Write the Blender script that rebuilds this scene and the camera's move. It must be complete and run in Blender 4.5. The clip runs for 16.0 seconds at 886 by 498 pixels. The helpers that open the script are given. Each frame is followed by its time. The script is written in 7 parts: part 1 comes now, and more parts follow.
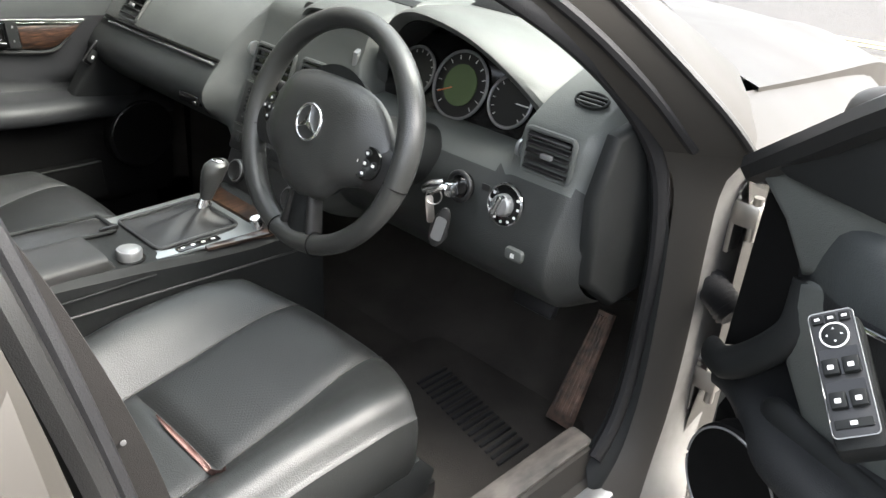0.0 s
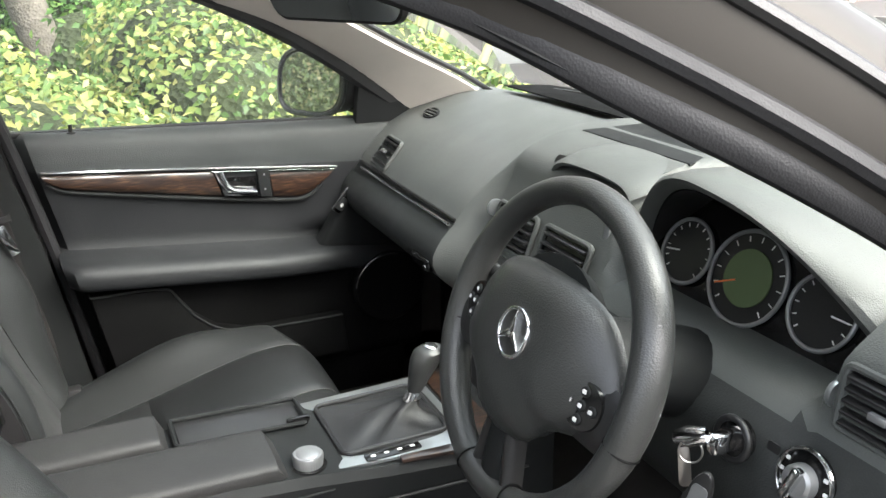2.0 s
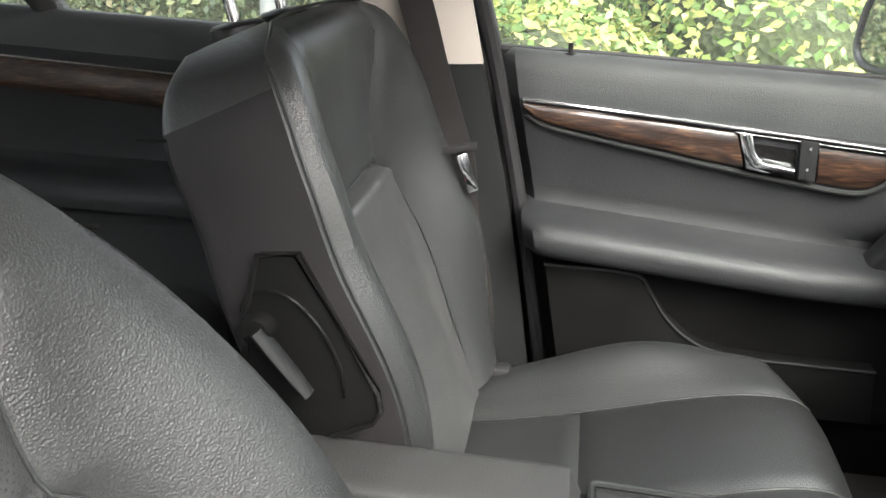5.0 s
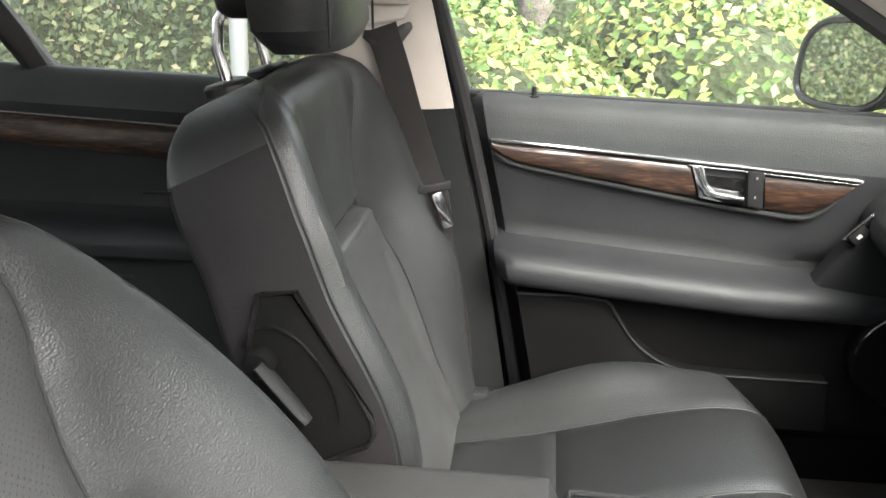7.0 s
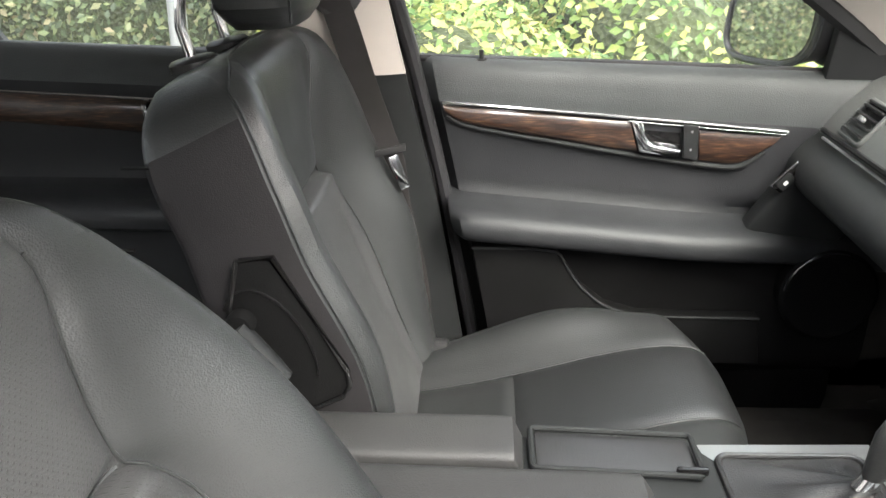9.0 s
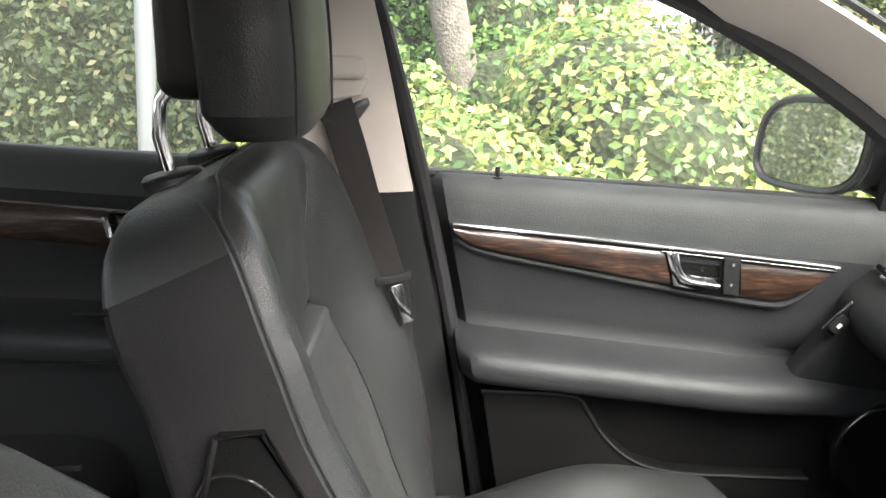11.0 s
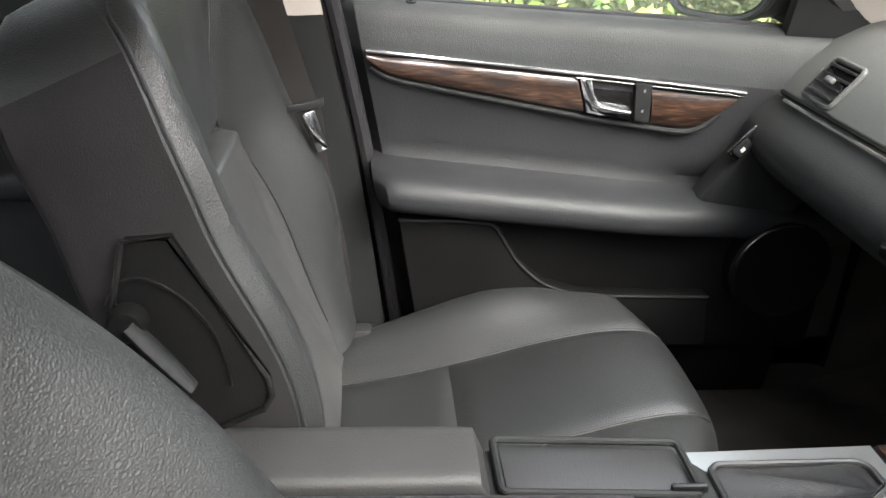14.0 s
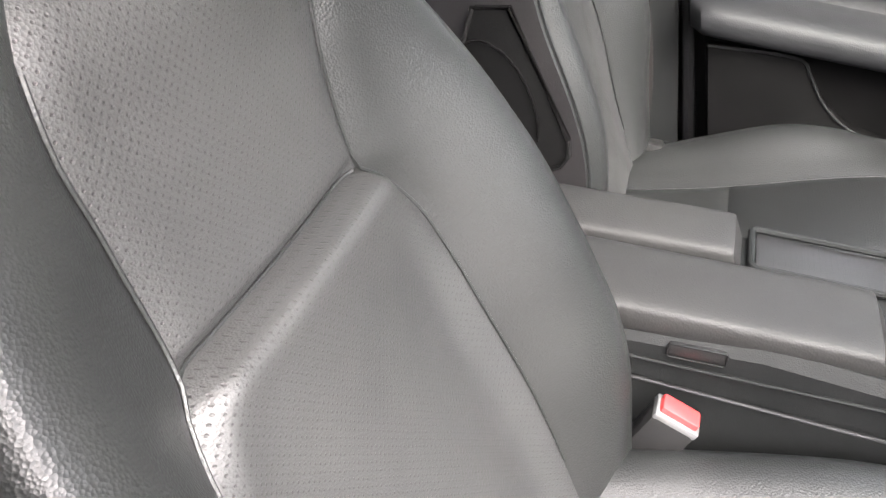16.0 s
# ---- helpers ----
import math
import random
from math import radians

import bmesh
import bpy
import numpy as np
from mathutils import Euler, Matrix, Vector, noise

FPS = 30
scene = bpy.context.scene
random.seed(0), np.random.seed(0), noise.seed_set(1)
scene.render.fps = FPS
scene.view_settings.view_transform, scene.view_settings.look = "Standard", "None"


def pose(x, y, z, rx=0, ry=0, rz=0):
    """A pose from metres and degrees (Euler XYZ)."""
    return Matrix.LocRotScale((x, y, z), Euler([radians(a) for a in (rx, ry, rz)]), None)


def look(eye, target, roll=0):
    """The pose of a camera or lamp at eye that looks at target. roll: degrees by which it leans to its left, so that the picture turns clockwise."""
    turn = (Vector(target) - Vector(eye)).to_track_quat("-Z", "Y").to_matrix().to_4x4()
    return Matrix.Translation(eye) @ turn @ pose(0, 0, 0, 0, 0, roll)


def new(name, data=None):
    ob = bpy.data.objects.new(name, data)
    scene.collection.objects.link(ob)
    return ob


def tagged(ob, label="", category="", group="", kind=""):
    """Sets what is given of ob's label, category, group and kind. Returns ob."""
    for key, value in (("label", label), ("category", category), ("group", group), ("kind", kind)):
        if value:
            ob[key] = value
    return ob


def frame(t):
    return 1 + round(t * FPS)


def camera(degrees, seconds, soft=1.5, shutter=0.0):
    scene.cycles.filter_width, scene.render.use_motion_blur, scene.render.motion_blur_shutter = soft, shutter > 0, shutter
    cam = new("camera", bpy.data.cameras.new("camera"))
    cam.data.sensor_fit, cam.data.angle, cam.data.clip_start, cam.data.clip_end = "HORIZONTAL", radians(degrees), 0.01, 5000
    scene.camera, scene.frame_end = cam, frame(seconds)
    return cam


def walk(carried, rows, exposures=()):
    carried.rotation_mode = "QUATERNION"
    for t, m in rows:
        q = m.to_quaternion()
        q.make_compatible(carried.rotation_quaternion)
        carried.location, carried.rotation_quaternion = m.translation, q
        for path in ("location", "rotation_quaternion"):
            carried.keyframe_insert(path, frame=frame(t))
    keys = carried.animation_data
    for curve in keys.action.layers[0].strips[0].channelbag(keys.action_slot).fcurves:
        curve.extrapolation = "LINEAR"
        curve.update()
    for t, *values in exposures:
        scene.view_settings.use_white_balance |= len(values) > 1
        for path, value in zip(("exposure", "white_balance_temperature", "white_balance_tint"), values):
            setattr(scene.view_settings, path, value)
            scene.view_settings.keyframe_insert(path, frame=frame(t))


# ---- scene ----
SKY, SUN, DOOR_OPEN = 0.15, 0.7, 68
cam = camera(55.5, 16.0)
PATH = [
    (0, (1.316, -0.718, 1.309), (0.11, 0.596, 0.402), 4.1),
    (0.5, (1.325, -0.737, 1.313), (0.083, 0.645, 0.574), 3.5),
    (1, (1.313, -0.71, 1.315), (0.009, 0.662, 0.669), 2.0),
    (1.5, (1.257, -0.611, 1.302), (-0.212, 0.58, 0.652), 1.2),
    (2, (1.074, -0.397, 1.288), (-0.639, 0.385, 0.614), -0.9),
    (2.5, (0.93, -0.434, 1.292), (-0.882, 0.031, 0.585), -0.2),
    (3, (0.826, -0.442, 1.262), (-1.012, -0.274, 0.492), 0.3),
    (3.5, (0.682, -0.35, 1.239), (-1.144, -0.574, 0.454), -0.2),
    (5.8, (0.609, -0.353, 1.124), (-1.231, -0.666, 0.404), 0.8),
    (6, (0.627, -0.347, 1.135), (-1.217, -0.655, 0.424), 0.4),
    (6.5, (0.652, -0.347, 1.16), (-1.205, -0.621, 0.472), 0.0),
    (7, (0.69, -0.354, 1.185), (-1.18, -0.589, 0.516), -0.2),
    (7.5, (0.728, -0.357, 1.225), (-1.142, -0.506, 0.532), -0.7),
    (8, (0.789, -0.353, 1.252), (-1.069, -0.47, 0.522), -1.2),
    (8.2, (0.791, -0.358, 1.25), (-1.062, -0.466, 0.507), -1.2),
    (10.3, (0.613, -0.384, 1.165), (-1.222, -0.492, 0.377), -1.0),
    (10.5, (0.59, -0.396, 1.17), (-1.277, -0.492, 0.46), -0.4),
    (11, (0.555, -0.454, 1.204), (-1.368, -0.462, 0.654), 1.3),
    (11.5, (0.55, -0.452, 1.182), (-1.364, -0.386, 0.607), 2.1),
    (12, (0.55, -0.446, 1.16), (-1.337, -0.338, 0.506), 2.5),
    (12.5, (0.553, -0.433, 1.156), (-1.309, -0.268, 0.445), 2.8),
    (13, (0.538, -0.354, 1.119), (-1.3, 0.004, 0.417), 3.6),
    (13.3, (0.524, -0.329, 1.121), (-1.289, 0.106, 0.398), 3.6),
    (13.5, (0.533, -0.332, 1.116), (-1.28, 0.074, 0.373), 3.0),
    (14, (0.578, -0.435, 1.149), (-1.231, -0.268, 0.312), 2.2),
    (14.5, (0.663, -0.449, 1.16), (-1.081, -0.57, 0.189), 1.7),
    (15, (0.699, -0.422, 1.131), (-0.966, -0.73, 0.066), 0.7),
    (15.5, (0.731, -0.424, 1.155), (-0.881, -0.901, 0.071), 0.3),
    (16, (0.762, -0.413, 1.144), (-0.81, -0.901, 0.008), 0.4),
]
EXPOSURE = [(0, 3.3, 6600, 9), (0.5, 3.15, 6600, 9), (1.5, 2.9, 6600, 10), (2.0, 3.1, 6500, 9), (2.5, 3.1, 6500, 8), (3.5, 3.4, 6600, 10), (8.2, 3.55, 6650, 11), (10.3, 3.5, 6650, 12), (12.5, 3.45, 6600, 12), (13.5, 3.15, 6600, 13), (14.5, 3.75, 6600, 14), (16, 3.85, 6650, 16)]
walk(cam, [(t, look(eye, target, roll)) for t, eye, target, roll in PATH], EXPOSURE)

# ---------------------------------------------------------------- light
world = bpy.data.worlds.new("overcast_sky")
scene.world = world
world.use_nodes = True
wn = world.node_tree
sky = wn.nodes.new("ShaderNodeTexSky")
sky.sky_type, sky.sun_disc = "NISHITA", False
sky.sun_elevation, sky.sun_rotation = radians(48), radians(52)
sky.air_density, sky.dust_density, sky.ozone_density = 1.0, 4.0, 1.0
grey = wn.nodes.new("ShaderNodeHueSaturation")
grey.inputs["Saturation"].default_value = 0.35
wn.links.new(sky.outputs[0], grey.inputs["Color"])
wn.links.new(grey.outputs[0], wn.nodes["Background"].inputs[0])
wn.nodes["Background"].inputs[1].default_value = SKY
sun = new("sun", bpy.data.lights.new("sun", "SUN"))
sun.data.energy, sun.data.angle, sun.data.color = SUN, radians(60), (1.0, 0.97, 0.92)
sun.matrix_world = look((7.91, 6.18, 11.15), (0, 0, 0))


# ---------------------------------------------------------------- materials
def material(name, color, rough=0.5, metal=0.0, spec=0.5):
    m = bpy.data.materials.new(name)
    m.use_nodes = True
    b = m.node_tree.nodes["Principled BSDF"]
    b.inputs["Base Color"].default_value = (*color, 1)
    b.inputs["Roughness"].default_value = rough
    b.inputs["Metallic"].default_value = metal
    b.inputs["Specular IOR Level"].default_value = spec
    return m


def nodes_of(m):
    return m.node_tree.nodes, m.node_tree.links, m.node_tree.nodes["Principled BSDF"]


def coords(m, scale=(1, 1, 1)):
    n, l, b = nodes_of(m)
    tc, mp = n.new("ShaderNodeTexCoord"), n.new("ShaderNodeMapping")
    mp.inputs["Scale"].default_value = scale
    l.new(tc.outputs["Object"], mp.inputs["Vector"])
    return mp.outputs["Vector"]


def tint(m, vec, scale, dark, light, detail=4.0):
    """Lets a noise blend two base colours. Returns the noise."""
    n, l, b = nodes_of(m)
    t, r = n.new("ShaderNodeTexNoise"), n.new("ShaderNodeValToRGB")
    t.inputs["Scale"].default_value, t.inputs["Detail"].default_value = scale, detail
    r.color_ramp.elements[0].color, r.color_ramp.elements[1].color = (*dark, 1), (*light, 1)
    r.color_ramp.elements[0].position, r.color_ramp.elements[1].position = 0.3, 0.7
    l.new(vec, t.inputs["Vector"])
    l.new(t.outputs["Fac"], r.inputs["Fac"])
    l.new(r.outputs["Color"], b.inputs["Base Color"])
    return t


def vary_rough(m, vec, scale, low, high):
    n, l, b = nodes_of(m)
    t, r = n.new("ShaderNodeTexNoise"), n.new("ShaderNodeMapRange")
    t.inputs["Scale"].default_value, t.inputs["Detail"].default_value = scale, 5
    r.inputs["From Min"].default_value, r.inputs["From Max"].default_value = 0.3, 0.7
    r.inputs["To Min"].default_value, r.inputs["To Max"].default_value = low, high
    l.new(vec, t.inputs["Vector"])
    l.new(t.outputs["Fac"], r.inputs["Value"])
    l.new(r.outputs["Result"], b.inputs["Roughness"])


def relief(m, height, strength, distance):
    n, l, b = nodes_of(m)
    bump = n.new("ShaderNodeBump")
    bump.inputs["Strength"].default_value, bump.inputs["Distance"].default_value = strength, distance
    if b.inputs["Normal"].links:
        l.new(b.inputs["Normal"].links[0].from_socket, bump.inputs["Normal"])
    l.new(height, bump.inputs["Height"])
    l.new(bump.outputs["Normal"], b.inputs["Normal"])


def cells(m, vec, scale, feature="F1"):
    n, l, b = nodes_of(m)
    v = n.new("ShaderNodeTexVoronoi")
    v.feature = feature
    v.inputs["Scale"].default_value = scale
    l.new(vec, v.inputs["Vector"])
    return v.outputs["Distance"]


def noise_of(m, vec, scale, detail=4.0):
    n, l, b = nodes_of(m)
    t = n.new("ShaderNodeTexNoise")
    t.inputs["Scale"].default_value, t.inputs["Detail"].default_value = scale, detail
    l.new(vec, t.inputs["Vector"])
    return t.outputs["Fac"]


def grained(name, dark, light, low, high, grain, depth, spec=0.5, patch=6.0):
    """Moulded plastic or leather: two tones, uneven gloss and a pebbled grain."""
    m = material(name, dark, low, 0, spec)
    v = coords(m)
    tint(m, v, patch, dark, light)
    vary_rough(m, v, patch * 2.3, low, high)
    relief(m, cells(m, v, grain), 0.7, depth)
    relief(m, noise_of(m, v, 25.0, 3), 0.05, 0.002)
    return m


LEATHER = grained("black_leather", (0.013, 0.014, 0.0138), (0.019, 0.0205, 0.020), 0.36, 0.44, 540, 0.00045, 0.5)
SIDEHIDE = grained("matt_seat_vinyl", (0.011, 0.0105, 0.011), (0.017, 0.016, 0.0165), 0.56, 0.66, 640, 0.0003, 0.16)
PADDING = grained("armrest_leather", (0.018, 0.018, 0.018), (0.025, 0.025, 0.024), 0.48, 0.58, 430, 0.0003, 0.35)
RIMHIDE = grained("worn_wheel_leather", (0.024, 0.025, 0.024), (0.036, 0.037, 0.035), 0.28, 0.42, 520, 0.0004, 0.6)
GAITER = grained("black_gaiter_leather", (0.009, 0.009, 0.009), (0.016, 0.016, 0.016), 0.4, 0.52, 500, 0.0004, 0.4)
# Backrest panels: same leather, base colour raised to stand for the windscreen's sheen.
PERF_SHEEN = grained("perforated_leather_with_sheen", (0.030, 0.031, 0.031), (0.040, 0.041, 0.0405), 0.42, 0.52, 560, 0.0004, 0.5)


def punch(m, slope):
    """Even rows of small holes in a surface that slopes by this many degrees."""
    n, l, b = nodes_of(m)
    tc, mp = n.new("ShaderNodeTexCoord"), n.new("ShaderNodeMapping")
    mp.inputs["Rotation"].default_value = (radians(slope), 0, 0)
    turn = n.new("ShaderNodeMapping")
    turn.inputs["Rotation"].default_value = (0, 0, radians(45))
    l.new(tc.outputs["Object"], mp.inputs["Vector"])
    l.new(mp.outputs["Vector"], turn.inputs["Vector"])
    vor = n.new("ShaderNodeTexVoronoi")
    vor.voronoi_dimensions = "2D"
    vor.inputs["Scale"].default_value, vor.inputs["Randomness"].default_value = 200, 0.03
    l.new(turn.outputs["Vector"], vor.inputs["Vector"])
    r = n.new("ShaderNodeMapRange")
    r.inputs["From Min"].default_value, r.inputs["From Max"].default_value = 0.09, 0.20
    l.new(vor.outputs["Distance"], r.inputs["Value"])
    relief(m, r.outputs["Result"], 0.5, 0.0007)
    skin, hole = b.inputs["Base Color"].links[0].from_socket, n.new("ShaderNodeMix")
    hole.data_type = "RGBA"
    hole.inputs[6].default_value = (0.008, 0.008, 0.008, 1)
    l.new(r.outputs["Result"], hole.inputs[0])
    l.new(skin, hole.inputs[7])
    l.new(hole.outputs[2], b.inputs["Base Color"])


PERF_SEAT = grained("perforated_cushion_leather", (0.010, 0.011, 0.011), (0.015, 0.016, 0.016), 0.36, 0.46, 640, 0.0003, 0.5)
punch(PERF_SHEEN, 246)
punch(PERF_SEAT, 10)
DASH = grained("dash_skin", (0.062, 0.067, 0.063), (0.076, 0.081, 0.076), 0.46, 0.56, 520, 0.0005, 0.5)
# Dash skin again, darkened to carry the weaker light on the lower dash.
DASH_SHADE = grained("shaded_lower_dash_skin", (0.019, 0.021, 0.020), (0.026, 0.028, 0.027), 0.46, 0.56, 520, 0.0005, 0.4)
LEDGE = grained("window_ledge_skin", (0.030, 0.034, 0.034), (0.040, 0.044, 0.044), 0.48, 0.58, 520, 0.0005, 0.35)
DOORSKIN = grained("door_leatherette", (0.013, 0.014, 0.015), (0.019, 0.020, 0.021), 0.46, 0.56, 480, 0.0004, 0.3)
TRIM = grained("moulded_black_plastic", (0.011, 0.012, 0.012), (0.017, 0.018, 0.018), 0.48, 0.60, 700, 0.0003, 0.14)
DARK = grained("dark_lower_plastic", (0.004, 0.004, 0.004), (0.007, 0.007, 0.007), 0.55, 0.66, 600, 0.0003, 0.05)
SATIN = grained("satin_black_plastic", (0.012, 0.012, 0.012), (0.017, 0.017, 0.017), 0.30, 0.40, 700, 0.0002, 0.5)
GLOSSY = material("gloss_black_plastic", (0.006, 0.006, 0.006), 0.12)
CHROME = material("chrome", (0.82, 0.83, 0.84), 0.12, 1.0)
STEEL = material("bare_steel", (0.45, 0.43, 0.40), 0.35, 1.0)
SILVER = material("silver_plastic", (0.26, 0.265, 0.265), 0.38, 0.6)
PLATE = material("shift_plate_silver", (0.34, 0.36, 0.36), 0.3, 0.8)
BEIGE = grained("beige_pillar_trim", (0.42, 0.39, 0.35), (0.50, 0.46, 0.41), 0.6, 0.75, 800, 0.0002, 0.3)
BELT = grained("belt_webbing", (0.014, 0.013, 0.012), (0.022, 0.020, 0.019), 0.6, 0.8, 900, 0.0004, 0.3)
RUBBER = grained("door_seal_rubber", (0.009, 0.009, 0.010), (0.014, 0.014, 0.015), 0.5, 0.65, 500, 0.0003, 0.4)
CARPET = grained("black_carpet", (0.034, 0.031, 0.028), (0.070, 0.064, 0.057), 0.9, 1.0, 900, 0.002, 0.1)
RED = material("red_plastic", (0.62, 0.05, 0.05), 0.35)
WHITE = material("white_mark", (0.72, 0.72, 0.70), 0.5)
STITCH = material("grey_thread", (0.10, 0.10, 0.10), 0.7)
GREEN_LCD = material("green_display", (0.10, 0.14, 0.07), 0.25)
ORANGE = material("orange_needle", (0.75, 0.18, 0.05), 0.4)
FOAM = grained("torn_foam", (0.16, 0.09, 0.08), (0.30, 0.20, 0.18), 0.8, 0.95, 300, 0.002, 0.1, 40)
PAINT = material("grey_metallic_paint", (0.06, 0.056, 0.05), 0.5, 0.15, 0.15)
tint(PAINT, coords(PAINT), 1.2, (0.040, 0.037, 0.033), (0.052, 0.048, 0.043))
relief(PAINT, noise_of(PAINT, coords(PAINT), 900, 2), 0.08, 0.0004)
vary_rough(PAINT, coords(PAINT), 2.5, 0.42, 0.56)
DIRTY = material("grimy_jamb_paint", (0.12, 0.115, 0.11), 0.45, 0.2)
GREY = grained("grey_moulded_plastic", (0.045, 0.045, 0.045), (0.06, 0.06, 0.059), 0.4, 0.5, 700, 0.0002, 0.4)
tint(DIRTY, coords(DIRTY), 7, (0.11, 0.105, 0.098), (0.17, 0.165, 0.155), 6)
vary_rough(DIRTY, coords(DIRTY), 30, 0.35, 0.7)
RUSTY = material("worn_pedal", (0.10, 0.06, 0.04), 0.7)
tint(RUSTY, coords(RUSTY), 40, (0.02, 0.018, 0.016), (0.14, 0.085, 0.06), 8)
SCUFF = material("scuffed_sill_plastic", (0.05, 0.045, 0.04), 0.6)
tint(SCUFF, coords(SCUFF, (1, 0.3, 1)), 60, (0.03, 0.028, 0.026), (0.13, 0.115, 0.10), 8)


def wood_material():
    m = material("burr_walnut", (0.12, 0.06, 0.03), 0.16)
    n, l, b = nodes_of(m)
    v = coords(m, (6, 2.2, 14))
    warp = n.new("ShaderNodeTexNoise")
    warp.inputs["Scale"].default_value, warp.inputs["Detail"].default_value = 5, 8
    warp.inputs["Distortion"].default_value = 1.5
    l.new(v, warp.inputs["Vector"])
    fine = n.new("ShaderNodeTexNoise")
    fine.inputs["Scale"].default_value, fine.inputs["Detail"].default_value = 24, 6
    v2 = coords(m, (12, 1.6, 20))
    l.new(v2, fine.inputs["Vector"])
    mix = n.new("ShaderNodeMath")
    mix.operation = "MULTIPLY"
    l.new(warp.outputs["Fac"], mix.inputs[0])
    l.new(fine.outputs["Fac"], mix.inputs[1])
    r = n.new("ShaderNodeValToRGB")
    e = r.color_ramp.elements
    e[0].position, e[0].color = 0.17, (0.007, 0.004, 0.003, 1)
    e[1].position, e[1].color = 0.46, (0.125, 0.066, 0.036, 1)
    k = e.new(0.26)
    k.color = (0.028, 0.014, 0.008, 1)
    l.new(mix.outputs[0], r.inputs["Fac"])
    l.new(r.outputs["Color"], b.inputs["Base Color"])
    b.inputs["Coat Weight"].default_value, b.inputs["Coat Roughness"].default_value = 1.0, 0.06
    b.inputs["Roughness"].default_value = 0.35
    return m


WOOD = wood_material()


def glass_material(name, tone, gloss=0.02, dust=0.0):
    m = bpy.data.materials.new(name)
    m.use_nodes = True
    n, l = m.node_tree.nodes, m.node_tree.links
    n.remove(n["Principled BSDF"])
    clear, shine, mix, fr = (n.new("ShaderNodeBsdfTransparent"), n.new("ShaderNodeBsdfGlossy"), n.new("ShaderNodeMixShader"), n.new("ShaderNodeFresnel"))
    clear.inputs[0].default_value = (*tone, 1)
    shine.inputs["Roughness"].default_value = gloss
    fr.inputs["IOR"].default_value = 1.4
    l.new(fr.outputs[0], mix.inputs[0])
    l.new(clear.outputs[0], mix.inputs[1])
    l.new(shine.outputs[0], mix.inputs[2])
    last = mix
    if dust:
        veil, over, spots = n.new("ShaderNodeBsdfTranslucent"), n.new("ShaderNodeMixShader"), n.new("ShaderNodeTexNoise")
        amount = n.new("ShaderNodeMapRange")
        veil.inputs[0].default_value = (0.75, 0.74, 0.70, 1)
        spots.inputs["Scale"].default_value, spots.inputs["Detail"].default_value = 14, 6
        amount.inputs["To Min"].default_value, amount.inputs["To Max"].default_value = dust * 0.5, dust * 1.5
        l.new(spots.outputs["Fac"], amount.inputs["Value"])
        l.new(amount.outputs["Result"], over.inputs[0])
        l.new(mix.outputs[0], over.inputs[1])
        l.new(veil.outputs[0], over.inputs[2])
        last = over
    l.new(last.outputs[0], n["Material Output"].inputs["Surface"])
    return m


GLASS = glass_material("side_glass", (0.92, 0.95, 0.92), 0.02, 0.05)
SCREEN_GLASS = glass_material("windscreen_glass", (0.86, 0.92, 0.88), 0.03, 0.06)
MIRROR = material("mirror_glass", (0.80, 0.82, 0.82), 0.02, 1.0)


# ---------------------------------------------------------------- builders
def mesh_object(name, verts, faces, mat, parent=None, label="", smooth=True, mats=None, slots=None):
    me = bpy.data.meshes.new(name)
    me.from_pydata([tuple(map(float, v)) for v in verts], [], [tuple(int(i) for i in f) for f in faces])
    for k in mats or [mat]:
        me.materials.append(k)
    if slots is not None:
        me.polygons.foreach_set("material_index", slots)
    bm = bmesh.new()
    bm.from_mesh(me)
    bmesh.ops.recalc_face_normals(bm, faces=bm.faces)
    bm.to_mesh(me)
    bm.free()
    if smooth:
        me.shade_smooth()
        me.set_sharp_from_angle(angle=radians(38))
    me.update()
    ob = new(name, me)
    if parent is not None:
        ob.parent = parent
        ob.matrix_parent_inverse = Matrix.Translation(-world_place(parent))
    if label:
        ob["label"] = label
    return ob


def world_place(ob):
    at = Vector(ob.location) if ob.type == "EMPTY" else Vector((0, 0, 0))
    return at


def thing(name, at, label, category, group="", kind=""):
    e = new(name)
    e.empty_display_size = 0.05
    e.location = at
    return tagged(e, label, category, group, kind)


def sheet(rows, closed=False, flip=False):
    """Faces between rows of equally many points."""
    rows = [list(r) for r in rows]
    n = len(rows[0])
    verts = [p for r in rows for p in r]
    faces = []
    for a in range(len(rows) - 1):
        for b in range(n if closed else n - 1):
            c = (b + 1) % n
            faces.append((a * n + b, a * n + c, (a + 1) * n + c, (a + 1) * n + b))
    return verts, faces


def loft(rings, caps=True):
    v, f = sheet(rings, True)
    n = len(rings[0])
    if caps:
        f.append(tuple(range(n))[::-1])
        f.append(tuple(range((len(rings) - 1) * n, len(rings) * n)))
    return v, f


def join(*pieces):
    verts, faces = [], []
    for v, f in pieces:
        k = len(verts)
        verts += list(v)
        faces += [tuple(i + k for i in q) for q in f]
    return verts, faces


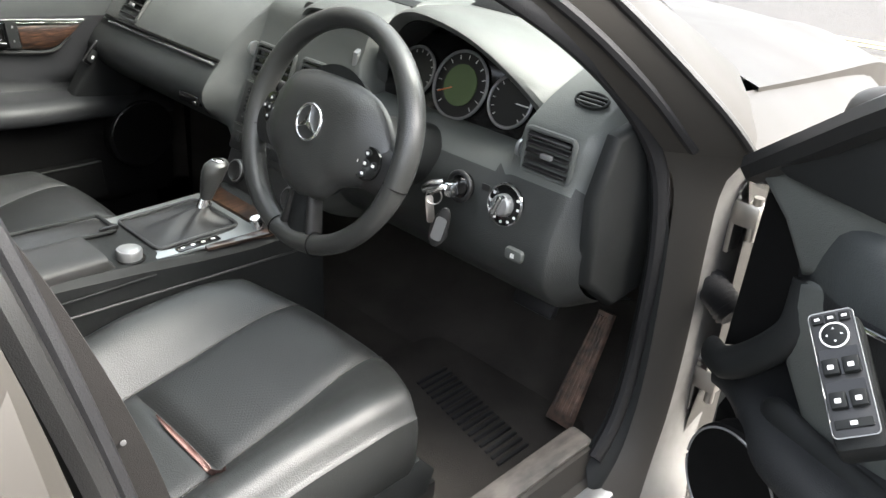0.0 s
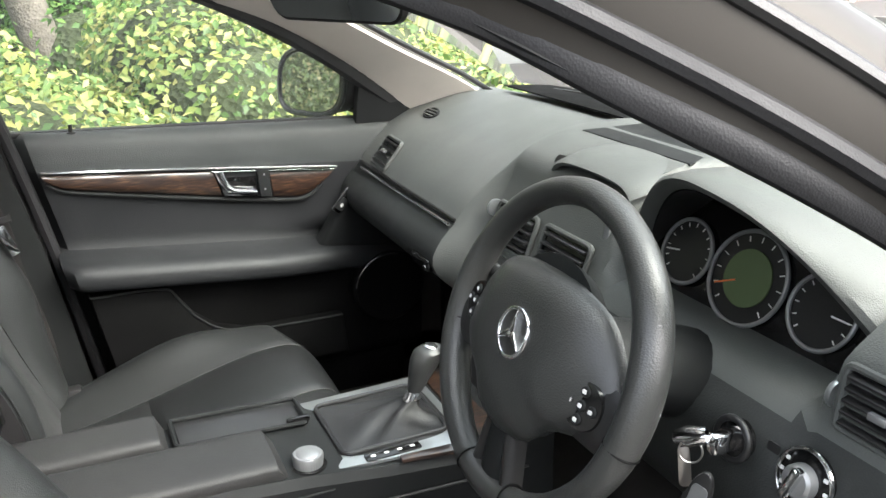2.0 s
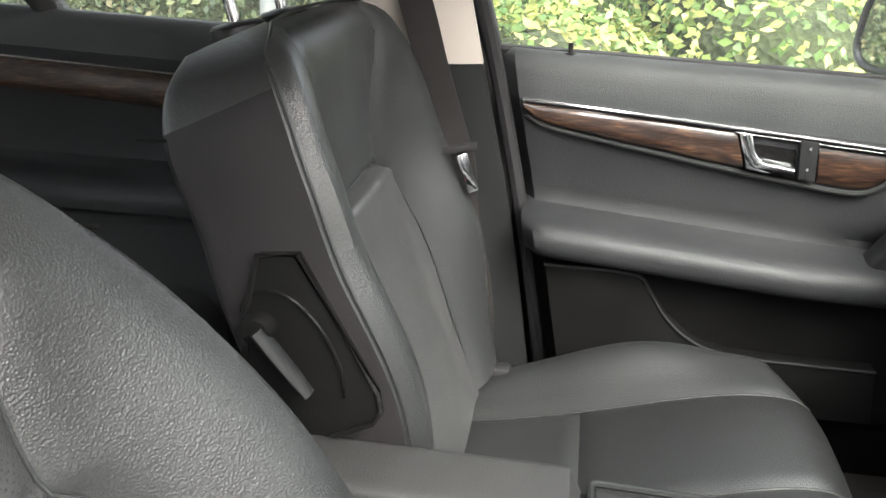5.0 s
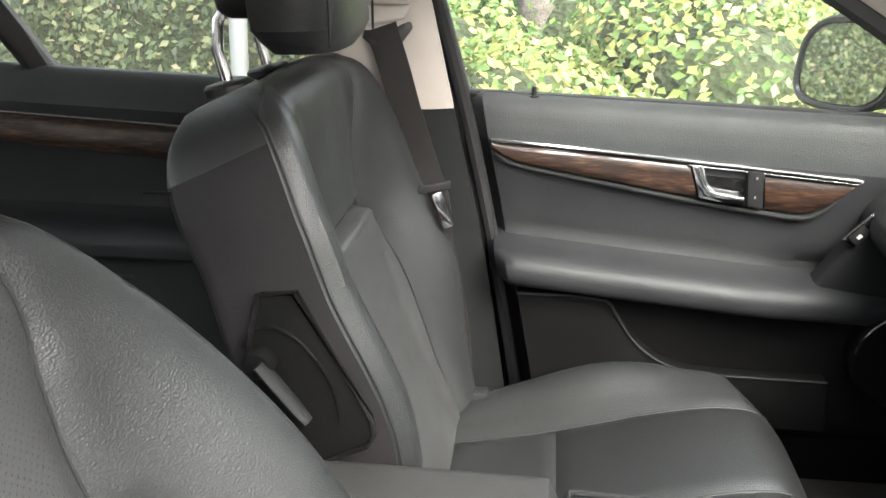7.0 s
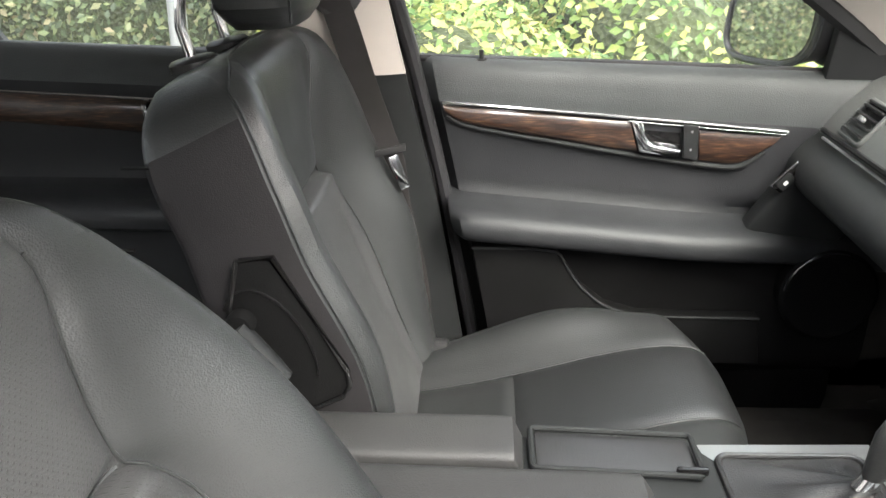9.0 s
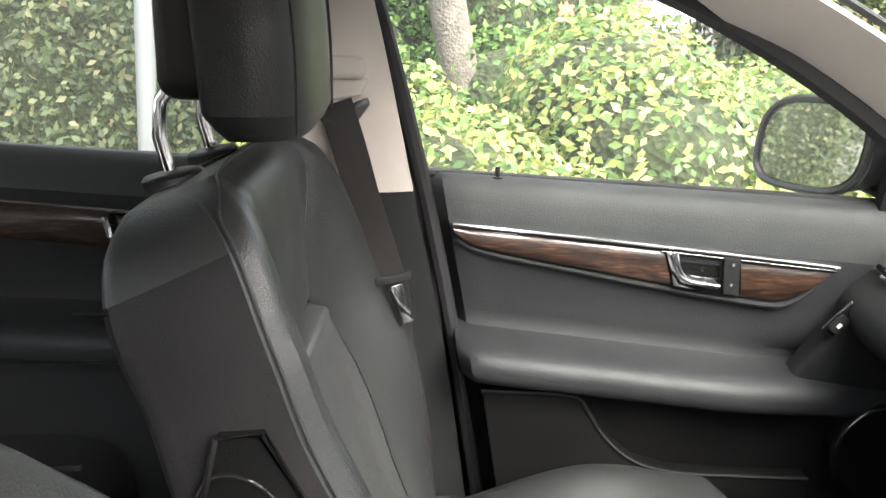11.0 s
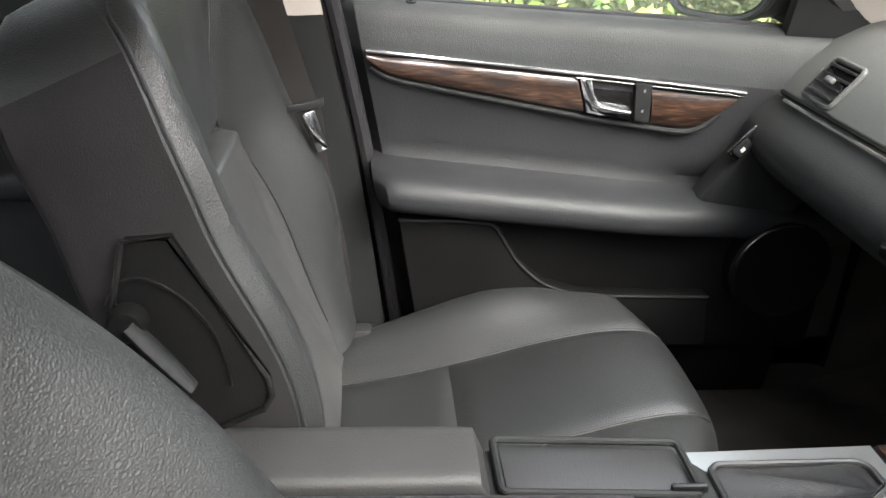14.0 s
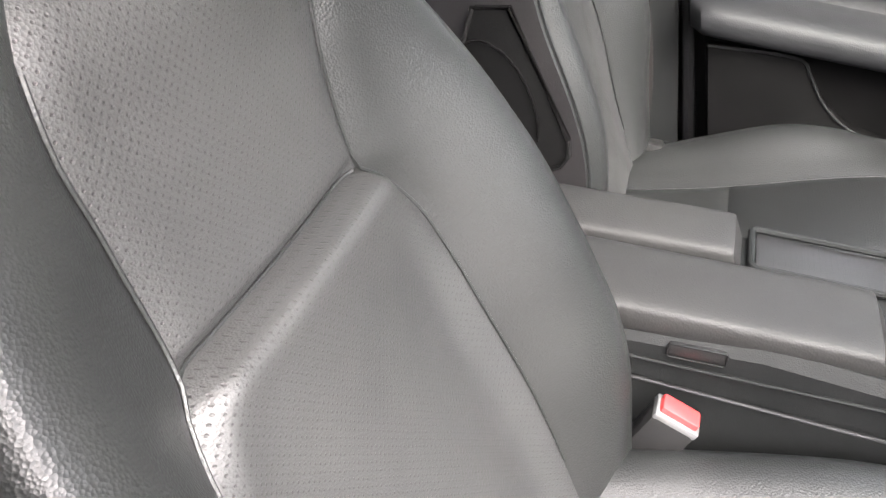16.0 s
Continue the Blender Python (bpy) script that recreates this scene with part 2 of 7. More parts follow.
def tube(points, r, n=10, closed=False, flat=1.0):
    """A round or flattened rod along points."""
    pts = [Vector(p) for p in points]
    rings, up = [], None
    m = len(pts)
    for i, p in enumerate(pts):
        a = pts[(i + 1) % m] if closed or i < m - 1 else p
        b = pts[i - 1] if closed or i > 0 else p
        d = (a - b).normalized()
        if up is None:
            up = Vector((0, 0, 1)) if abs(d.z) < 0.9 else Vector((1, 0, 0))
        side = d.cross(up).normalized()
        up = side.cross(d).normalized()
        rr = r[i] if isinstance(r, (list, tuple)) else r
        rings.append([p + side * (rr * math.cos(2 * math.pi * k / n)) + up * (rr * flat * math.sin(2 * math.pi * k / n)) for k in range(n)])
    if closed:
        rings.append(rings[0])
        return loft(rings, False)
    return loft(rings)


def box(c, s, bevel=0.004, m=None, seg=2):
    bm = bmesh.new()
    bmesh.ops.create_cube(bm, size=1)
    bmesh.ops.scale(bm, vec=s, verts=bm.verts)
    if bevel:
        bmesh.ops.bevel(bm, geom=bm.edges[:] , offset=bevel, segments=seg, affect="EDGES", profile=0.5)
    t = m if m is not None else Matrix()
    t = Matrix.Translation(c) @ t
    verts = [t @ v.co for v in bm.verts]
    bm.verts.index_update()
    faces = [[v.index for v in f.verts] for f in bm.faces]
    bm.free()
    return verts, faces


def slab(outline, m, thick, bevel=0.003, seg=2):
    """A plate with this 2D outline, raised along the local z of m."""
    bm = bmesh.new()
    f = bm.faces.new([bm.verts.new((x, y, 0)) for x, y in outline])
    bm.normal_update()
    if f.normal.z < 0:
        f.normal_flip()
    up = bmesh.ops.extrude_face_region(bm, geom=[f])
    top = [g for g in up["geom"] if isinstance(g, bmesh.types.BMVert)]
    bmesh.ops.translate(bm, vec=(0, 0, thick), verts=top)
    if bevel:
        edges = [e for e in bm.edges if all(v in top for v in e.verts)]
        bmesh.ops.bevel(bm, geom=edges, offset=bevel, segments=seg, affect="EDGES", profile=0.5)
    bm.verts.index_update()
    verts = [m @ v.co for v in bm.verts]
    faces = [[v.index for v in q.verts] for q in bm.faces]
    bm.free()
    return verts, faces


def disc(m, rings, n=32):
    """A turned body: rings of (radius, height) along the local z of m, closed at both ends."""
    out = []
    for r, h in rings:
        out.append([m @ Vector((max(r, 1e-4) * math.cos(2 * math.pi * k / n), max(r, 1e-4) * math.sin(2 * math.pi * k / n), h)) for k in range(n)])
    return loft(out)


def hoop(m, R, r, n=64, k=12):
    return tube([m @ Vector((R * math.cos(2 * math.pi * i / n), R * math.sin(2 * math.pi * i / n), 0)) for i in range(n)], r, k, True)


def frame_of(at, normal, up=(0, 0, 1)):
    """Local z along the normal, local y as near to up as can be."""
    z = Vector(normal).normalized()
    x = Vector(up).cross(z).normalized()
    y = z.cross(x)
    return Matrix.Translation(at) @ Matrix((x, y, z)).transposed().to_4x4()


def rounded(w, h, r, n=5):
    pts = []
    for cx, cy, a0 in ((w / 2 - r, h / 2 - r, 0), (-w / 2 + r, h / 2 - r, 90), (-w / 2 + r, -h / 2 + r, 180), (w / 2 - r, -h / 2 + r, 270)):
        for k in range(n + 1):
            a = radians(a0 + 90 * k / n)
            pts.append((cx + r * math.cos(a), cy + r * math.sin(a)))
    return pts


def step(a, b, x):
    t = min(1.0, max(0.0, (x - a) / (b - a)))
    return t * t * (3 - 2 * t)


def curve(table, x):
    """A smooth value between (place, value) pairs."""
    xs = [p for p, _ in table]
    if x <= xs[0]:
        return table[0][1]
    for i in range(len(xs) - 1):
        if x <= xs[i + 1]:
            p0, p1 = table[max(i - 1, 0)], table[i]
            p2, p3 = table[i + 1], table[min(i + 2, len(xs) - 1)]
            h = p2[0] - p1[0]
            m1 = (p2[1] - p0[1]) / (p2[0] - p0[0])
            m2 = (p3[1] - p1[1]) / (p3[0] - p1[0])
            t = (x - p1[0]) / h
            return ((2 * t**3 - 3 * t**2 + 1) * p1[1] + (t**3 - 2 * t**2 + t) * h * m1 + (-2 * t**3 + 3 * t**2) * p2[1] + (t**3 - t**2) * h * m2)
    return table[-1][1]


def smooth_line(points, n):
    """n points on a smooth line through the given ones."""
    d = [0.0]
    for a, b in zip(points, points[1:]):
        d.append(d[-1] + (Vector(b) - Vector(a)).length)
    axes = [[(s, p[k]) for s, p in zip(d, points)] for k in range(len(points[0]))]
    return [tuple(curve(ax, d[-1] * i / (n - 1)) for ax in axes) for i in range(n)]


# ---------------------------------------------------------------- outside: ground, road, planting
def soil_material(name, dark, light, scale, rough=0.9, stone=900, depth=0.004):
    m = material(name, dark, rough)
    v = coords(m)
    t = tint(m, v, scale, dark, light, 10)
    relief(m, cells(m, v, stone), 0.6, depth)
    relief(m, noise_of(m, v, 2.0), 0.2, 0.03)
    return m


ASPHALT = soil_material("worn_asphalt", (0.032, 0.030, 0.028), (0.066, 0.062, 0.058), 45, 0.85, 90, 0.01)
TARMAC = soil_material("forecourt_tarmac", (0.065, 0.06, 0.055), (0.115, 0.107, 0.097), 14, 0.9, 160, 0.008)
PAVING = soil_material("pavement_tarmac", (0.046, 0.039, 0.034), (0.068, 0.060, 0.052), 6, 0.9, 200, 0.004)
EARTH = soil_material("leaf_litter_soil", (0.05, 0.035, 0.025), (0.17, 0.11, 0.075), 30, 0.95, 60, 0.02)
KERB = soil_material("kerb_concrete", (0.15, 0.138, 0.122), (0.21, 0.195, 0.175), 9, 0.85, 300, 0.002)
LINE = soil_material("worn_white_line", (0.26, 0.25, 0.235), (0.40, 0.385, 0.365), 40, 0.7, 300, 0.002)
YELLOW = soil_material("yellow_line", (0.50, 0.40, 0.10), (0.66, 0.56, 0.22), 40, 0.7, 300, 0.002)
BARK = soil_material("smooth_bark", (0.08, 0.068, 0.055), (0.15, 0.132, 0.11), 20, 0.85, 80, 0.01)
METALPOST = material("grey_post_paint", (0.13, 0.14, 0.14), 0.45)

ROAD_TURN = radians(13.5)  # the road runs a little askew to the car


def road(u, v, z=0.0):
    """u along the road, v across it from its near edge."""
    c, s = math.cos(ROAD_TURN), math.sin(ROAD_TURN)
    return (u * c - v * s, 6.2 + u * s + v * c, z)


def flat(name, pts, mat, label, category, kind="structure", thick=0.0):
    n = len(pts)
    if thick:
        v = list(pts) + [(x, y, z - thick) for x, y, z in pts]
        f = [tuple(range(n)), tuple(range(2 * n - 1, n - 1, -1))] + [(i, n + i, n + (i + 1) % n, (i + 1) % n) for i in range(n)]
    else:
        v, f = pts, [tuple(range(n))]
    return tagged(mesh_object(name, v, f, mat, smooth=False), label, category, "", kind)


flat("ground", [(-400, -400, 0), (400, -400, 0), (400, 400, 0), (-400, 400, 0)], TARMAC, "dark forecourt tarmac reaching away under the hedges", "ground")
flat("road", [road(-200, -0.2, 0.004), road(200, -0.2, 0.004), road(200, 7.6, 0.004), road(-200, 7.6, 0.004)], ASPHALT, "pale worn grey asphalt road", "road")
flat("pavement", [road(-200, 7.72, 0.11), road(200, 7.72, 0.11), road(200, 10.6, 0.11), road(-200, 10.6, 0.11)], PAVING, "pale brown tarmac pavement beyond the road", "pavement", thick=0.2)
flat("verge", [road(-200, 10.6, 0.10), road(200, 10.6, 0.10), road(200, 13.5, 0.10), road(-200, 13.5, 0.10)], EARTH, "bare soil strewn with dead leaves under the hedge", "ground", thick=0.2)
flat("driveway", [road(-9.4, 10.5, 0.116), road(-3.6, 10.5, 0.116), road(-3.4, 30, 0.116), road(-7.4, 30, 0.116)], PAVING, "tarmac driveway leading off the pavement", "driveway")
kerb_row = thing("kerb", road(0, 7.66), "row of pale concrete kerbstones along the road", "kerb", kind="structure")
for k in range(-32, 22):
    a, b = k * 0.915, k * 0.915 + 0.907
    base = [road(a, 7.6), road(b, 7.6), road(b, 7.73), road(a, 7.73)]
    top = [road(a, 7.615, 0.125), road(b, 7.615, 0.125), road(b, 7.73, 0.125), road(a, 7.73, 0.125)]
    mesh_object("kerbstone", base + top, [(0, 1, 5, 4), (1, 2, 6, 5), (2, 3, 7, 6), (3, 0, 4, 7), (4, 5, 6, 7)], KERB, kerb_row, smooth=False)
for k, (a, b) in enumerate([(-13.5, -10.5), (-7.6, -4.1), (-1.9, 1.4), (5, 8.5)]):
    flat("road_marking", [road(a, 3.55, 0.008), road(b, 3.55, 0.008), road(b, 3.65, 0.008), road(a, 3.65, 0.008)], LINE, "worn white dash of the road's centre line", "road marking")
for v0 in (0.0, 0.17):
    flat("yellow_line", [road(-60, v0, 0.008), road(60, v0, 0.008), road(60, v0 + 0.09, 0.008), road(-60, v0 + 0.09, 0.008)], YELLOW, "yellow no-parking line along the road edge", "road marking")
flat("gutter_line", [road(-60, 7.2, 0.008), road(60, 7.2, 0.008), road(60, 7.27, 0.008), road(-60, 7.27, 0.008)], LINE, "thin faded pale line beside the kerb", "road marking")


def leaf_material(name, stops, rough=0.45):
    m = material(name, stops[0][1], rough)
    n, l, b = nodes_of(m)
    g, r = n.new("ShaderNodeNewGeometry"), n.new("ShaderNodeValToRGB")
    e = r.color_ramp.elements
    while len(e) < len(stops):
        e.new(0.5)
    for k, (p, c) in zip(e, stops):
        k.position, k.color = p, (*c, 1)
    l.new(g.outputs["Random Per Island"], r.inputs["Fac"])
    l.new(r.outputs["Color"], b.inputs["Base Color"])
    through_leaf, both_sides = n.new("ShaderNodeBsdfTranslucent"), n.new("ShaderNodeMixShader")
    both_sides.inputs[0].default_value = 0.38
    l.new(r.outputs["Color"], through_leaf.inputs["Color"])
    l.new(b.outputs[0], both_sides.inputs[1])
    l.new(through_leaf.outputs[0], both_sides.inputs[2])
    l.new(both_sides.outputs[0], n["Material Output"].inputs["Surface"])
    return m


SHRUB_LEAF = leaf_material("variegated_leaf", [(0.0, (0.045, 0.095, 0.024)), (0.32, (0.095, 0.165, 0.040)), (0.58, (0.175, 0.235, 0.058)), (0.80, (0.30, 0.305, 0.085)), (1.0, (0.42, 0.39, 0.16))], 0.5)
HEDGE_LEAF = leaf_material("dark_hedge_leaf", [(0.0, (0.030, 0.050, 0.022)), (0.5, (0.080, 0.115, 0.045)), (0.85, (0.15, 0.17, 0.075)), (1.0, (0.22, 0.19, 0.11))], 0.55)
BRIGHT_LEAF = leaf_material("green_bush_leaf", [(0.0, (0.03, 0.07, 0.016)), (0.6, (0.085, 0.19, 0.035)), (1.0, (0.19, 0.31, 0.07))], 0.45)
IVY_LEAF = leaf_material("ivy_leaf", [(0.0, (0.020, 0.04, 0.012)), (0.6, (0.05, 0.09, 0.03)), (1.0, (0.10, 0.15, 0.05))], 0.45)
# Dark filler behind the leaves; its colour stands for the shade in the gaps.
CORE = soil_material("hedge_shade_fill", (0.022, 0.032, 0.012), (0.045, 0.058, 0.022), 12, 0.95, 40, 0.03)


def leaves(points, normals, size, rng, spread=0.9):
    """Folded pointed leaves at points, facing roughly along the normals."""
    k = len(points)
    nrm = normals + rng.normal(0, spread, (k, 3)) * 0.6
    nrm /= np.linalg.norm(nrm, axis=1)[:, None]
    t = np.cross(nrm, rng.normal(0, 1, (k, 3)))
    t /= np.linalg.norm(t, axis=1)[:, None]
    b = np.cross(nrm, t)
    s = size * rng.uniform(0.6, 1.25, (k, 1))
    base, tip = points - t * s * 0.5, points + t * s * 0.55
    left, right = points + b * s * 0.30 + nrm * s * 0.10, points - b * s * 0.30 + nrm * s * 0.10
    verts = np.stack([base, left, tip, right], 1).reshape(-1, 3)
    idx = np.arange(k)[:, None] * 4
    faces = np.concatenate([idx + [0, 2, 1], idx + [0, 3, 2]], 1).reshape(-1, 3)
    return verts, faces


def fast_mesh(name, verts, faces, mat):
    me = bpy.data.meshes.new(name)
    me.vertices.add(len(verts))
    me.vertices.foreach_set("co", np.asarray(verts, np.float32).ravel())
    me.loops.add(faces.size)
    me.loops.foreach_set("vertex_index", faces.astype(np.int32).ravel())
    me.polygons.add(len(faces))
    me.polygons.foreach_set("loop_start", np.arange(0, faces.size, 3, dtype=np.int32))
    me.materials.append(mat)
    me.update(calc_edges=True)
    me.validate()
    return me


def bush(name, c, r, count, size, mat, label, category, seed, lumps=9, floor=0.0):
    """A mound of leaves on a lumpy, twiggy body coloured as inner shade."""
    rng = np.random.default_rng(seed)
    c, r = np.array(c), np.array(r)
    centres = rng.normal(0, 0.42, (lumps, 3)).clip(-0.75, 0.75)
    centres[:, 2] = np.abs(centres[:, 2]) * 0.9
    radii = rng.uniform(0.35, 0.6, lumps)
    d = rng.normal(0, 1, (count, 3))
    d /= np.linalg.norm(d, axis=1)[:, None]
    who = rng.integers(0, lumps, count)
    depth = 1 - np.abs(rng.normal(0, 0.10, (count, 1)))
    p = centres[who] + d * radii[who][:, None] * depth
    inside = np.zeros(count, bool)
    for q in range(lumps):
        inside |= (np.linalg.norm(p - centres[q], axis=1) < radii[q] * 0.74) & (who != q)
    p, d = p[~inside], d[~inside]
    w = c + p * r
    ok = w[:, 2] > floor + 0.02
    v, f = leaves(w[ok], d[ok] * 0.9 + np.array([0.25, -0.05, 0.45]), size, rng)
    e = thing(name, (c[0], c[1], floor), label, category)
    ob = new("foliage", fast_mesh("foliage", v, f, mat))
    ob.parent, ob.matrix_parent_inverse = e, Matrix.Translation(-Vector(e.location))
    ob["kind"] = "stuff"
    pieces = []
    for q in range(lumps):
        at = Matrix.Translation(c + centres[q] * r)
        R = radii[q] * 0.72
        pieces.append(disc(at @ Matrix.Diagonal((r[0], r[1], r[2], 1)), [(R * math.sin(a), -R * math.cos(a)) for a in np.linspace(0.05, 3.09, 7)], 10))
    for q in range(7):
        a = rng.uniform(0, 6.28)
        foot = Vector((c[0] + 0.1 * math.cos(a), c[1] + 0.1 * math.sin(a), floor))
        head = Vector(c + centres[q % lumps] * r)
        pieces.append(tube([foot, foot.lerp(head, 0.5) + Vector((0.03, 0.02, 0)), head], [0.018, 0.012, 0.006], 6))
    mesh_object("shade_core", *join(*pieces), CORE, e)
    return e


def hedge(name, x0, x1, y0, y1, z1, count, size, mat, label, seed, turn=None, z0=0.0):
    """A tall clipped hedge: rough inside coloured as shade, leaves over its faces."""
    rng = np.random.default_rng(seed)
    e = thing(name, ((x0 + x1) / 2, (y0 + y1) / 2, z0), label, "hedge")
    area = np.array([(y1 - y0) * z1, (y1 - y0) * z1 * 0.2, (x1 - x0) * z1, (x1 - x0) * z1, (x1 - x0) * (y1 - y0)])
    n = (area / area.sum() * count).astype(int)
    pts, nor = [], []
    for k, m in enumerate(n):
        a, b = rng.uniform(0, 1, m), rng.uniform(0, 1, m)
        o = np.zeros((m, 3))
        if k < 2:
            q = np.stack([np.full(m, x1 if k == 0 else x0), y0 + a * (y1 - y0), z0 + b * z1], 1)
            o[:, 0] = 1 if k == 0 else -1
        elif k < 4:
            q = np.stack([x0 + a * (x1 - x0), np.full(m, y0 if k == 2 else y1), z0 + b * z1], 1)
            o[:, 1] = -1 if k == 2 else 1
        else:
            q = np.stack([x0 + a * (x1 - x0), y0 + b * (y1 - y0), np.full(m, z0 + z1)], 1)
            o[:, 2] = 1
        wave = 0.10 * np.sin(q[:, 1] * 2.3 + q[:, 2] * 1.7) + 0.07 * np.sin(q[:, 0] * 4.1 + q[:, 2] * 3.9 + q[:, 1] * 5.3)
        q = q + o * (wave + rng.normal(-0.02, 0.06, m))[:, None]
        pts.append(q)
        nor.append(o)
    pts, nor = np.concatenate(pts), np.concatenate(nor)
    v, f = leaves(pts, nor + np.array([0, 0, 0.3]), size, rng)
    bv, bf = box(((x0 + x1) / 2, (y0 + y1) / 2, z0 + z1 / 2), (abs(x1 - x0) - 0.3, abs(y1 - y0) - 0.3, z1 - 0.2), 0.1)
    if turn is not None:
        v = np.array([(turn @ Vector(p))[:] for p in v])
        bv = [turn @ Vector(p) for p in bv]
        e.location = turn @ Vector(e.location)
    ob = new("foliage", fast_mesh("foliage", v, f, mat))
    ob.parent, ob.matrix_parent_inverse = e, Matrix.Translation(-Vector(e.location))
    ob["kind"] = "stuff"
    mesh_object("shade_core", bv, bf, CORE, e)
    return e


flat("planting_bed", [(-4.6, -9, 0.02), (-1.25, -9, 0.02), (-1.25, 3.6, 0.02), (-4.6, 3.6, 0.02)], EARTH, "earth bed strewn with dead leaves beside the car", "planting bed", thick=0.05)
SHRUBS = [((-2.15, 0.55, 0.30), (1.05, 1.05, 0.60), 11000), ((-2.45, -0.45, 0.36), (0.85, 0.85, 0.76), 11500), ((-2.1, 1.75, 0.26), (1.0, 1.0, 0.54), 8000), ((-2.9, 1.0, 0.32), (0.9, 1.2, 0.60), 6500)]
for k, (c, r, n) in enumerate(SHRUBS):
    bush("shrub", c, r, int(n * 2.6), 0.038, SHRUB_LEAF, "bushy shrub with green and yellow variegated leaves", "shrub", 20 + k, 11)
bush("shrub", (-3.75, -0.55, 0.55), (0.7, 0.9, 0.75), 12000, 0.04, BRIGHT_LEAF, "rounded deep green leafy bush behind the variegated shrubs", "shrub", 41, 10)
bush("shrub", (-4.3, -0.15, 1.0), (0.8, 0.75, 1.5), 13000, 0.05, BRIGHT_LEAF, "tall green bush with a few red flowers", "shrub", 42, 12)
hedge("hedge", -5.4, -4.2, -9.0, -0.6, 3.4, 60000, 0.055, HEDGE_LEAF, "tall dense dark green clipped hedge", 51)
hedge("hedge", -10.5, -7.0, 2.7, 6.6, 3.0, 20000, 0.12, HEDGE_LEAF, "tall dark hedge beside the far drive", 52)
hedge("hedge", -19, -3.0, 11.9, 13.2, 2.0, 12000, 0.13, IVY_LEAF, "ivy-covered hedge beyond the pavement", 53, Matrix.Translation(road(0, 0)) @ Matrix.Rotation(ROAD_TURN, 4, "Z") @ Matrix.Translation((-8.6, 0.3, 0)), 0.1)
hedge("hedge", 0, 22, 11.7, 13.4, 2.2, 16000, 0.13, IVY_LEAF, "ivy-covered hedge behind iron railings", 54, Matrix.Translation(road(0, 0)) @ Matrix.Rotation(ROAD_TURN, 4, "Z") @ Matrix.Translation((-3.0, 0.3, 0)), 0.1)
hedge("hedge", -60, -30, 20, 24, 7.0, 9000, 0.35, HEDGE_LEAF, "line of dark trees far beyond the road", 55)
hedge("hedge", -34, -30, -30, 6, 6.0, 9000, 0.35, HEDGE_LEAF, "line of dark trees far off", 56)


def tree(at, height, lean, seed):
    rng = np.random.default_rng(seed)
    e = thing("tree", at, "young tree with a smooth grey-brown leaning trunk", "tree")
    p = Vector(at)
    line = [p + Vector((lean[0] * t, lean[1] * t, height * t)) for t in (0, 0.2, 0.45, 0.7, 1.0)]
    mesh_object("trunk", *tube(line, [0.10, 0.085, 0.075, 0.06, 0.03], 12), BARK, e)
    limbs, pts = [], []
    for k in range(9):
        a, z = k * 2.4, 0.5 + 0.05 * k
        s = p + Vector((lean[0] * z, lean[1] * z, height * z))
        t = s + Vector((math.cos(a) * 0.9, math.sin(a) * 0.9, 0.6))
        limbs.append(tube([s, s.lerp(t, 0.5) + Vector((0, 0, 0.1)), t], [0.03, 0.02, 0.008], 6))
        pts.append(np.array(t) + rng.normal(0, 0.32, (700, 3)))
    mesh_object("limbs", *join(*limbs), BARK, e)
    pts = np.concatenate(pts)
    v, f = leaves(pts, np.tile([0.2, 0, 0.6], (len(pts), 1)), 0.07, rng, 1.5)
    ob = new("crown", fast_mesh("crown", v, f, HEDGE_LEAF))
    ob.parent, ob.matrix_parent_inverse = e, Matrix.Translation(-Vector(e.location))


tree((-3.15, -0.22, 0.0), 3.6, (0.1, -0.75), 61)
lamp = thing("lamp_post", (-2.8, -1.69, 0), "plain pale grey painted steel post in the bed", "post")
mesh_object("pole", *tube([(-2.8, -1.69, 0), (-2.8, -1.66, 0.7), (-2.8, -1.60, 2.0), (-2.8, -1.5, 4.4)], 0.038, 20), METALPOST, lamp)
mesh_object("base_sleeve", *tube([(-2.8, -1.69, 0), (-2.8, -1.68, 0.3)], 0.052, 20), METALPOST, lamp)

# unseen plain wall, added to dim the sky light from the driver's side
SHADE_WALL = soil_material("brown_shade_wall", (0.13, 0.115, 0.10), (0.20, 0.178, 0.155), 3, 0.9, 160, 0.004)
tagged(mesh_object("unseen_shade_wall", *box((7.0, -6.5, 1.5), (0.3, 16.0, 3.0), 0.02), SHADE_WALL, smooth=False), "unseen plain brown wall, added to dim sky light from the driver's side", "wall", "", "structure")

# notice board over the road
board = thing("notice_board", road(-10.2, 11.2, 0.1), "dark notice board in an orange frame on two white posts", "sign")
BR = frame_of(road(-10.2, 11.2, 0.75), (math.sin(ROAD_TURN), -math.cos(ROAD_TURN), 0))
mesh_object("panel", *slab(rounded(1.25, 0.85, 0.02), BR, 0.03), SATIN, board)
ORANGE_PAINT = material("orange_frame_paint", (0.75, 0.22, 0.04), 0.5)
edge = [BR @ Vector((x, y, 0.035)) for x, y in rounded(1.25, 0.85, 0.03, 2)]
mesh_object("frame", *tube(edge, 0.03, 6, True), ORANGE_PAINT, board)
mesh_object("lettering_bar", *slab(rounded(0.62, 0.07, 0.01), BR @ Matrix.Translation((0.08, -0.2, 0.032)), 0.004, 0), WHITE, board, "pale bar of unreadable lettering")
mesh_object("emblem", *slab(rounded(0.10, 0.10, 0.03), BR @ Matrix.Translation((-0.36, -0.2, 0.032)), 0.004, 0), RED, board, "small red emblem")
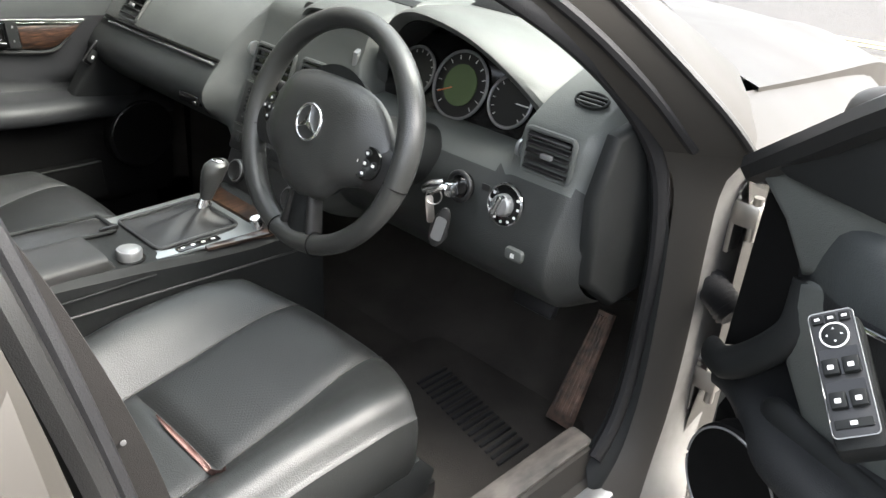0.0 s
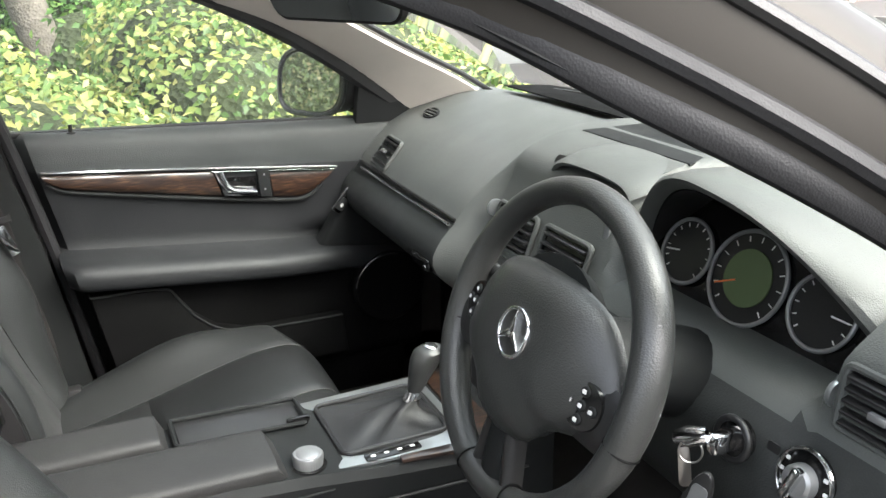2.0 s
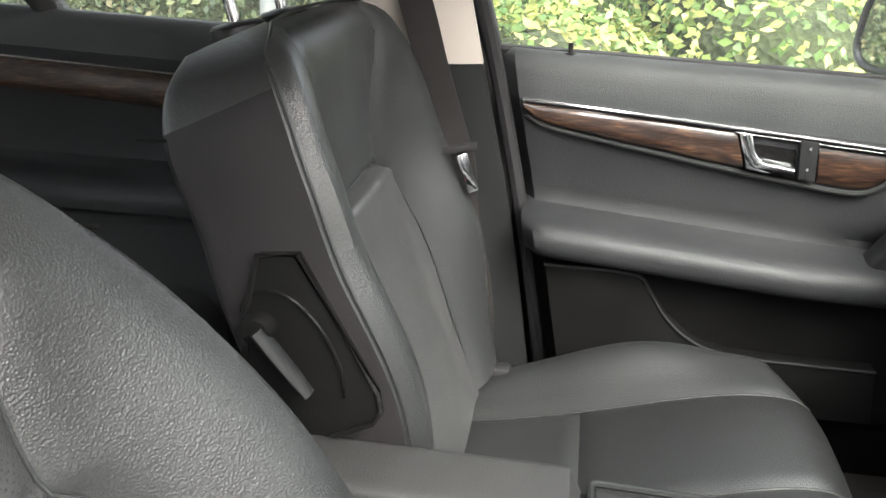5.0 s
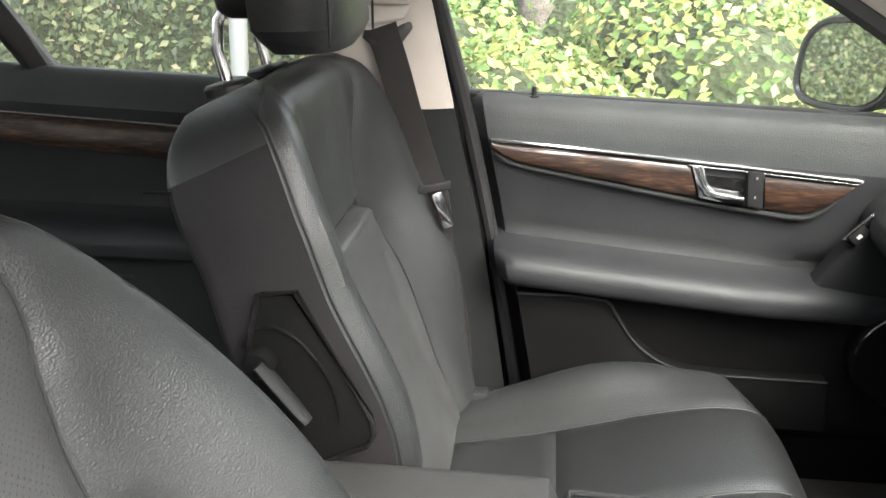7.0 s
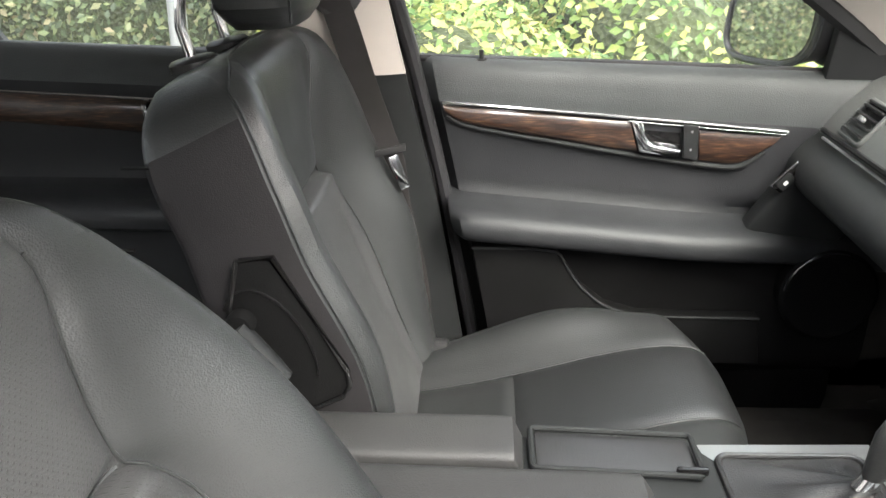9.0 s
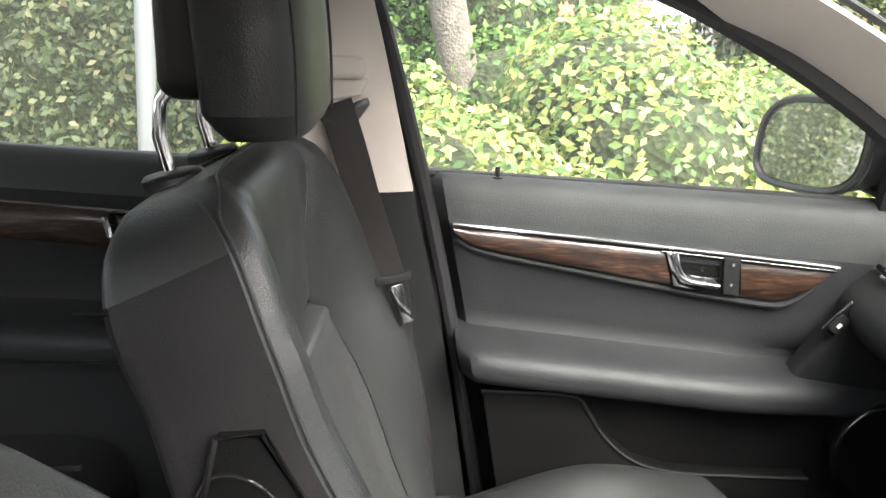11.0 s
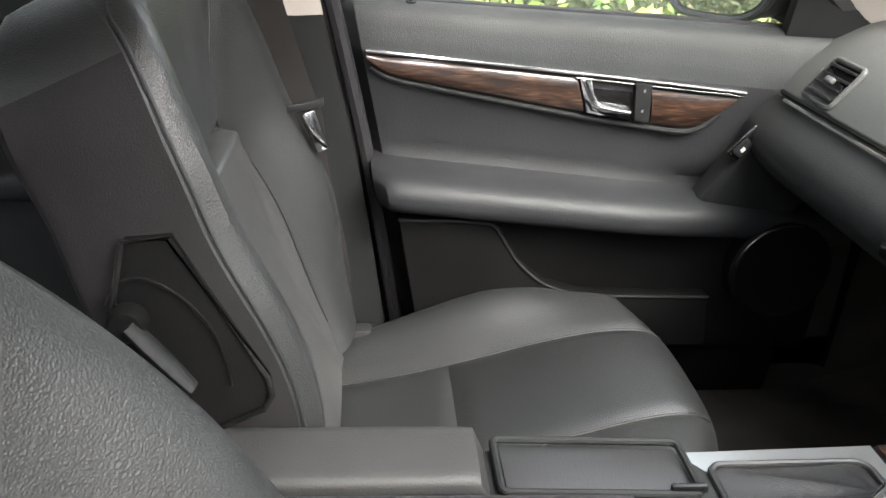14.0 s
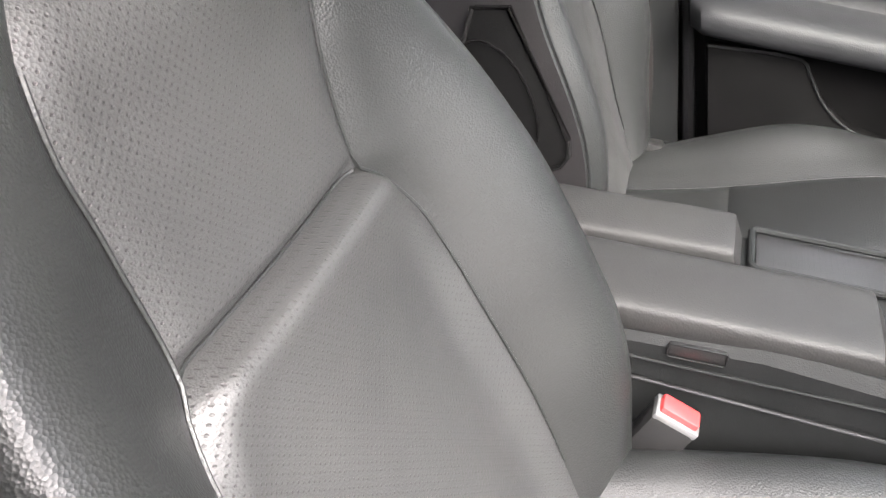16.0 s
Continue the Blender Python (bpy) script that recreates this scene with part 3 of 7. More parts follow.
for s in (-0.72, 0.72):
    mesh_object("post", *box(BR @ Vector((s, -0.12, -0.02)), (0.09, 0.09, 1.1), 0.01), WHITE, board)
gate = thing("railings", road(-3.3, 11.45, 0.1), "black iron railings and gatepost before the hedge", "railings")
mesh_object("gatepost", *box(road(-3.3, 11.5, 0.85), (0.14, 0.14, 1.5), 0.01), SATIN, gate)
for k in range(60):
    u = -3.1 + 0.13 * k
    mesh_object("bar", *tube([road(u, 11.45, 0.1), road(u, 11.45, 1.2)], 0.009, 5), SATIN, gate)
for z in (0.2, 1.12):
    mesh_object("rail", *tube([road(-3.2, 11.45, z), road(4.8, 11.45, z)], 0.016, 6), SATIN, gate)

# white van far down the drive
van = thing("van", (-50.5, 12.9, 0), "white van parked far down a drive", "van")
VANWHITE = material("white_van_paint", (0.78, 0.78, 0.77), 0.3)
side = [(-1.0, 0.35), (1.0, 0.35), (1.05, 0.9), (0.95, 1.35), (0.75, 2.05), (-0.75, 2.05), (-0.95, 1.35), (-1.05, 0.9)]
mesh_object("body", *loft([[(-50.0 - d, 12.9 + y * w, z * h) for y, z in side] for d, w, h in ((0, 0.92, 0.62), (0.1, 1, 0.7), (0.9, 1, 0.75), (1.5, 0.98, 1.0), (4.5, 0.98, 1.0), (4.6, 0.9, 0.95))]), VANWHITE, van)
mesh_object("windscreen", *slab([(-0.72, -0.28), (0.72, -0.28), (0.6, 0.25), (-0.6, 0.25)], frame_of((-50.98, 12.9, 1.62), (0.8, 0, 0.6)), 0.02), GLOSSY, van)
mesh_object("bumper", *box((-49.98, 12.9, 0.45), (0.16, 1.9, 0.26), 0.04), SATIN, van)
for s in (-0.72, 0.72):
    mesh_object("headlight", *box((-50.02, 12.9 + s, 0.78), (0.08, 0.36, 0.2), 0.03), CHROME, van)
    mesh_object("wheel", *disc(frame_of((-50.9, 12.9 + s * 1.3, 0.32), (0, 1, 0)), [(0.0, -0.1), (0.3, -0.1), (0.32, 0), (0.3, 0.1), (0, 0.1)], 20), RUBBER, van)
mesh_object("plate_bar", *box((-49.89, 12.9, 0.48), (0.02, 0.5, 0.11), 0.004), WHITE, van)

flowers = thing("flowers", (-3.95, 0.25, 1.2), "few bright red flower heads on the tall bush", "flowers")
RED_PETAL = material("red_petal", (0.62, 0.06, 0.03), 0.5)
for fy, fz in ((0.02, 1.30), (0.10, 1.20), (0.42, 1.20), (-0.12, 1.42), (0.48, 1.22)):
    m = Matrix.Translation((-3.72, fy, fz)) @ Matrix.Rotation(radians(70), 4, "Y")
    petals = [[m @ Vector(((0.012 + 0.016 * t) * (1 + 0.35 * math.cos(6 * a)) * math.cos(a), (0.012 + 0.016 * t) * (1 + 0.35 * math.cos(6 * a)) * math.sin(a), 0.02 * t)) for a in np.linspace(0, 6.28, 25)[:-1]] for t in (0.0, 0.6, 1.4)]
    mesh_object("flower_head", *loft(petals), RED_PETAL, flowers)


# ---------------------------------------------------------------- the car's shell
car = thing("car_body", (0, 0, 0), "dark grey metallic saloon car with its driver's door open", "car body", kind="structure")


def both(pts):
    return [(-x, y, z) for x, y, z in pts]


def strip(left, right, thick, name, mat, label="", n=24):
    """A band between two lines, with thickness along its own normal."""
    a, b = smooth_line(left, n), smooth_line(right, n)
    front, back = [], []
    for i in range(n):
        p, q = Vector(a[i]), Vector(b[i])
        t = (Vector(a[min(i + 1, n - 1)]) - Vector(a[max(i - 1, 0)])).normalized()
        nrm = (q - p).cross(t).normalized()
        mid = (p + q) / 2
        row = [p, p.lerp(q, 0.15) + nrm * thick * 0.35, mid + nrm * thick * 0.5, p.lerp(q, 0.85) + nrm * thick * 0.35, q]
        low = [q - nrm * thick * 0.3, mid - nrm * thick * 0.5, p - nrm * thick * 0.3]
        front.append(row + low)
    v, f = loft(front)
    return mesh_object(name, v, f, mat, car, label)


# pillar lines: base by the mirror, up to the roof
A_IN = [(0.655, 0.52, 0.962), (0.635, 0.42, 1.02), (0.605, 0.27, 1.095), (0.565, 0.09, 1.19), (0.53, -0.08, 1.27), (0.50, -0.22, 1.33)]
A_DOOR = [(0.735, 0.348, 0.90), (0.72, 0.275, 0.971), (0.70, 0.16, 1.06), (0.672, 0.04, 1.132), (0.625, -0.07, 1.192), (0.578, -0.165, 1.245), (0.548, -0.32, 1.295), (0.54, -0.55, 1.325)]
A_OUT = [(0.865, 0.41, 0.915), (0.84, 0.36, 0.97), (0.79, 0.28, 1.05), (0.735, 0.165, 1.145), (0.68, 0.04, 1.23), (0.63, -0.12, 1.31), (0.60, -0.35, 1.365), (0.59, -0.6, 1.385)]
A_SCR = [(0.715, 0.58, 0.995), (0.695, 0.46, 1.06), (0.665, 0.30, 1.14), (0.63, 0.11, 1.245), (0.595, -0.09, 1.33), (0.575, -0.30, 1.385), (0.57, -0.6, 1.405)]
for flip in (1, -1):
    g = (lambda pts: pts) if flip == 1 else both
    strip(g(A_DOOR), g(A_OUT), 0.012, "pillar_jamb", PAINT)
    mesh_object("pillar_gutter", *tube(smooth_line(g(A_OUT), 40), 0.007, 8), SATIN, car)
    mesh_object("jamb_seal", *tube(smooth_line(g([tuple(Vector(p).lerp(Vector(q), 0.42) + Vector((0.004, -0.006, 0.004))) for p, q in zip(smooth_line(A_DOOR, 9), smooth_line(A_OUT, 9))]), 40), 0.009, 8), RUBBER, car)
    strip(g(A_OUT), g(A_SCR if flip == 1 else [(x + 0.05, y - 0.06, z - 0.02) for x, y, z in A_SCR]), 0.03, "front_pillar", PAINT, "grey metallic painted windscreen pillar")
    strip(g(A_IN if flip == -1 else [(x - 0.015, y + 0.075, z + 0.03) for x, y, z in A_DOOR[:6]]), g(A_DOOR[:6]), 0.03, "pillar_trim", BEIGE if flip == -1 else TRIM, "beige pillar lining" if flip == -1 else "")
    if flip == -1:
        mesh_object("windscreen_seal", *tube(smooth_line(g([(x + 0.004, y + 0.012, z + 0.006) for x, y, z in A_IN]), 40), 0.006, 8), SATIN, car)
    mesh_object("door_seal", *tube(smooth_line(g([(0.765, 0.30, 0.36), (0.762, 0.355, 0.42), (0.76, 0.385, 0.55), (0.757, 0.385, 0.75), (0.745, 0.36, 0.88)] + [(x, y + 0.010, z + 0.010) for x, y, z in A_DOOR[1:]]), 60), 0.013, 10, flat=1.3), RUBBER, car)
    mesh_object("sill", *loft([[(flip * x, y, z) for x, z in ((0.70, 0.30), (0.70, 0.375), (0.725, 0.385), (0.755, 0.375), (0.765, 0.33), (0.83, 0.315), (0.86, 0.28), (0.86, 0.17), (0.74, 0.17))] for y in (-0.75, -0.4, 0.0, 0.2, 0.30)]), PAINT if flip == 1 else DARK, car)
    mesh_object("sill_trim", *slab(rounded(0.62, 0.045, 0.01), frame_of((flip * 0.728, 0.0, 0.384), (0.1 * flip, 0, 1), (1, 0, 0)), 0.006), SCUFF, car, "scuffed black sill tread plate")
    if flip == 1:
        mesh_object("tread_plate", *slab(rounded(0.55, 0.038, 0.008), frame_of((flip * 0.798, 0.02, 0.322), (0.22 * flip, 0, 1), (1, 0, 0)), 0.004), SILVER, car, "brushed silver tread strip")
    # front jamb, from the sill to the pillar
    JA = [(0.80, 0.25, 0.31), (0.79, 0.335, 0.36), (0.785, 0.375, 0.45), (0.782, 0.385, 0.60), (0.775, 0.385, 0.75), (0.765, 0.375, 0.86), (0.735, 0.345, 0.90)]
    JB = [(0.865, 0.27, 0.27), (0.835, 0.365, 0.35), (0.828, 0.405, 0.45), (0.825, 0.42, 0.60), (0.822, 0.42, 0.75), (0.83, 0.415, 0.86), (0.865, 0.41, 0.915)]
    JC = [(0.88, 0.44, 0.25), (0.845, 0.50, 0.35), (0.84, 0.54, 0.45), (0.835, 0.56, 0.60), (0.835, 0.56, 0.75), (0.85, 0.55, 0.86), (0.885, 0.50, 0.93)]
    strip(g(JA), g(JB), 0.006, "jamb_flange", PAINT)
    strip(g(JB), g(JC), 0.004, "jamb_panel", DIRTY, "grimy painted door jamb")
    strip(g([(0.745, 0.30, 0.36), (0.742, 0.36, 0.42), (0.738, 0.39, 0.55), (0.735, 0.39, 0.75), (0.72, 0.36, 0.90)]), g([(0.80, 0.25, 0.31), (0.79, 0.335, 0.36), (0.785, 0.375, 0.45), (0.775, 0.385, 0.75), (0.735, 0.345, 0.90)]), 0.01, "kick_trim", TRIM)
    # centre pillar
    if flip == 1:
        g = lambda pts: [(x + 0.03, y - 0.035, z) for x, y, z in pts]
    strip(g([(0.79, -0.60, 0.34), (0.78, -0.62, 0.6), (0.765, -0.68, 0.95), (0.66, -0.72, 1.22), (0.585, -0.74, 1.36)]), g([(0.80, -0.48, 0.34), (0.795, -0.49, 0.6), (0.775, -0.535, 0.95), (0.67, -0.60, 1.22), (0.59, -0.63, 1.36)]), 0.03, "centre_pillar", PAINT)
    strip(g([(0.66, -0.76, 0.36), (0.655, -0.74, 0.7), (0.65, -0.73, 0.945)]), g([(0.69, -0.405, 0.36), (0.675, -0.455, 0.7), (0.655, -0.505, 0.945)]), 0.03, "pillar_lower_trim", TRIM)
    strip(g([(0.65, -0.735, 0.945), (0.61, -0.735, 1.15), (0.555, -0.73, 1.34)]), g([(0.655, -0.505, 0.945), (0.63, -0.545, 1.15), (0.565, -0.585, 1.34)]), 0.03, "pillar_upper_trim", BEIGE, "beige centre pillar lining")
    mesh_object("pillar_seal", *tube(smooth_line(g([(0.715, -0.385, 0.36), (0.70, -0.44, 0.7), (0.685, -0.49, 0.945), (0.645, -0.54, 1.15), (0.58, -0.59, 1.33)]), 30), 0.012, 8), RUBBER, car)
    mesh_object("pillar_outer_strip", *tube(smooth_line(g([(0.755, -0.455, 0.40), (0.745, -0.47, 0.7), (0.725, -0.52, 0.96), (0.675, -0.565, 1.15), (0.60, -0.61, 1.34)]), 30), 0.016, 8), SATIN, car)

# roof, headlining, header rails
roof_rows = []
for i in range(25):
    y = -0.30 - 1.75 * i / 24
    w = 0.60 - 0.05 * step(-1.2, -2.05, y)
    h = 1.405 + 0.035 * math.sin(math.pi * (y + 2.25) / 2.1)
    roof_rows.append([(w * u, y, h - 0.035 * u**4) for u in np.linspace(-1, 1, 17)])
v, f = sheet(roof_rows)
v2, f2 = sheet([[(x * 0.97, y, z - 0.05) for x, y, z in r] for r in roof_rows])
mesh_object("roof", v, f, PAINT, car)
mesh_object("headlining", v2, f2, BEIGE, car, "pale grey-beige headlining")
for s in (1, -1):
    mesh_object("roof_rail_trim", *tube(smooth_line([(s * 0.555, -0.35, 1.335), (s * 0.555, -0.75, 1.35), (s * 0.54, -1.3, 1.345), (s * 0.52, -1.9, 1.27)], 20), 0.035, 10), BEIGE, car)
    # rear flank closes the cabin behind the rear door
    mesh_object("rear_flank", *loft([[(s * x, y, z) for x, z in ((0.70, 0.35), (0.86, 0.25), (0.88, 0.7), (0.80, 0.96), (0.70, 0.96))] for y in (-1.62, -1.9, -2.2)]), PAINT, car)
    strip([(s * 0.72, -1.50, 0.95), (s * 0.66, -1.55, 1.12), (s * 0.56, -1.55, 1.33)], [(s * 0.71, -2.0, 0.95), (s * 0.63, -1.95, 1.12), (s * 0.54, -1.80, 1.34)], 0.03, "rear_pillar_trim", BEIGE)
mesh_object("rear_shelf", *box((0, -1.95, 0.95), (1.4, 0.5, 0.03), 0.01), DARK, car)
mesh_object("rear_bulkhead", *box((0, -2.05, 0.62), (1.5, 0.04, 0.7), 0.01), DARK, car)
rw = [[(0.52 * u, -1.86, 1.33 - 0.01 * u * u) for u in np.linspace(-1, 1, 9)], [(0.60 * u, -2.25, 0.97) for u in np.linspace(-1, 1, 9)]]
ob = mesh_object("rear_window", *sheet(rw), GLASS, car)
ob.visible_shadow = False

# windscreen
scr = []
for k in range(9):
    t = k / 8
    scr.append([((0.70 - 0.10 * t) * u, 0.70 - 0.86 * t - 0.10 * u * u * (1 - 0.3 * t) + (0.0), 0.985 + 0.40 * t + 0.03 * math.sin(math.pi * t)) for u in np.linspace(-1, 1, 21)])
ob = mesh_object("windscreen", *sheet(scr), SCREEN_GLASS, car, "slightly dusty windscreen")
ob.visible_shadow = False
mesh_object("header_rail", *tube(smooth_line([(-0.56, -0.22, 1.345), (-0.3, -0.17, 1.37), (0, -0.155, 1.375), (0.3, -0.17, 1.37), (0.56, -0.22, 1.345)], 20), 0.035, 10), BEIGE, car)
mesh_object("cowl_panel", *loft([[(x, 0.66 - 0.08 * (x / 0.72) ** 2 + a, b) for a, b in ((-0.12, 0.945), (0.0, 0.965), (0.10, 0.945), (0.14, 0.92), (-0.1, 0.89))] for x in np.linspace(-0.71, 0.71, 13)]), DARK, car)

# bonnet and wings
rows = []
for i in range(21):
    t = i / 20
    y = 0.72 + 1.12 * t
    w = 0.74 - 0.10 * t**2.5
    rows.append([(w * u, y - 0.10 * u * u * t - 0.05 * u * u * (1 - t), 0.985 - 0.085 * t - 0.10 * t**6 - 0.045 * abs(u) ** 3.5 + 0.012 * step(0.55, 0.75, abs(u)) * (1 - abs(u)) * 4) for u in np.linspace(-1, 1, 25)])
rows = [[(r[0][0] * 0.995, r[0][1], r[0][2] - 0.06)] + r + [(r[-1][0] * 0.995, r[-1][1], r[-1][2] - 0.06)] for r in rows]
mesh_object("bonnet", *sheet(rows), PAINT, car, "dusty pale grey bonnet")
for s in (1, -1):
    wing = []
    for i in range(17):
        t = i / 16
        y = 0.46 + 1.2 * t
        w = 0.86 - 0.16 * step(0.5, 1.0, t) * t
        z = 0.94 - 0.10 * t - 0.08 * t**5
        wing.append([(s * (0.735 - 0.10 * t**2.5), y, z + 0.012), (s * (w - 0.08), y, z - 0.01), (s * (w - 0.02), y, z - 0.05), (s * w, y, z - 0.15), (s * w, y, z - 0.35), (s * (w - 0.03), y, 0.28)])
    mesh_object("front_wing", *sheet(wing), PAINT, car)
mesh_object("bonnet_star", *join(hoop(frame_of((0, 1.80, 0.882), (0, -1, 0.1)), 0.036, 0.0035, 40, 8), *[tube([(0, 1.80, 0.882), (0.034 * math.sin(a), 1.80, 0.882 + 0.034 * math.cos(a))], [0.005, 0.0015], 6) for a in (0, 2.094, 4.189)], tube([(0, 1.80, 0.80), (0, 1.80, 0.85)], 0.006, 8)), CHROME, car, "small chrome bonnet emblem")
mesh_object("nose", *sheet([[(0.64 * u, 1.82 - 0.12 * u * u + 0.08 * math.sin(k), 0.80 - 0.18 * k) for u in np.linspace(-1, 1, 13)] for k in range(4)]), PAINT, car)
mesh_object("wiper", *tube([(-0.55, 0.60, 0.985), (-0.1, 0.66, 1.0), (0.3, 0.66, 1.0), (0.62, 0.56, 0.995)], 0.008, 6), SATIN, car)

# floor, tunnel, firewall
for s, y0 in ((1, 0.42), (-1, 0.26)):
    mesh_object("footwell_side", *loft([[(s * 0.735, y0, z), (s * 0.735, 0.55, z), (s * 0.735, 0.80, z), (s * 0.755, 0.80, z), (s * 0.755, y0 + 0.14, z), (s * 0.755, y0 + 0.02, z)] for z in (0.22, 0.4, 0.6, 0.75, 0.87)]), CARPET, car)
mesh_object("floor_pan", *box((0, -0.65, 0.25), (1.42, 2.9, 0.03), 0.01), CARPET, car, "dark carpeted floor")
mesh_object("firewall", *sheet([[(x, y, z) for x in np.linspace(-0.74, 0.74, 9)] for y, z in ((0.40, 0.262), (0.55, 0.30), (0.72, 0.45), (0.74, 0.7), (0.72, 0.90))]), CARPET, car)
mesh_object("underbody", *box((0, -0.3, 0.20), (1.6, 4.0, 0.04), 0.01), DARK, car)
for s in (1, -1):
    mesh_object("road_wheel", *disc(frame_of((s * 0.76, 1.02, 0.315), (s, 0, 0)), [(0.0, -0.1), (0.29, -0.1), (0.315, -0.07), (0.315, 0.07), (0.29, 0.1), (0.2, 0.09), (0, 0.08)], 28), RUBBER, car)


# ---------------------------------------------------------------- seats
REC = radians(24)
S_Y, S_Z, N_Y, N_Z = -math.sin(REC), math.cos(REC), math.cos(REC), math.sin(REC)
# width, front, bolster, insert and rear line of the backrest, by its height: driver's and passenger's seat
DRIVER = {
    "wide": [(-0.06, 0.245), (0.05, 0.262), (0.15, 0.271), (0.27, 0.272), (0.36, 0.258), (0.41, 0.244), (0.46, 0.219), (0.51, 0.180), (0.54, 0.150), (0.553, 0.130)],
    "front": [(-0.06, 0.03), (0.08, 0.018), (0.2, 0.008), (0.34, 0.010), (0.45, 0.024), (0.51, 0.036), (0.540, 0.026), (0.553, 0.008)],
    "bolster": [(-0.06, 0.05), (0.05, 0.085), (0.15, 0.092), (0.25, 0.084), (0.34, 0.064), (0.42, 0.036), (0.50, 0.008), (0.553, 0.0)],
    "insert": [(-0.06, 0.150), (0.15, 0.158), (0.27, 0.152), (0.318, 0.134), (0.338, 0.118), (0.42, 0.120), (0.47, 0.126), (0.51, 0.118), (0.553, 0.085)],
    "rear": [(-0.06, -0.085), (0.1, -0.10), (0.3, -0.10), (0.45, -0.092), (0.51, -0.082), (0.54, -0.066), (0.553, -0.050)],
}
PASSENGER = {
    "wide": [(-0.06, 0.245), (0.05, 0.262), (0.15, 0.270), (0.27, 0.272), (0.36, 0.268), (0.41, 0.261), (0.46, 0.248), (0.50, 0.230), (0.53, 0.205), (0.553, 0.165)],
    "front": [(-0.06, -0.008), (0.08, -0.010), (0.2, -0.004), (0.31, 0.004), (0.40, 0.030), (0.47, 0.055), (0.515, 0.066), (0.540, 0.060), (0.553, 0.042)],
    "bolster": [(-0.06, 0.03), (0.04, 0.060), (0.13, 0.082), (0.22, 0.085), (0.30, 0.078), (0.38, 0.062), (0.45, 0.040), (0.50, 0.022), (0.553, 0.0)],
    "insert": [(-0.06, 0.150), (0.15, 0.158), (0.27, 0.152), (0.318, 0.134), (0.338, 0.118), (0.42, 0.128), (0.47, 0.144), (0.51, 0.152), (0.553, 0.125)],
    "rear": [(-0.06, -0.085), (0.1, -0.092), (0.3, -0.080), (0.38, -0.068), (0.45, -0.062), (0.51, -0.052), (0.54, -0.042), (0.553, -0.032)],
}
FOLD = 0.335


LIFT = {-0.374: 0.0, 0.384: 0.016}


def back_at(cx, s, x, n):
    return (cx + x, -0.50 + S_Y * s + N_Y * n, 0.52 + LIFT[cx] + S_Z * s + N_Z * n)


def back_front(form, s, x, soft=1.0):
    """How far the front of the backrest stands out at a place."""
    w, wi = curve(form["wide"], s), curve(form["insert"], s)
    u = abs(x) / w
    n = curve(form["front"], s) + curve(form["bolster"], s) * (soft + (1 - soft) * step(0.0, 0.2, s)) * step(0.42, 0.88, u) - 0.022 * step(0.90, 1.0, u) ** 2
    n -= 0.0075 * math.exp(-(((abs(x) - wi) / 0.009) ** 2)) * step(0.553, 0.50, s)
    inside = step(wi + 0.004, wi - 0.02, abs(x))
    if s < FOLD:
        n += inside * 0.022 * math.exp(-(FOLD - s) / 0.075)
    n -= inside * 0.019 * math.exp(-(((s - FOLD) / 0.009) ** 2))
    n += inside * 0.006 * (1 - (x / max(wi, 0.01)) ** 2)
    return n



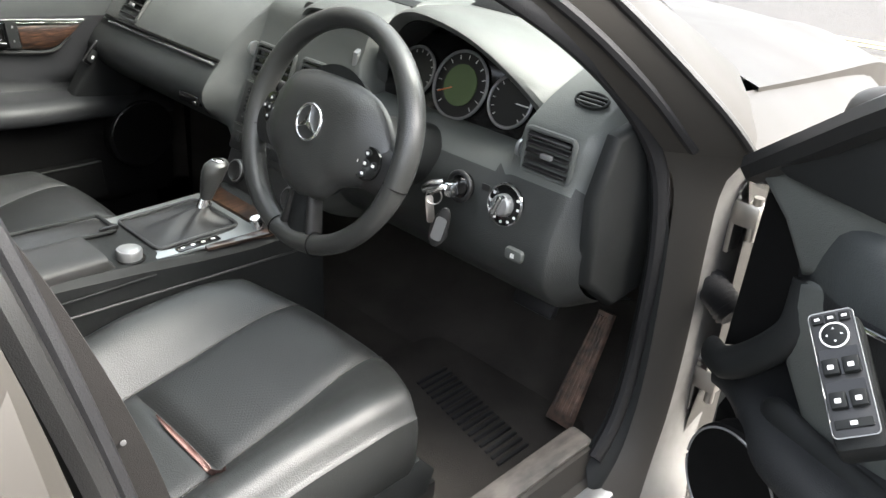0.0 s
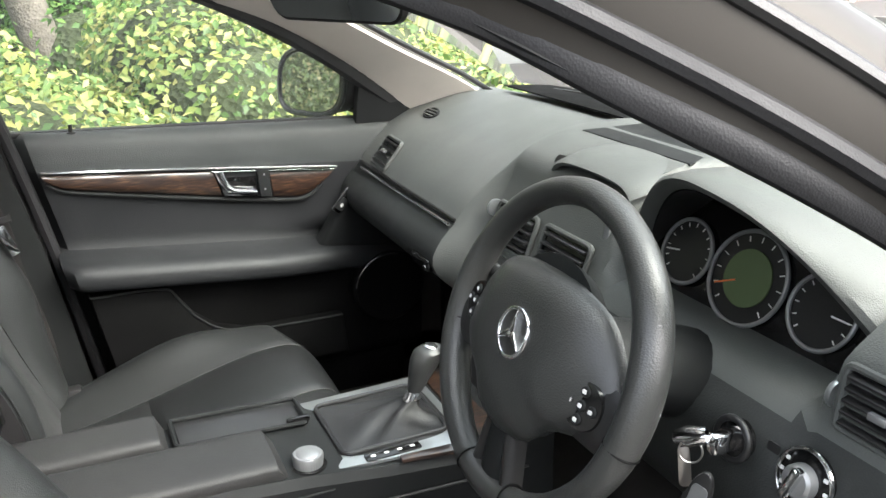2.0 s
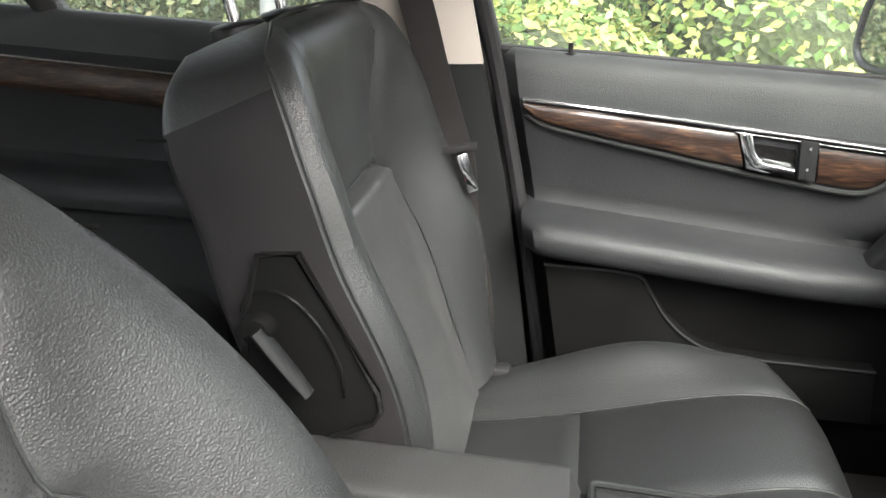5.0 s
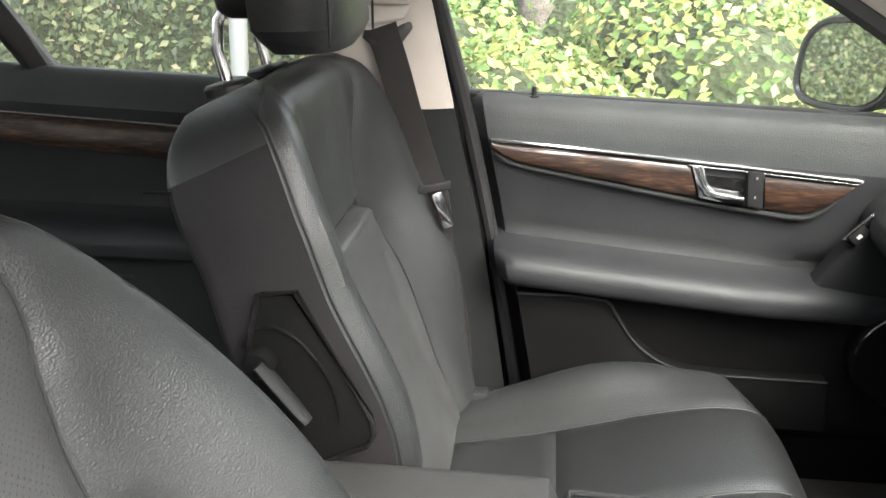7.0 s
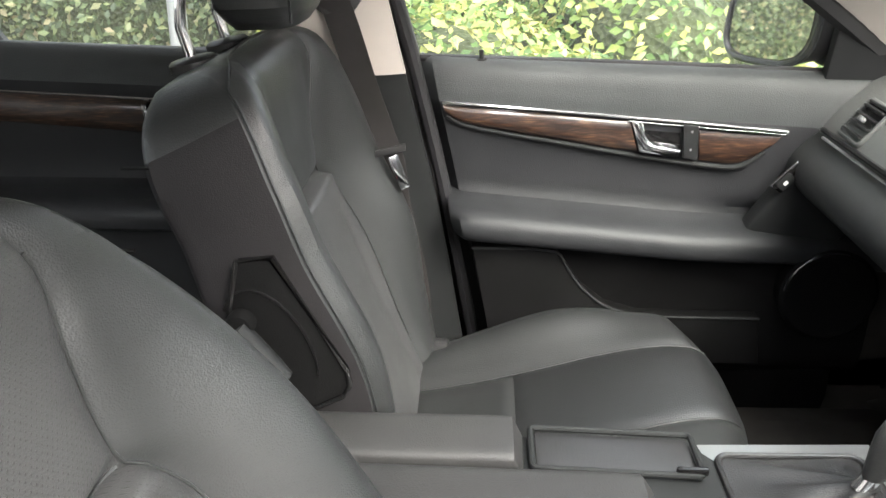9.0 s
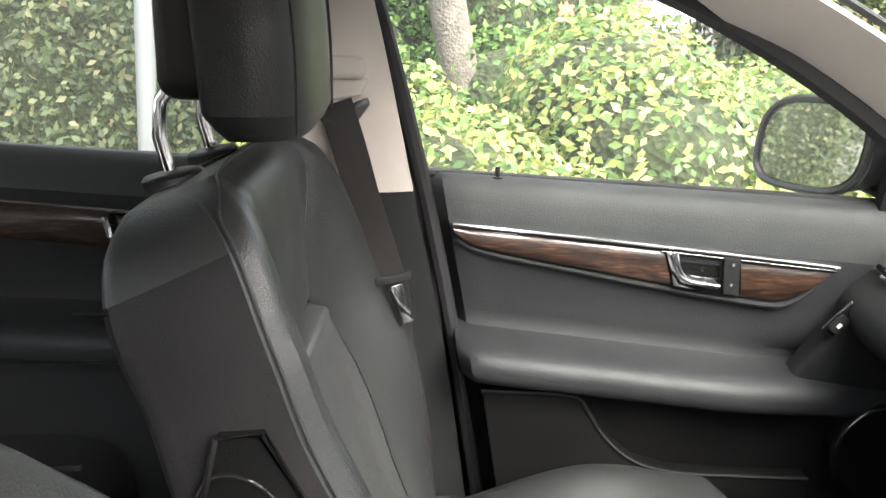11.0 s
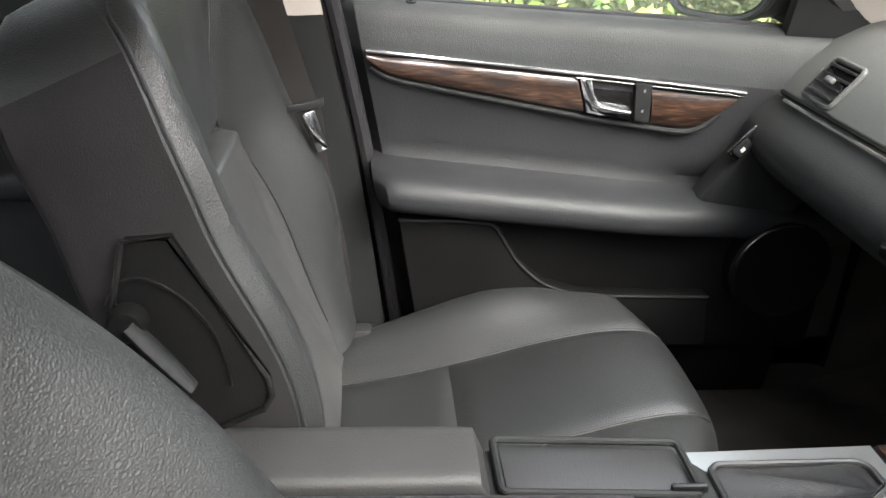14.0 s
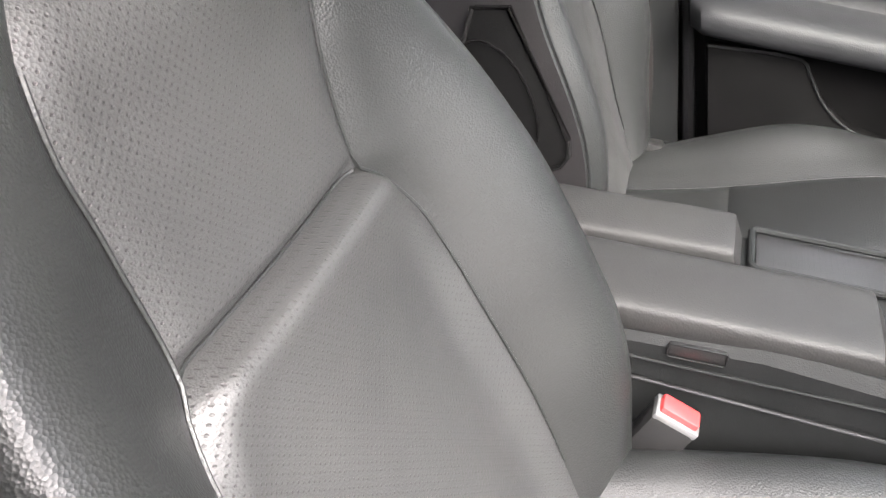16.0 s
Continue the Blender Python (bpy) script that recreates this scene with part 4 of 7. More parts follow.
def seat(name, cx, outer, label, torn=False):
    """outer: +1 where the door is on the +x side. Cushion, backrest, side panels, lever, headrest."""
    e = thing(name, (cx, -0.25, 0.265), label, "car seat", "front seats")
    ss = sorted(set([round(v, 4) for v in np.linspace(-0.06, 0.553, 52)] + [FOLD - 0.016, FOLD - 0.008, FOLD, FOLD + 0.008, FOLD + 0.016]))

    form = PASSENGER if outer < 0 else DRIVER
    soft = 0.85 if outer < 0 else 1.0

    def x_of(s, u):
        w, wi = curve(form["wide"], s), curve(form["insert"], s)
        a = abs(u)
        return math.copysign(wi * a / 0.5 if a <= 0.5 else wi + (w - wi) * (a - 0.5) / 0.5, u)

    def front(s, u):
        x = x_of(s, u)
        return back_at(cx, s, x, back_front(form, s, x, soft))

    edge = [0.5, 0.52, 0.55, 0.6, 0.65, 0.7, 0.76, 0.82, 0.87, 0.91, 0.94, 0.97, 0.985, 1.0]
    for sg in (1, -1):
        rows = []
        for s in ss:
            w = curve(form["wide"], s)
            nb = curve(form["rear"], s)
            nf = back_front(form, s, w, soft)
            row = [front(s, sg * u) for u in edge]
            row += [back_at(cx, s, sg * (w + 0.004 * math.sin(math.pi * t) + 0.024 * t * step(0.38, 0.50, s)), nf + (nb + 0.012 - nf) * t) for t in (0.12, 0.3, 0.5, 0.7, 0.88, 1.0)]
            wb = w + 0.024 * step(0.38, 0.50, s)
            row += [back_at(cx, s, sg * (wb - 0.006), nb + 0.004), back_at(cx, s, sg * (wb - 0.02), nb), back_at(cx, s, 0, nb - 0.012)]
            rows.append(row)
        # the top closes over to the middle
        for k, fr in enumerate((0.8, 0.5, 0.0)):
            rows.append([back_at(cx, 0.553 + 0.002 * (k + 1), (p[0] - cx) * fr, -0.015 + (((p[1] + 0.50) * N_Y + (p[2] - 0.52 - LIFT[cx]) * N_Z) + 0.015) * (0.85, 0.6, 0.2)[k]) for p in rows[len(ss) - 1]])
        turn = len(edge) - 1
        high = next(k for k, s in enumerate(ss) if s > 0.485)
        mesh_object("bolster", *sheet([r[: turn + 1] for r in rows]), LEATHER, e)
        mesh_object("shoulder", *sheet([r[turn:] for r in rows[high:]]), LEATHER, e)
        mesh_object("side_panel", *sheet([r[turn:] for r in rows[: high + 1]]), SIDEHIDE, e, "matt black side and rear covering")
    ins = list(np.linspace(-0.5, 0.5, 25))
    low = [s for s in ss if s <= FOLD]
    high = [s for s in ss if s >= FOLD]
    mesh_object("lower_insert", *sheet([[front(s, u) for u in ins] for s in low]), PERF_SHEEN, e, "perforated black leather panel")
    top_rows = [[front(s, u) for u in ins] for s in high]
    for k, fr in enumerate((0.8, 0.5, 0.0)):
        top_rows.append([back_at(cx, 0.553 + 0.002 * (k + 1), (p[0] - cx) * fr, -0.015 + (0.0 + 0.015) * (0.85, 0.6, 0.2)[k]) for p in top_rows[len(high) - 1]])
    mesh_object("upper_insert", *sheet(top_rows), PERF_SHEEN if torn else LEATHER, e)
    # seams and piping
    for sg in (1, -1):
        line = [Vector(back_at(cx, s, sg * curve(form["insert"], s), back_front(form, s, curve(form["insert"], s), soft) + 0.0015)) for s in np.linspace(0.0, 0.50, 40)]
        mesh_object("seam", *tube(line, 0.0016, 6), LEATHER, e)
        line = [Vector(back_at(cx, s, sg * (curve(form["wide"], s) * 0.985), back_front(form, s, curve(form["wide"], s) * 0.985, soft) + 0.002)) for s in np.linspace(0.02, 0.52, 44)]
        line += [Vector(back_at(cx, s, sg * x, n)) for s, x, n in (((0.540, 0.13, 0.030), (0.549, 0.10, 0.024), (0.552, 0.05, 0.022)) if outer > 0 else ((0.542, 0.17, 0.062), (0.551, 0.13, 0.052), (0.556, 0.06, 0.046), (0.557, 0.0, 0.045)))]
        mesh_object("piping", *tube(smooth_line(line, 60), 0.0022, 6), LEATHER, e)
        line = [back_at(cx, 0.45 + 0.05 * t, sg * (curve(form["wide"], 0.45 + 0.05 * t) + 0.003 + 0.024 * t * step(0.38, 0.50, 0.45 + 0.05 * t)), 0.040 - 0.115 * t) for t in np.linspace(0, 1, 10)]
        mesh_object("seam", *tube(line, 0.0018, 6), DARK, e)
    mesh_object("seam", *tube([back_at(cx, FOLD, x, back_front(form, FOLD, x) + 0.001) for x in np.linspace(-0.116, 0.116, 20)], 0.0016, 6), LEATHER, e)

    # cushion
    rear_drop = 0.028 if outer < 0 else 0.0
    path = [(-0.52, 0.455 - rear_drop), (-0.42, 0.462 - rear_drop * 0.9), (-0.32, 0.472 - rear_drop * 0.5), (-0.22, 0.492 - rear_drop * 0.25), (-0.12, 0.515), (-0.03, 0.536), (0.03, 0.537), (0.065, 0.515), (0.082, 0.475), (0.078, 0.43), (0.06, 0.395)]
    dy = -0.064 if outer < 0 else 0.0
    line = smooth_line([(0, y, z) for y, z in path], 56)
    CB = [(-0.52, 0.035), (-0.36, 0.058), (-0.22, 0.060), (-0.10, 0.040), (0.0, 0.014), (0.06, 0.004)]
    CW = [(-0.52, 0.225), (-0.35, 0.248), (-0.15, 0.256), (0.0, 0.250), (0.05, 0.238), (0.085, 0.215)]
    if outer < 0:
        CB = [(-0.52, 0.01), (-0.40, 0.028), (-0.31, 0.042), (-0.20, 0.050), (-0.12, 0.034), (-0.05, 0.012), (0.06, 0.0)]
        CW = [(-0.52, 0.225), (-0.35, 0.248), (-0.15, 0.252), (-0.05, 0.242), (0.02, 0.226), (0.06, 0.205), (0.085, 0.185)]
    CI = [(-0.52, 0.125), (-0.3, 0.117), (-0.1, 0.112), (0.01, 0.105), (0.09, 0.10)]
    tseam = -0.256

    def cush(i, u):
        _, y, z = line[i]
        w, wi = curve(CW, y), curve(CI, y)
        a = abs(u)
        x = wi * a / 0.5 if a <= 0.5 else wi + (w - wi) * (a - 0.5) / 0.5
        k = x / w
        lift = curve(CB, y) * step(wi / w * 0.95, 0.80, k) - 0.035 * step(0.82, 1.0, k) ** 2
        roll = step(0.01, 0.075, y)
        lift *= 1 - roll
        lift -= 0.006 * math.exp(-(((x - wi) / 0.008) ** 2)) * (1 - roll)
        inner = step(wi + 0.002, wi - 0.02, x)
        lift -= inner * 0.009 * math.exp(-(((y - tseam) / 0.010) ** 2))
        lift += inner * 0.007 * (1 - (x / wi) ** 2) * (1 - roll)
        y2 = y - 0.05 * (k**4) * roll - 0.02 * k**3 * step(-0.1, 0.05, y)
        return (cx + math.copysign(x, u), y2 + dy, z + lift + (0.008 if outer > 0 else -0.006))

    for sg in (1, -1):
        rows = []
        for i in range(56):
            row = [cush(i, sg * u) for u in edge]
            ex, ey, ez = row[-1]
            row += [(ex + sg * d, ey, max(ez + h, 0.36)) for d, h in ((0.004, -0.02), (0.004, -0.05), (0.0, -0.10), (-0.02, -0.13))]
            rows.append(row)
        mesh_object("cushion_bolster", *sheet(rows), LEATHER, e)
        mesh_object("seam", *tube([Vector(cush(i, sg * 0.5)) + Vector((0, 0, 0.001)) for i in range(4, 46)], 0.0016, 6), LEATHER, e)
    cut = min(range(56), key=lambda i: abs(line[i][1] - tseam))
    mesh_object("cushion_rear_insert", *sheet([[cush(i, u) for u in ins] for i in range(0, cut + 1)]), LEATHER, e)
    mesh_object("cushion_insert", *sheet([[cush(i, u) for u in ins] for i in range(cut, 56)]), PERF_SEAT, e, "perforated black leather panel")
    mesh_object("cushion_pan", *box((cx, -0.22 + dy, 0.365), (0.43, 0.50, 0.09), 0.02), DARK, e)
    for sg in (1, -1):
        mesh_object("seat_valance", *slab([(-0.50, 0.36), (0.03, 0.36), (0.045, 0.40), (0.01, 0.44), (-0.2, 0.45), (-0.48, 0.47)], Matrix(((0, 0, sg, cx + sg * 0.232), (1, 0, 0, dy), (0, 1, 0, 0), (0, 0, 0, 1))), 0.018, 0.006), TRIM, e)
        mesh_object("seat_rail", *box((cx + sg * 0.19, -0.2, 0.29), (0.03, 0.6, 0.05), 0.006), SATIN, e)
    # plastic hinge cover with the recline lever on the inner side
    for sg, lever in ((-outer, True), (outer, False)):
        def cover(s, n, out):
            return Vector(back_at(cx, s, sg * (0.274 + out), n))
        shape = [(0.345, 0.036), (0.358, -0.002), (0.30, -0.046), (0.235, -0.082), (0.17, -0.080), (0.152, -0.062), (0.155, 0.028), (0.165, 0.042), (0.185, 0.048)]
        o = Matrix((tuple(Vector((0, S_Y, S_Z))) + (0,), tuple(Vector((0, N_Y, N_Z))) + (0,), (sg, 0, 0, 0), (0, 0, 0, 1))).transposed()
        o.translation = Vector(back_at(cx, 0, sg * 0.270, 0))
        mesh_object("hinge_cover", *slab(shape, o, 0.012, 0.004), DARK, e, "black plastic hinge cover")
        rim = [cover(s, n, 0.009) for s, n in shape]
        mesh_object("cover_rim", *tube(rim, 0.0035, 6, True), GLOSSY, e)
        arc = [cover(0.245 + 0.080 * math.cos(a), -0.020 + 0.045 * math.sin(a), 0.009) for a in np.linspace(-0.6, 2.3, 24)]
        mesh_object("cover_ridge", *tube(arc, 0.0022, 6), GLOSSY, e)
        if lever:
            piv = frame_of(cover(0.290, -0.034, 0.006), (sg, 0, 0))
            mesh_object("lever_boss", *disc(piv, [(0.0, 0), (0.017, 0), (0.017, 0.016), (0.014, 0.020), (0, 0.021)], 24), DARK, e)
            a, b = cover(0.292, -0.030, 0.026), cover(0.213, -0.010, 0.028)
            mesh_object("recline_lever", *tube([a, a.lerp(b, 0.3), a.lerp(b, 0.75), b], [0.011, 0.012, 0.011, 0.009], 10, flat=0.55), TRIM, e, "dark grey plastic recline lever")
    # headrest
    for px in (-0.076, 0.076):
        b = Vector(back_at(cx, 0.556, px, -0.012))
        mesh_object("post_collar", *disc(frame_of(b, (0, S_Y * 0.5, 1), (0, 1, 0)), [(0.0, 0), (0.031, 0), (0.031, 0.009), (0.027, 0.013), (0.012, 0.015), (0, 0.015)], 24), SATIN, e)
        mesh_object("headrest_post", *tube([b, b + Vector((0, -0.012, 0.05)), b + Vector((0, -0.008, 0.085)), b + Vector((0, 0.022, 0.125)), b + Vector((0, 0.045, 0.16))], 0.0075, 12), CHROME, e)
    hz = 1.07 + LIFT[cx]
    hy = -0.650 if outer < 0 else -0.755
    rows = []
    for k in range(15):
        t = k / 14
        z = hz + 0.205 * t
        sw = 0.132 * (1 - 0.10 * (2 * t - 1) ** 2) - 0.030 * step(0.14, 0, t) - 0.030 * step(0.86, 1.0, t)
        yc = hy - 0.012 * t
        d0, d1 = 0.062 - 0.02 * step(0.12, 0, t) - 0.02 * step(0.88, 1, t), 0.045 - 0.02 * step(0.12, 0, t)
        ring = []
        for q in range(40):
            a = 2 * math.pi * q / 40
            ca, sa = math.cos(a), math.sin(a)
            ring.append((cx + sw * math.copysign(abs(ca) ** 0.55, ca), yc + (d0 if sa > 0 else d1) * math.copysign(abs(sa) ** 0.6, sa) - 0.015 * ca * ca, z))
        rows.append(ring)
    mesh_object("headrest", *loft(rows), LEATHER, e, "padded black leather headrest")
    mesh_object("headrest_shell", *box((cx, hy - 0.065, hz + 0.115), (0.20, 0.06, 0.15), 0.02, seg=3), SATIN, e)
    for sg in (1, -1):
        mesh_object("seam", *tube([(cx + sg * 0.120, hy + 0.050 + 0.004 * math.sin(3 * t) - 0.01 * t, hz + 0.012 + 0.18 * t) for t in np.linspace(0, 1, 12)], 0.0018, 6), LEATHER, e)
    if torn:
        split = smooth_line([(0.35, -0.266, 0.53), (0.398, -0.268, 0.528), (0.45, -0.268, 0.527), (0.494, -0.268, 0.528), (0.539, -0.266, 0.53)], 22)
        rows = []
        for k, p in enumerate(split):
            t = k / 21
            wide = 0.011 * math.sin(math.pi * t) ** 0.7 + 0.0005
            iu = min(range(56), key=lambda i: abs(line[i][1] - p[1]))
            top = min(((abs(cush(iu, u)[0] - p[0]), cush(iu, u)[2]) for u in np.linspace(0, 1, 41)))[1]
            jag = 0.002 * math.sin(9 * t + 4 * math.sin(17 * t))
            rows.append([(p[0] + q * wide + jag, p[1] + q * wide * 0.4, top + h) for q, h in ((-1, 0.0035), (-0.8, 0.005), (-0.4, 0.0015), (0, 0.001), (0.4, 0.0015), (0.8, 0.005), (1, 0.0035))])
        mesh_object("tear", *sheet(rows), FOAM, e, "long tear in the leather showing pinkish foam")
    return e


passenger_seat = seat("front_seat", -0.374, -1, "black leather passenger seat with an adjustable headrest")
driver_seat = seat("front_seat", 0.384, 1, "black leather driver's seat, its cushion torn along a seam", True)


# ---------------------------------------------------------------- doors
# (x, z) of the inner face of the door lining, from the sill of the window down
LINING = [(-0.748, 0.953), (-0.735, 0.960), (-0.715, 0.958), (-0.698, 0.943), (-0.690, 0.92), (-0.685, 0.895), (-0.690, 0.855), (-0.697, 0.815), (-0.702, 0.775), (-0.703, 0.742), (-0.697, 0.726), (-0.665, 0.720), (-0.628, 0.715), (-0.608, 0.704), (-0.602, 0.686), (-0.610, 0.666), (-0.640, 0.656), (-0.662, 0.648), (-0.668, 0.60), (-0.670, 0.52), (-0.672, 0.44), (-0.680, 0.385), (-0.70, 0.355), (-0.73, 0.35)]
FALL = [(0.36, 0.0), (0.50, 0.02), (0.62, 0.09), (0.70, 0.10), (0.80, 0.092), (0.86, 0.088), (0.93, 0.055), (0.96, 0.048)]


def door_place(y, x, z):
    return (x, y, z - curve(FALL, z) * (y + 0.44))


def front_door(name, put, label, open_door):
    """A left front door; put moves a point to where the door stands."""
    e = thing(name, put((-0.74, 0.0, 0.35)), label, "car door", "front doors", "")

    def P(y, x, z):
        return put(door_place(y, x, z))

    rows = []
    stations = np.linspace(0, 1, 40)
    for t in stations:
        row = []
        for x, z in smooth_line(LINING, 64):
            rear = -0.485 + 0.20 * (0.957 - z)
            y = rear + (0.34 - rear) * t
            # the armrest pad thins and draws back towards the dash
            arm = step(0.60, 0.67, z) * step(0.76, 0.73, z)
            x2 = x - arm * 0.035 * step(-0.05, 0.24, y) - 0.012 * step(0.04, 0.0, t)
            # rounded rear edge
            x2 -= 0.02 * step(0.02, 0.0, t)
            if open_door:
                x2 -= 0.09 * step(0.12, 0.34, y)
            row.append(P(y, x2, z))
        rows.append(row)
    cut = next(i for i, (x, z) in enumerate(smooth_line(LINING, 64)) if z < 0.656)
    brow = next(i for i, (x, z) in enumerate(smooth_line(LINING, 64)) if z < 0.897)
    mesh_object("window_ledge", *sheet([r[: brow + 1] for r in rows]), LEDGE, e, "grey-black grained padding below the window")
    mesh_object("door_lining", *sheet([r[brow : cut + 1] for r in rows]), DOORSKIN, e, "black padded door lining with armrest")
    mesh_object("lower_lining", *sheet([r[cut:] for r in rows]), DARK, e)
    # wood trim, chrome line and handle
    top = [(-0.445, 0.888), (-0.30, 0.876), (-0.15, 0.8625), (0.0, 0.848), (0.148, 0.833)]
    low = [(0.115, 0.800), (0.085, 0.778), (0.06, 0.772), (-0.01, 0.780), (-0.12, 0.797), (-0.25, 0.820), (-0.36, 0.840), (-0.415, 0.853), (-0.438, 0.868)]

    def flat_slab(outline, x, thick, bevel):
        v, f = slab(outline, Matrix(((0, 0, 1, x), (1, 0, 0, 0), (0, 1, 0, 0), (0, 0, 0, 1))), thick, bevel)
        return [put(tuple(p)) for p in v], f

    def bent(outline_top, outline_low, x0, out, name, mat, lab=""):
        """A slightly crowned strip between two edges."""
        n = 36
        a, b = smooth_line(outline_top, n), smooth_line(outline_low[::-1], n)
        rows = []
        for i in range(n):
            (ya, za), (yb, zb) = a[i], b[i]
            rows.append([put((x0 - 0.006, ya, za))] + [put((x0 + out * (1 - (2 * k - 1) ** 4), ya + (yb - ya) * k, za + (zb - za) * k)) for k in np.linspace(0.02, 0.98, 9)] + [put((x0 - 0.006, yb, zb))])
        mesh_object(name, *sheet(rows), mat, e, lab)

    bent([(-0.445, 0.886), (-0.30, 0.8745), (-0.123, 0.858)], [(-0.105, 0.799), (-0.25, 0.822), (-0.36, 0.8415), (-0.42, 0.856), (-0.442, 0.874)], -0.690, 0.010, "wood_trim", WOOD, "polished dark burr walnut")
    if not open_door:
        bent([(-0.002, 0.846), (0.07, 0.839), (0.146, 0.832)], [(0.118, 0.803), (0.095, 0.785), (0.065, 0.775), (0.004, 0.781)], -0.694, 0.010, "wood_trim", WOOD, "polished dark burr walnut")
    rim = [put((-0.681, y, z + 0.002)) for y, z in top]
    mesh_object("chrome_strip", *tube(smooth_line(rim, 30), 0.0032, 8), CHROME, e, "thin chrome strip")
    edge = [put((-0.689, y, z - 0.003)) for y, z in low]
    mesh_object("trim_edge", *tube(smooth_line(edge, 40), 0.0045, 8), TRIM, e)
    mesh_object("handle_recess", *flat_slab([(-0.122, 0.857), (-0.032, 0.848), (-0.030, 0.788), (-0.104, 0.800)], -0.694, 0.006, 0.002), GLOSSY, e)
    pull = [put((-0.678, y, z)) for y, z in ((-0.112, 0.853), (-0.104, 0.835), (-0.094, 0.818), (-0.080, 0.810), (-0.055, 0.8055), (-0.034, 0.8025))]
    mesh_object("door_pull", *tube(smooth_line(pull, 24), 0.0042, 10, flat=1.25), CHROME, e, "chrome door handle")
    mesh_object("handle_base", *flat_slab([(-0.121, 0.857), (-0.100, 0.855), (-0.094, 0.832), (-0.086, 0.819), (-0.074, 0.812), (-0.034, 0.8055), (-0.032, 0.789), (-0.103, 0.800)], -0.692, 0.015, 0.004), SATIN if open_door else CHROME, e)
    if not open_door:
        mesh_object("trim_gloss_edge", *flat_slab([(-0.125, 0.8565), (0.146, 0.8305), (0.143, 0.8285), (-0.125, 0.8540)], -0.682, 0.002, 0.0005), CHROME, e)
    mesh_object("lock_rocker", *flat_slab([(-0.031, 0.851), (-0.004, 0.848), (-0.001, 0.786), (-0.026, 0.789)], -0.690, 0.012, 0.003), TRIM, e, "grey lock and unlock rocker")
    for z in (0.835, 0.803):
        mesh_object("lock_mark", *flat_slab([(-0.017, z), (-0.014, z), (-0.014, z + 0.004), (-0.017, z + 0.004)], -0.677, 0.001, 0), SILVER, e)
    mesh_object("lock_pin", *[(v, f) for v, f in [tube([put((-0.722, -0.378, 0.945)), put((-0.722, -0.378, 0.972))], 0.004, 8)]][0], SATIN, e)
    mesh_object("pin_collar", *tube([put((-0.722, -0.378, 0.948)), put((-0.722, -0.378, 0.957))], 0.009, 12), SATIN, e)
    # plinth with the window switch, rising from the armrest to the dash
    if not open_door:
        plinth = [(0.085, 0.655), (0.24, 0.62), (0.32, 0.72), (0.30, 0.82), (0.215, 0.835), (0.155, 0.760)]
        v, f = slab(plinth, Matrix(((0, 0, 1, -0.70), (1, 0, 0, 0), (0, 1, 0, 0), (0, 0, 0, 1))), 0.045, 0.014, 3)
        mesh_object("switch_plinth", [put(tuple(p)) for p in v], f, TRIM, e)
        c = Matrix.Translation((-0.655, 0.150, 0.762)) @ Matrix(((0, 0, 1, 0), (1, 0, 0, 0), (0, 1, 0, 0), (0, 0, 0, 1))) @ Matrix.Rotation(radians(48), 4, "Z")
        for nm, mt, w, h, o, th in (("switch_bezel", CHROME, 0.062, 0.024, 0.0, 0.003), ("switch_well", GLOSSY, 0.058, 0.020, 0.002, 0.003), ("window_switch", TRIM, 0.030, 0.018, 0.004, 0.006)):
            v, f = slab(rounded(w, h, 0.004), c @ Matrix.Translation((-0.008 if nm == "window_switch" else 0, 0, o)), th, 0.001)
            mesh_object(nm, [put(tuple(p)) for p in v], f, mt, e)
        v, f = slab(rounded(0.008, 0.006, 0.001), c @ Matrix.Translation((-0.010, 0, 0.0105)), 0.0008, 0)
        mesh_object("switch_mark", [put(tuple(p)) for p in v], f, WHITE, e)
    # map pocket: a raised flap with a curved upper edge
    flap = [(-0.395, 0.635), (-0.245, 0.628), (-0.225, 0.600), (-0.195, 0.556), (-0.15, 0.520), (-0.09, 0.502), (0.0, 0.498), (0.13, 0.496), (0.14, 0.40), (-0.355, 0.40)]
    v, f = slab(flap, Matrix(((0, 0, 1, -0.672), (1, 0, 0, 0), (0, 1, 0, 0), (0, 0, 0, 1))), 0.032, 0.006)
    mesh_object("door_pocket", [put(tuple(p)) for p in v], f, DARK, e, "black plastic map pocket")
    mesh_object("pocket_edge", *tube([put((-0.640, y, z)) for y, z in smooth_line(flap[:8], 40)], 0.0028, 6), TRIM, e)
    sp = Matrix.Translation((-0.690, 0.195, 0.535) if open_door else (-0.668, 0.245, 0.545)) @ Matrix(((0, 0, 1, 0), (1, 0, 0, 0), (0, 1, 0, 0), (0, 0, 0, 1)))
    v, f = disc(sp, [(0, 0), (0.088, 0), (0.088, 0.03), (0.08, 0.037), (0.0, 0.032)], 40)
    mesh_object("speaker_grille", [put(tuple(p)) for p in v], f, DARK, e)
    arc = [sp @ Vector((0.083 * math.cos(a), 0.083 * math.sin(a), 0.036)) for a in (np.linspace(0, 6.2, 60) if open_door else np.linspace(1.3, 3.0, 24))]
    v, f = tube(arc, 0.0018 if open_door else 0.0022, 8)
    mesh_object("speaker_ring", [put(tuple(p)) for p in v], f, SILVER if open_door else CHROME, e, "thin bright speaker ring")
    # outer skin, frame and glass
    def thin(x, y):
        return x - max(0.0, 0.80 + x) * step(0.10, 0.34, y) if open_door else x

    skin = []
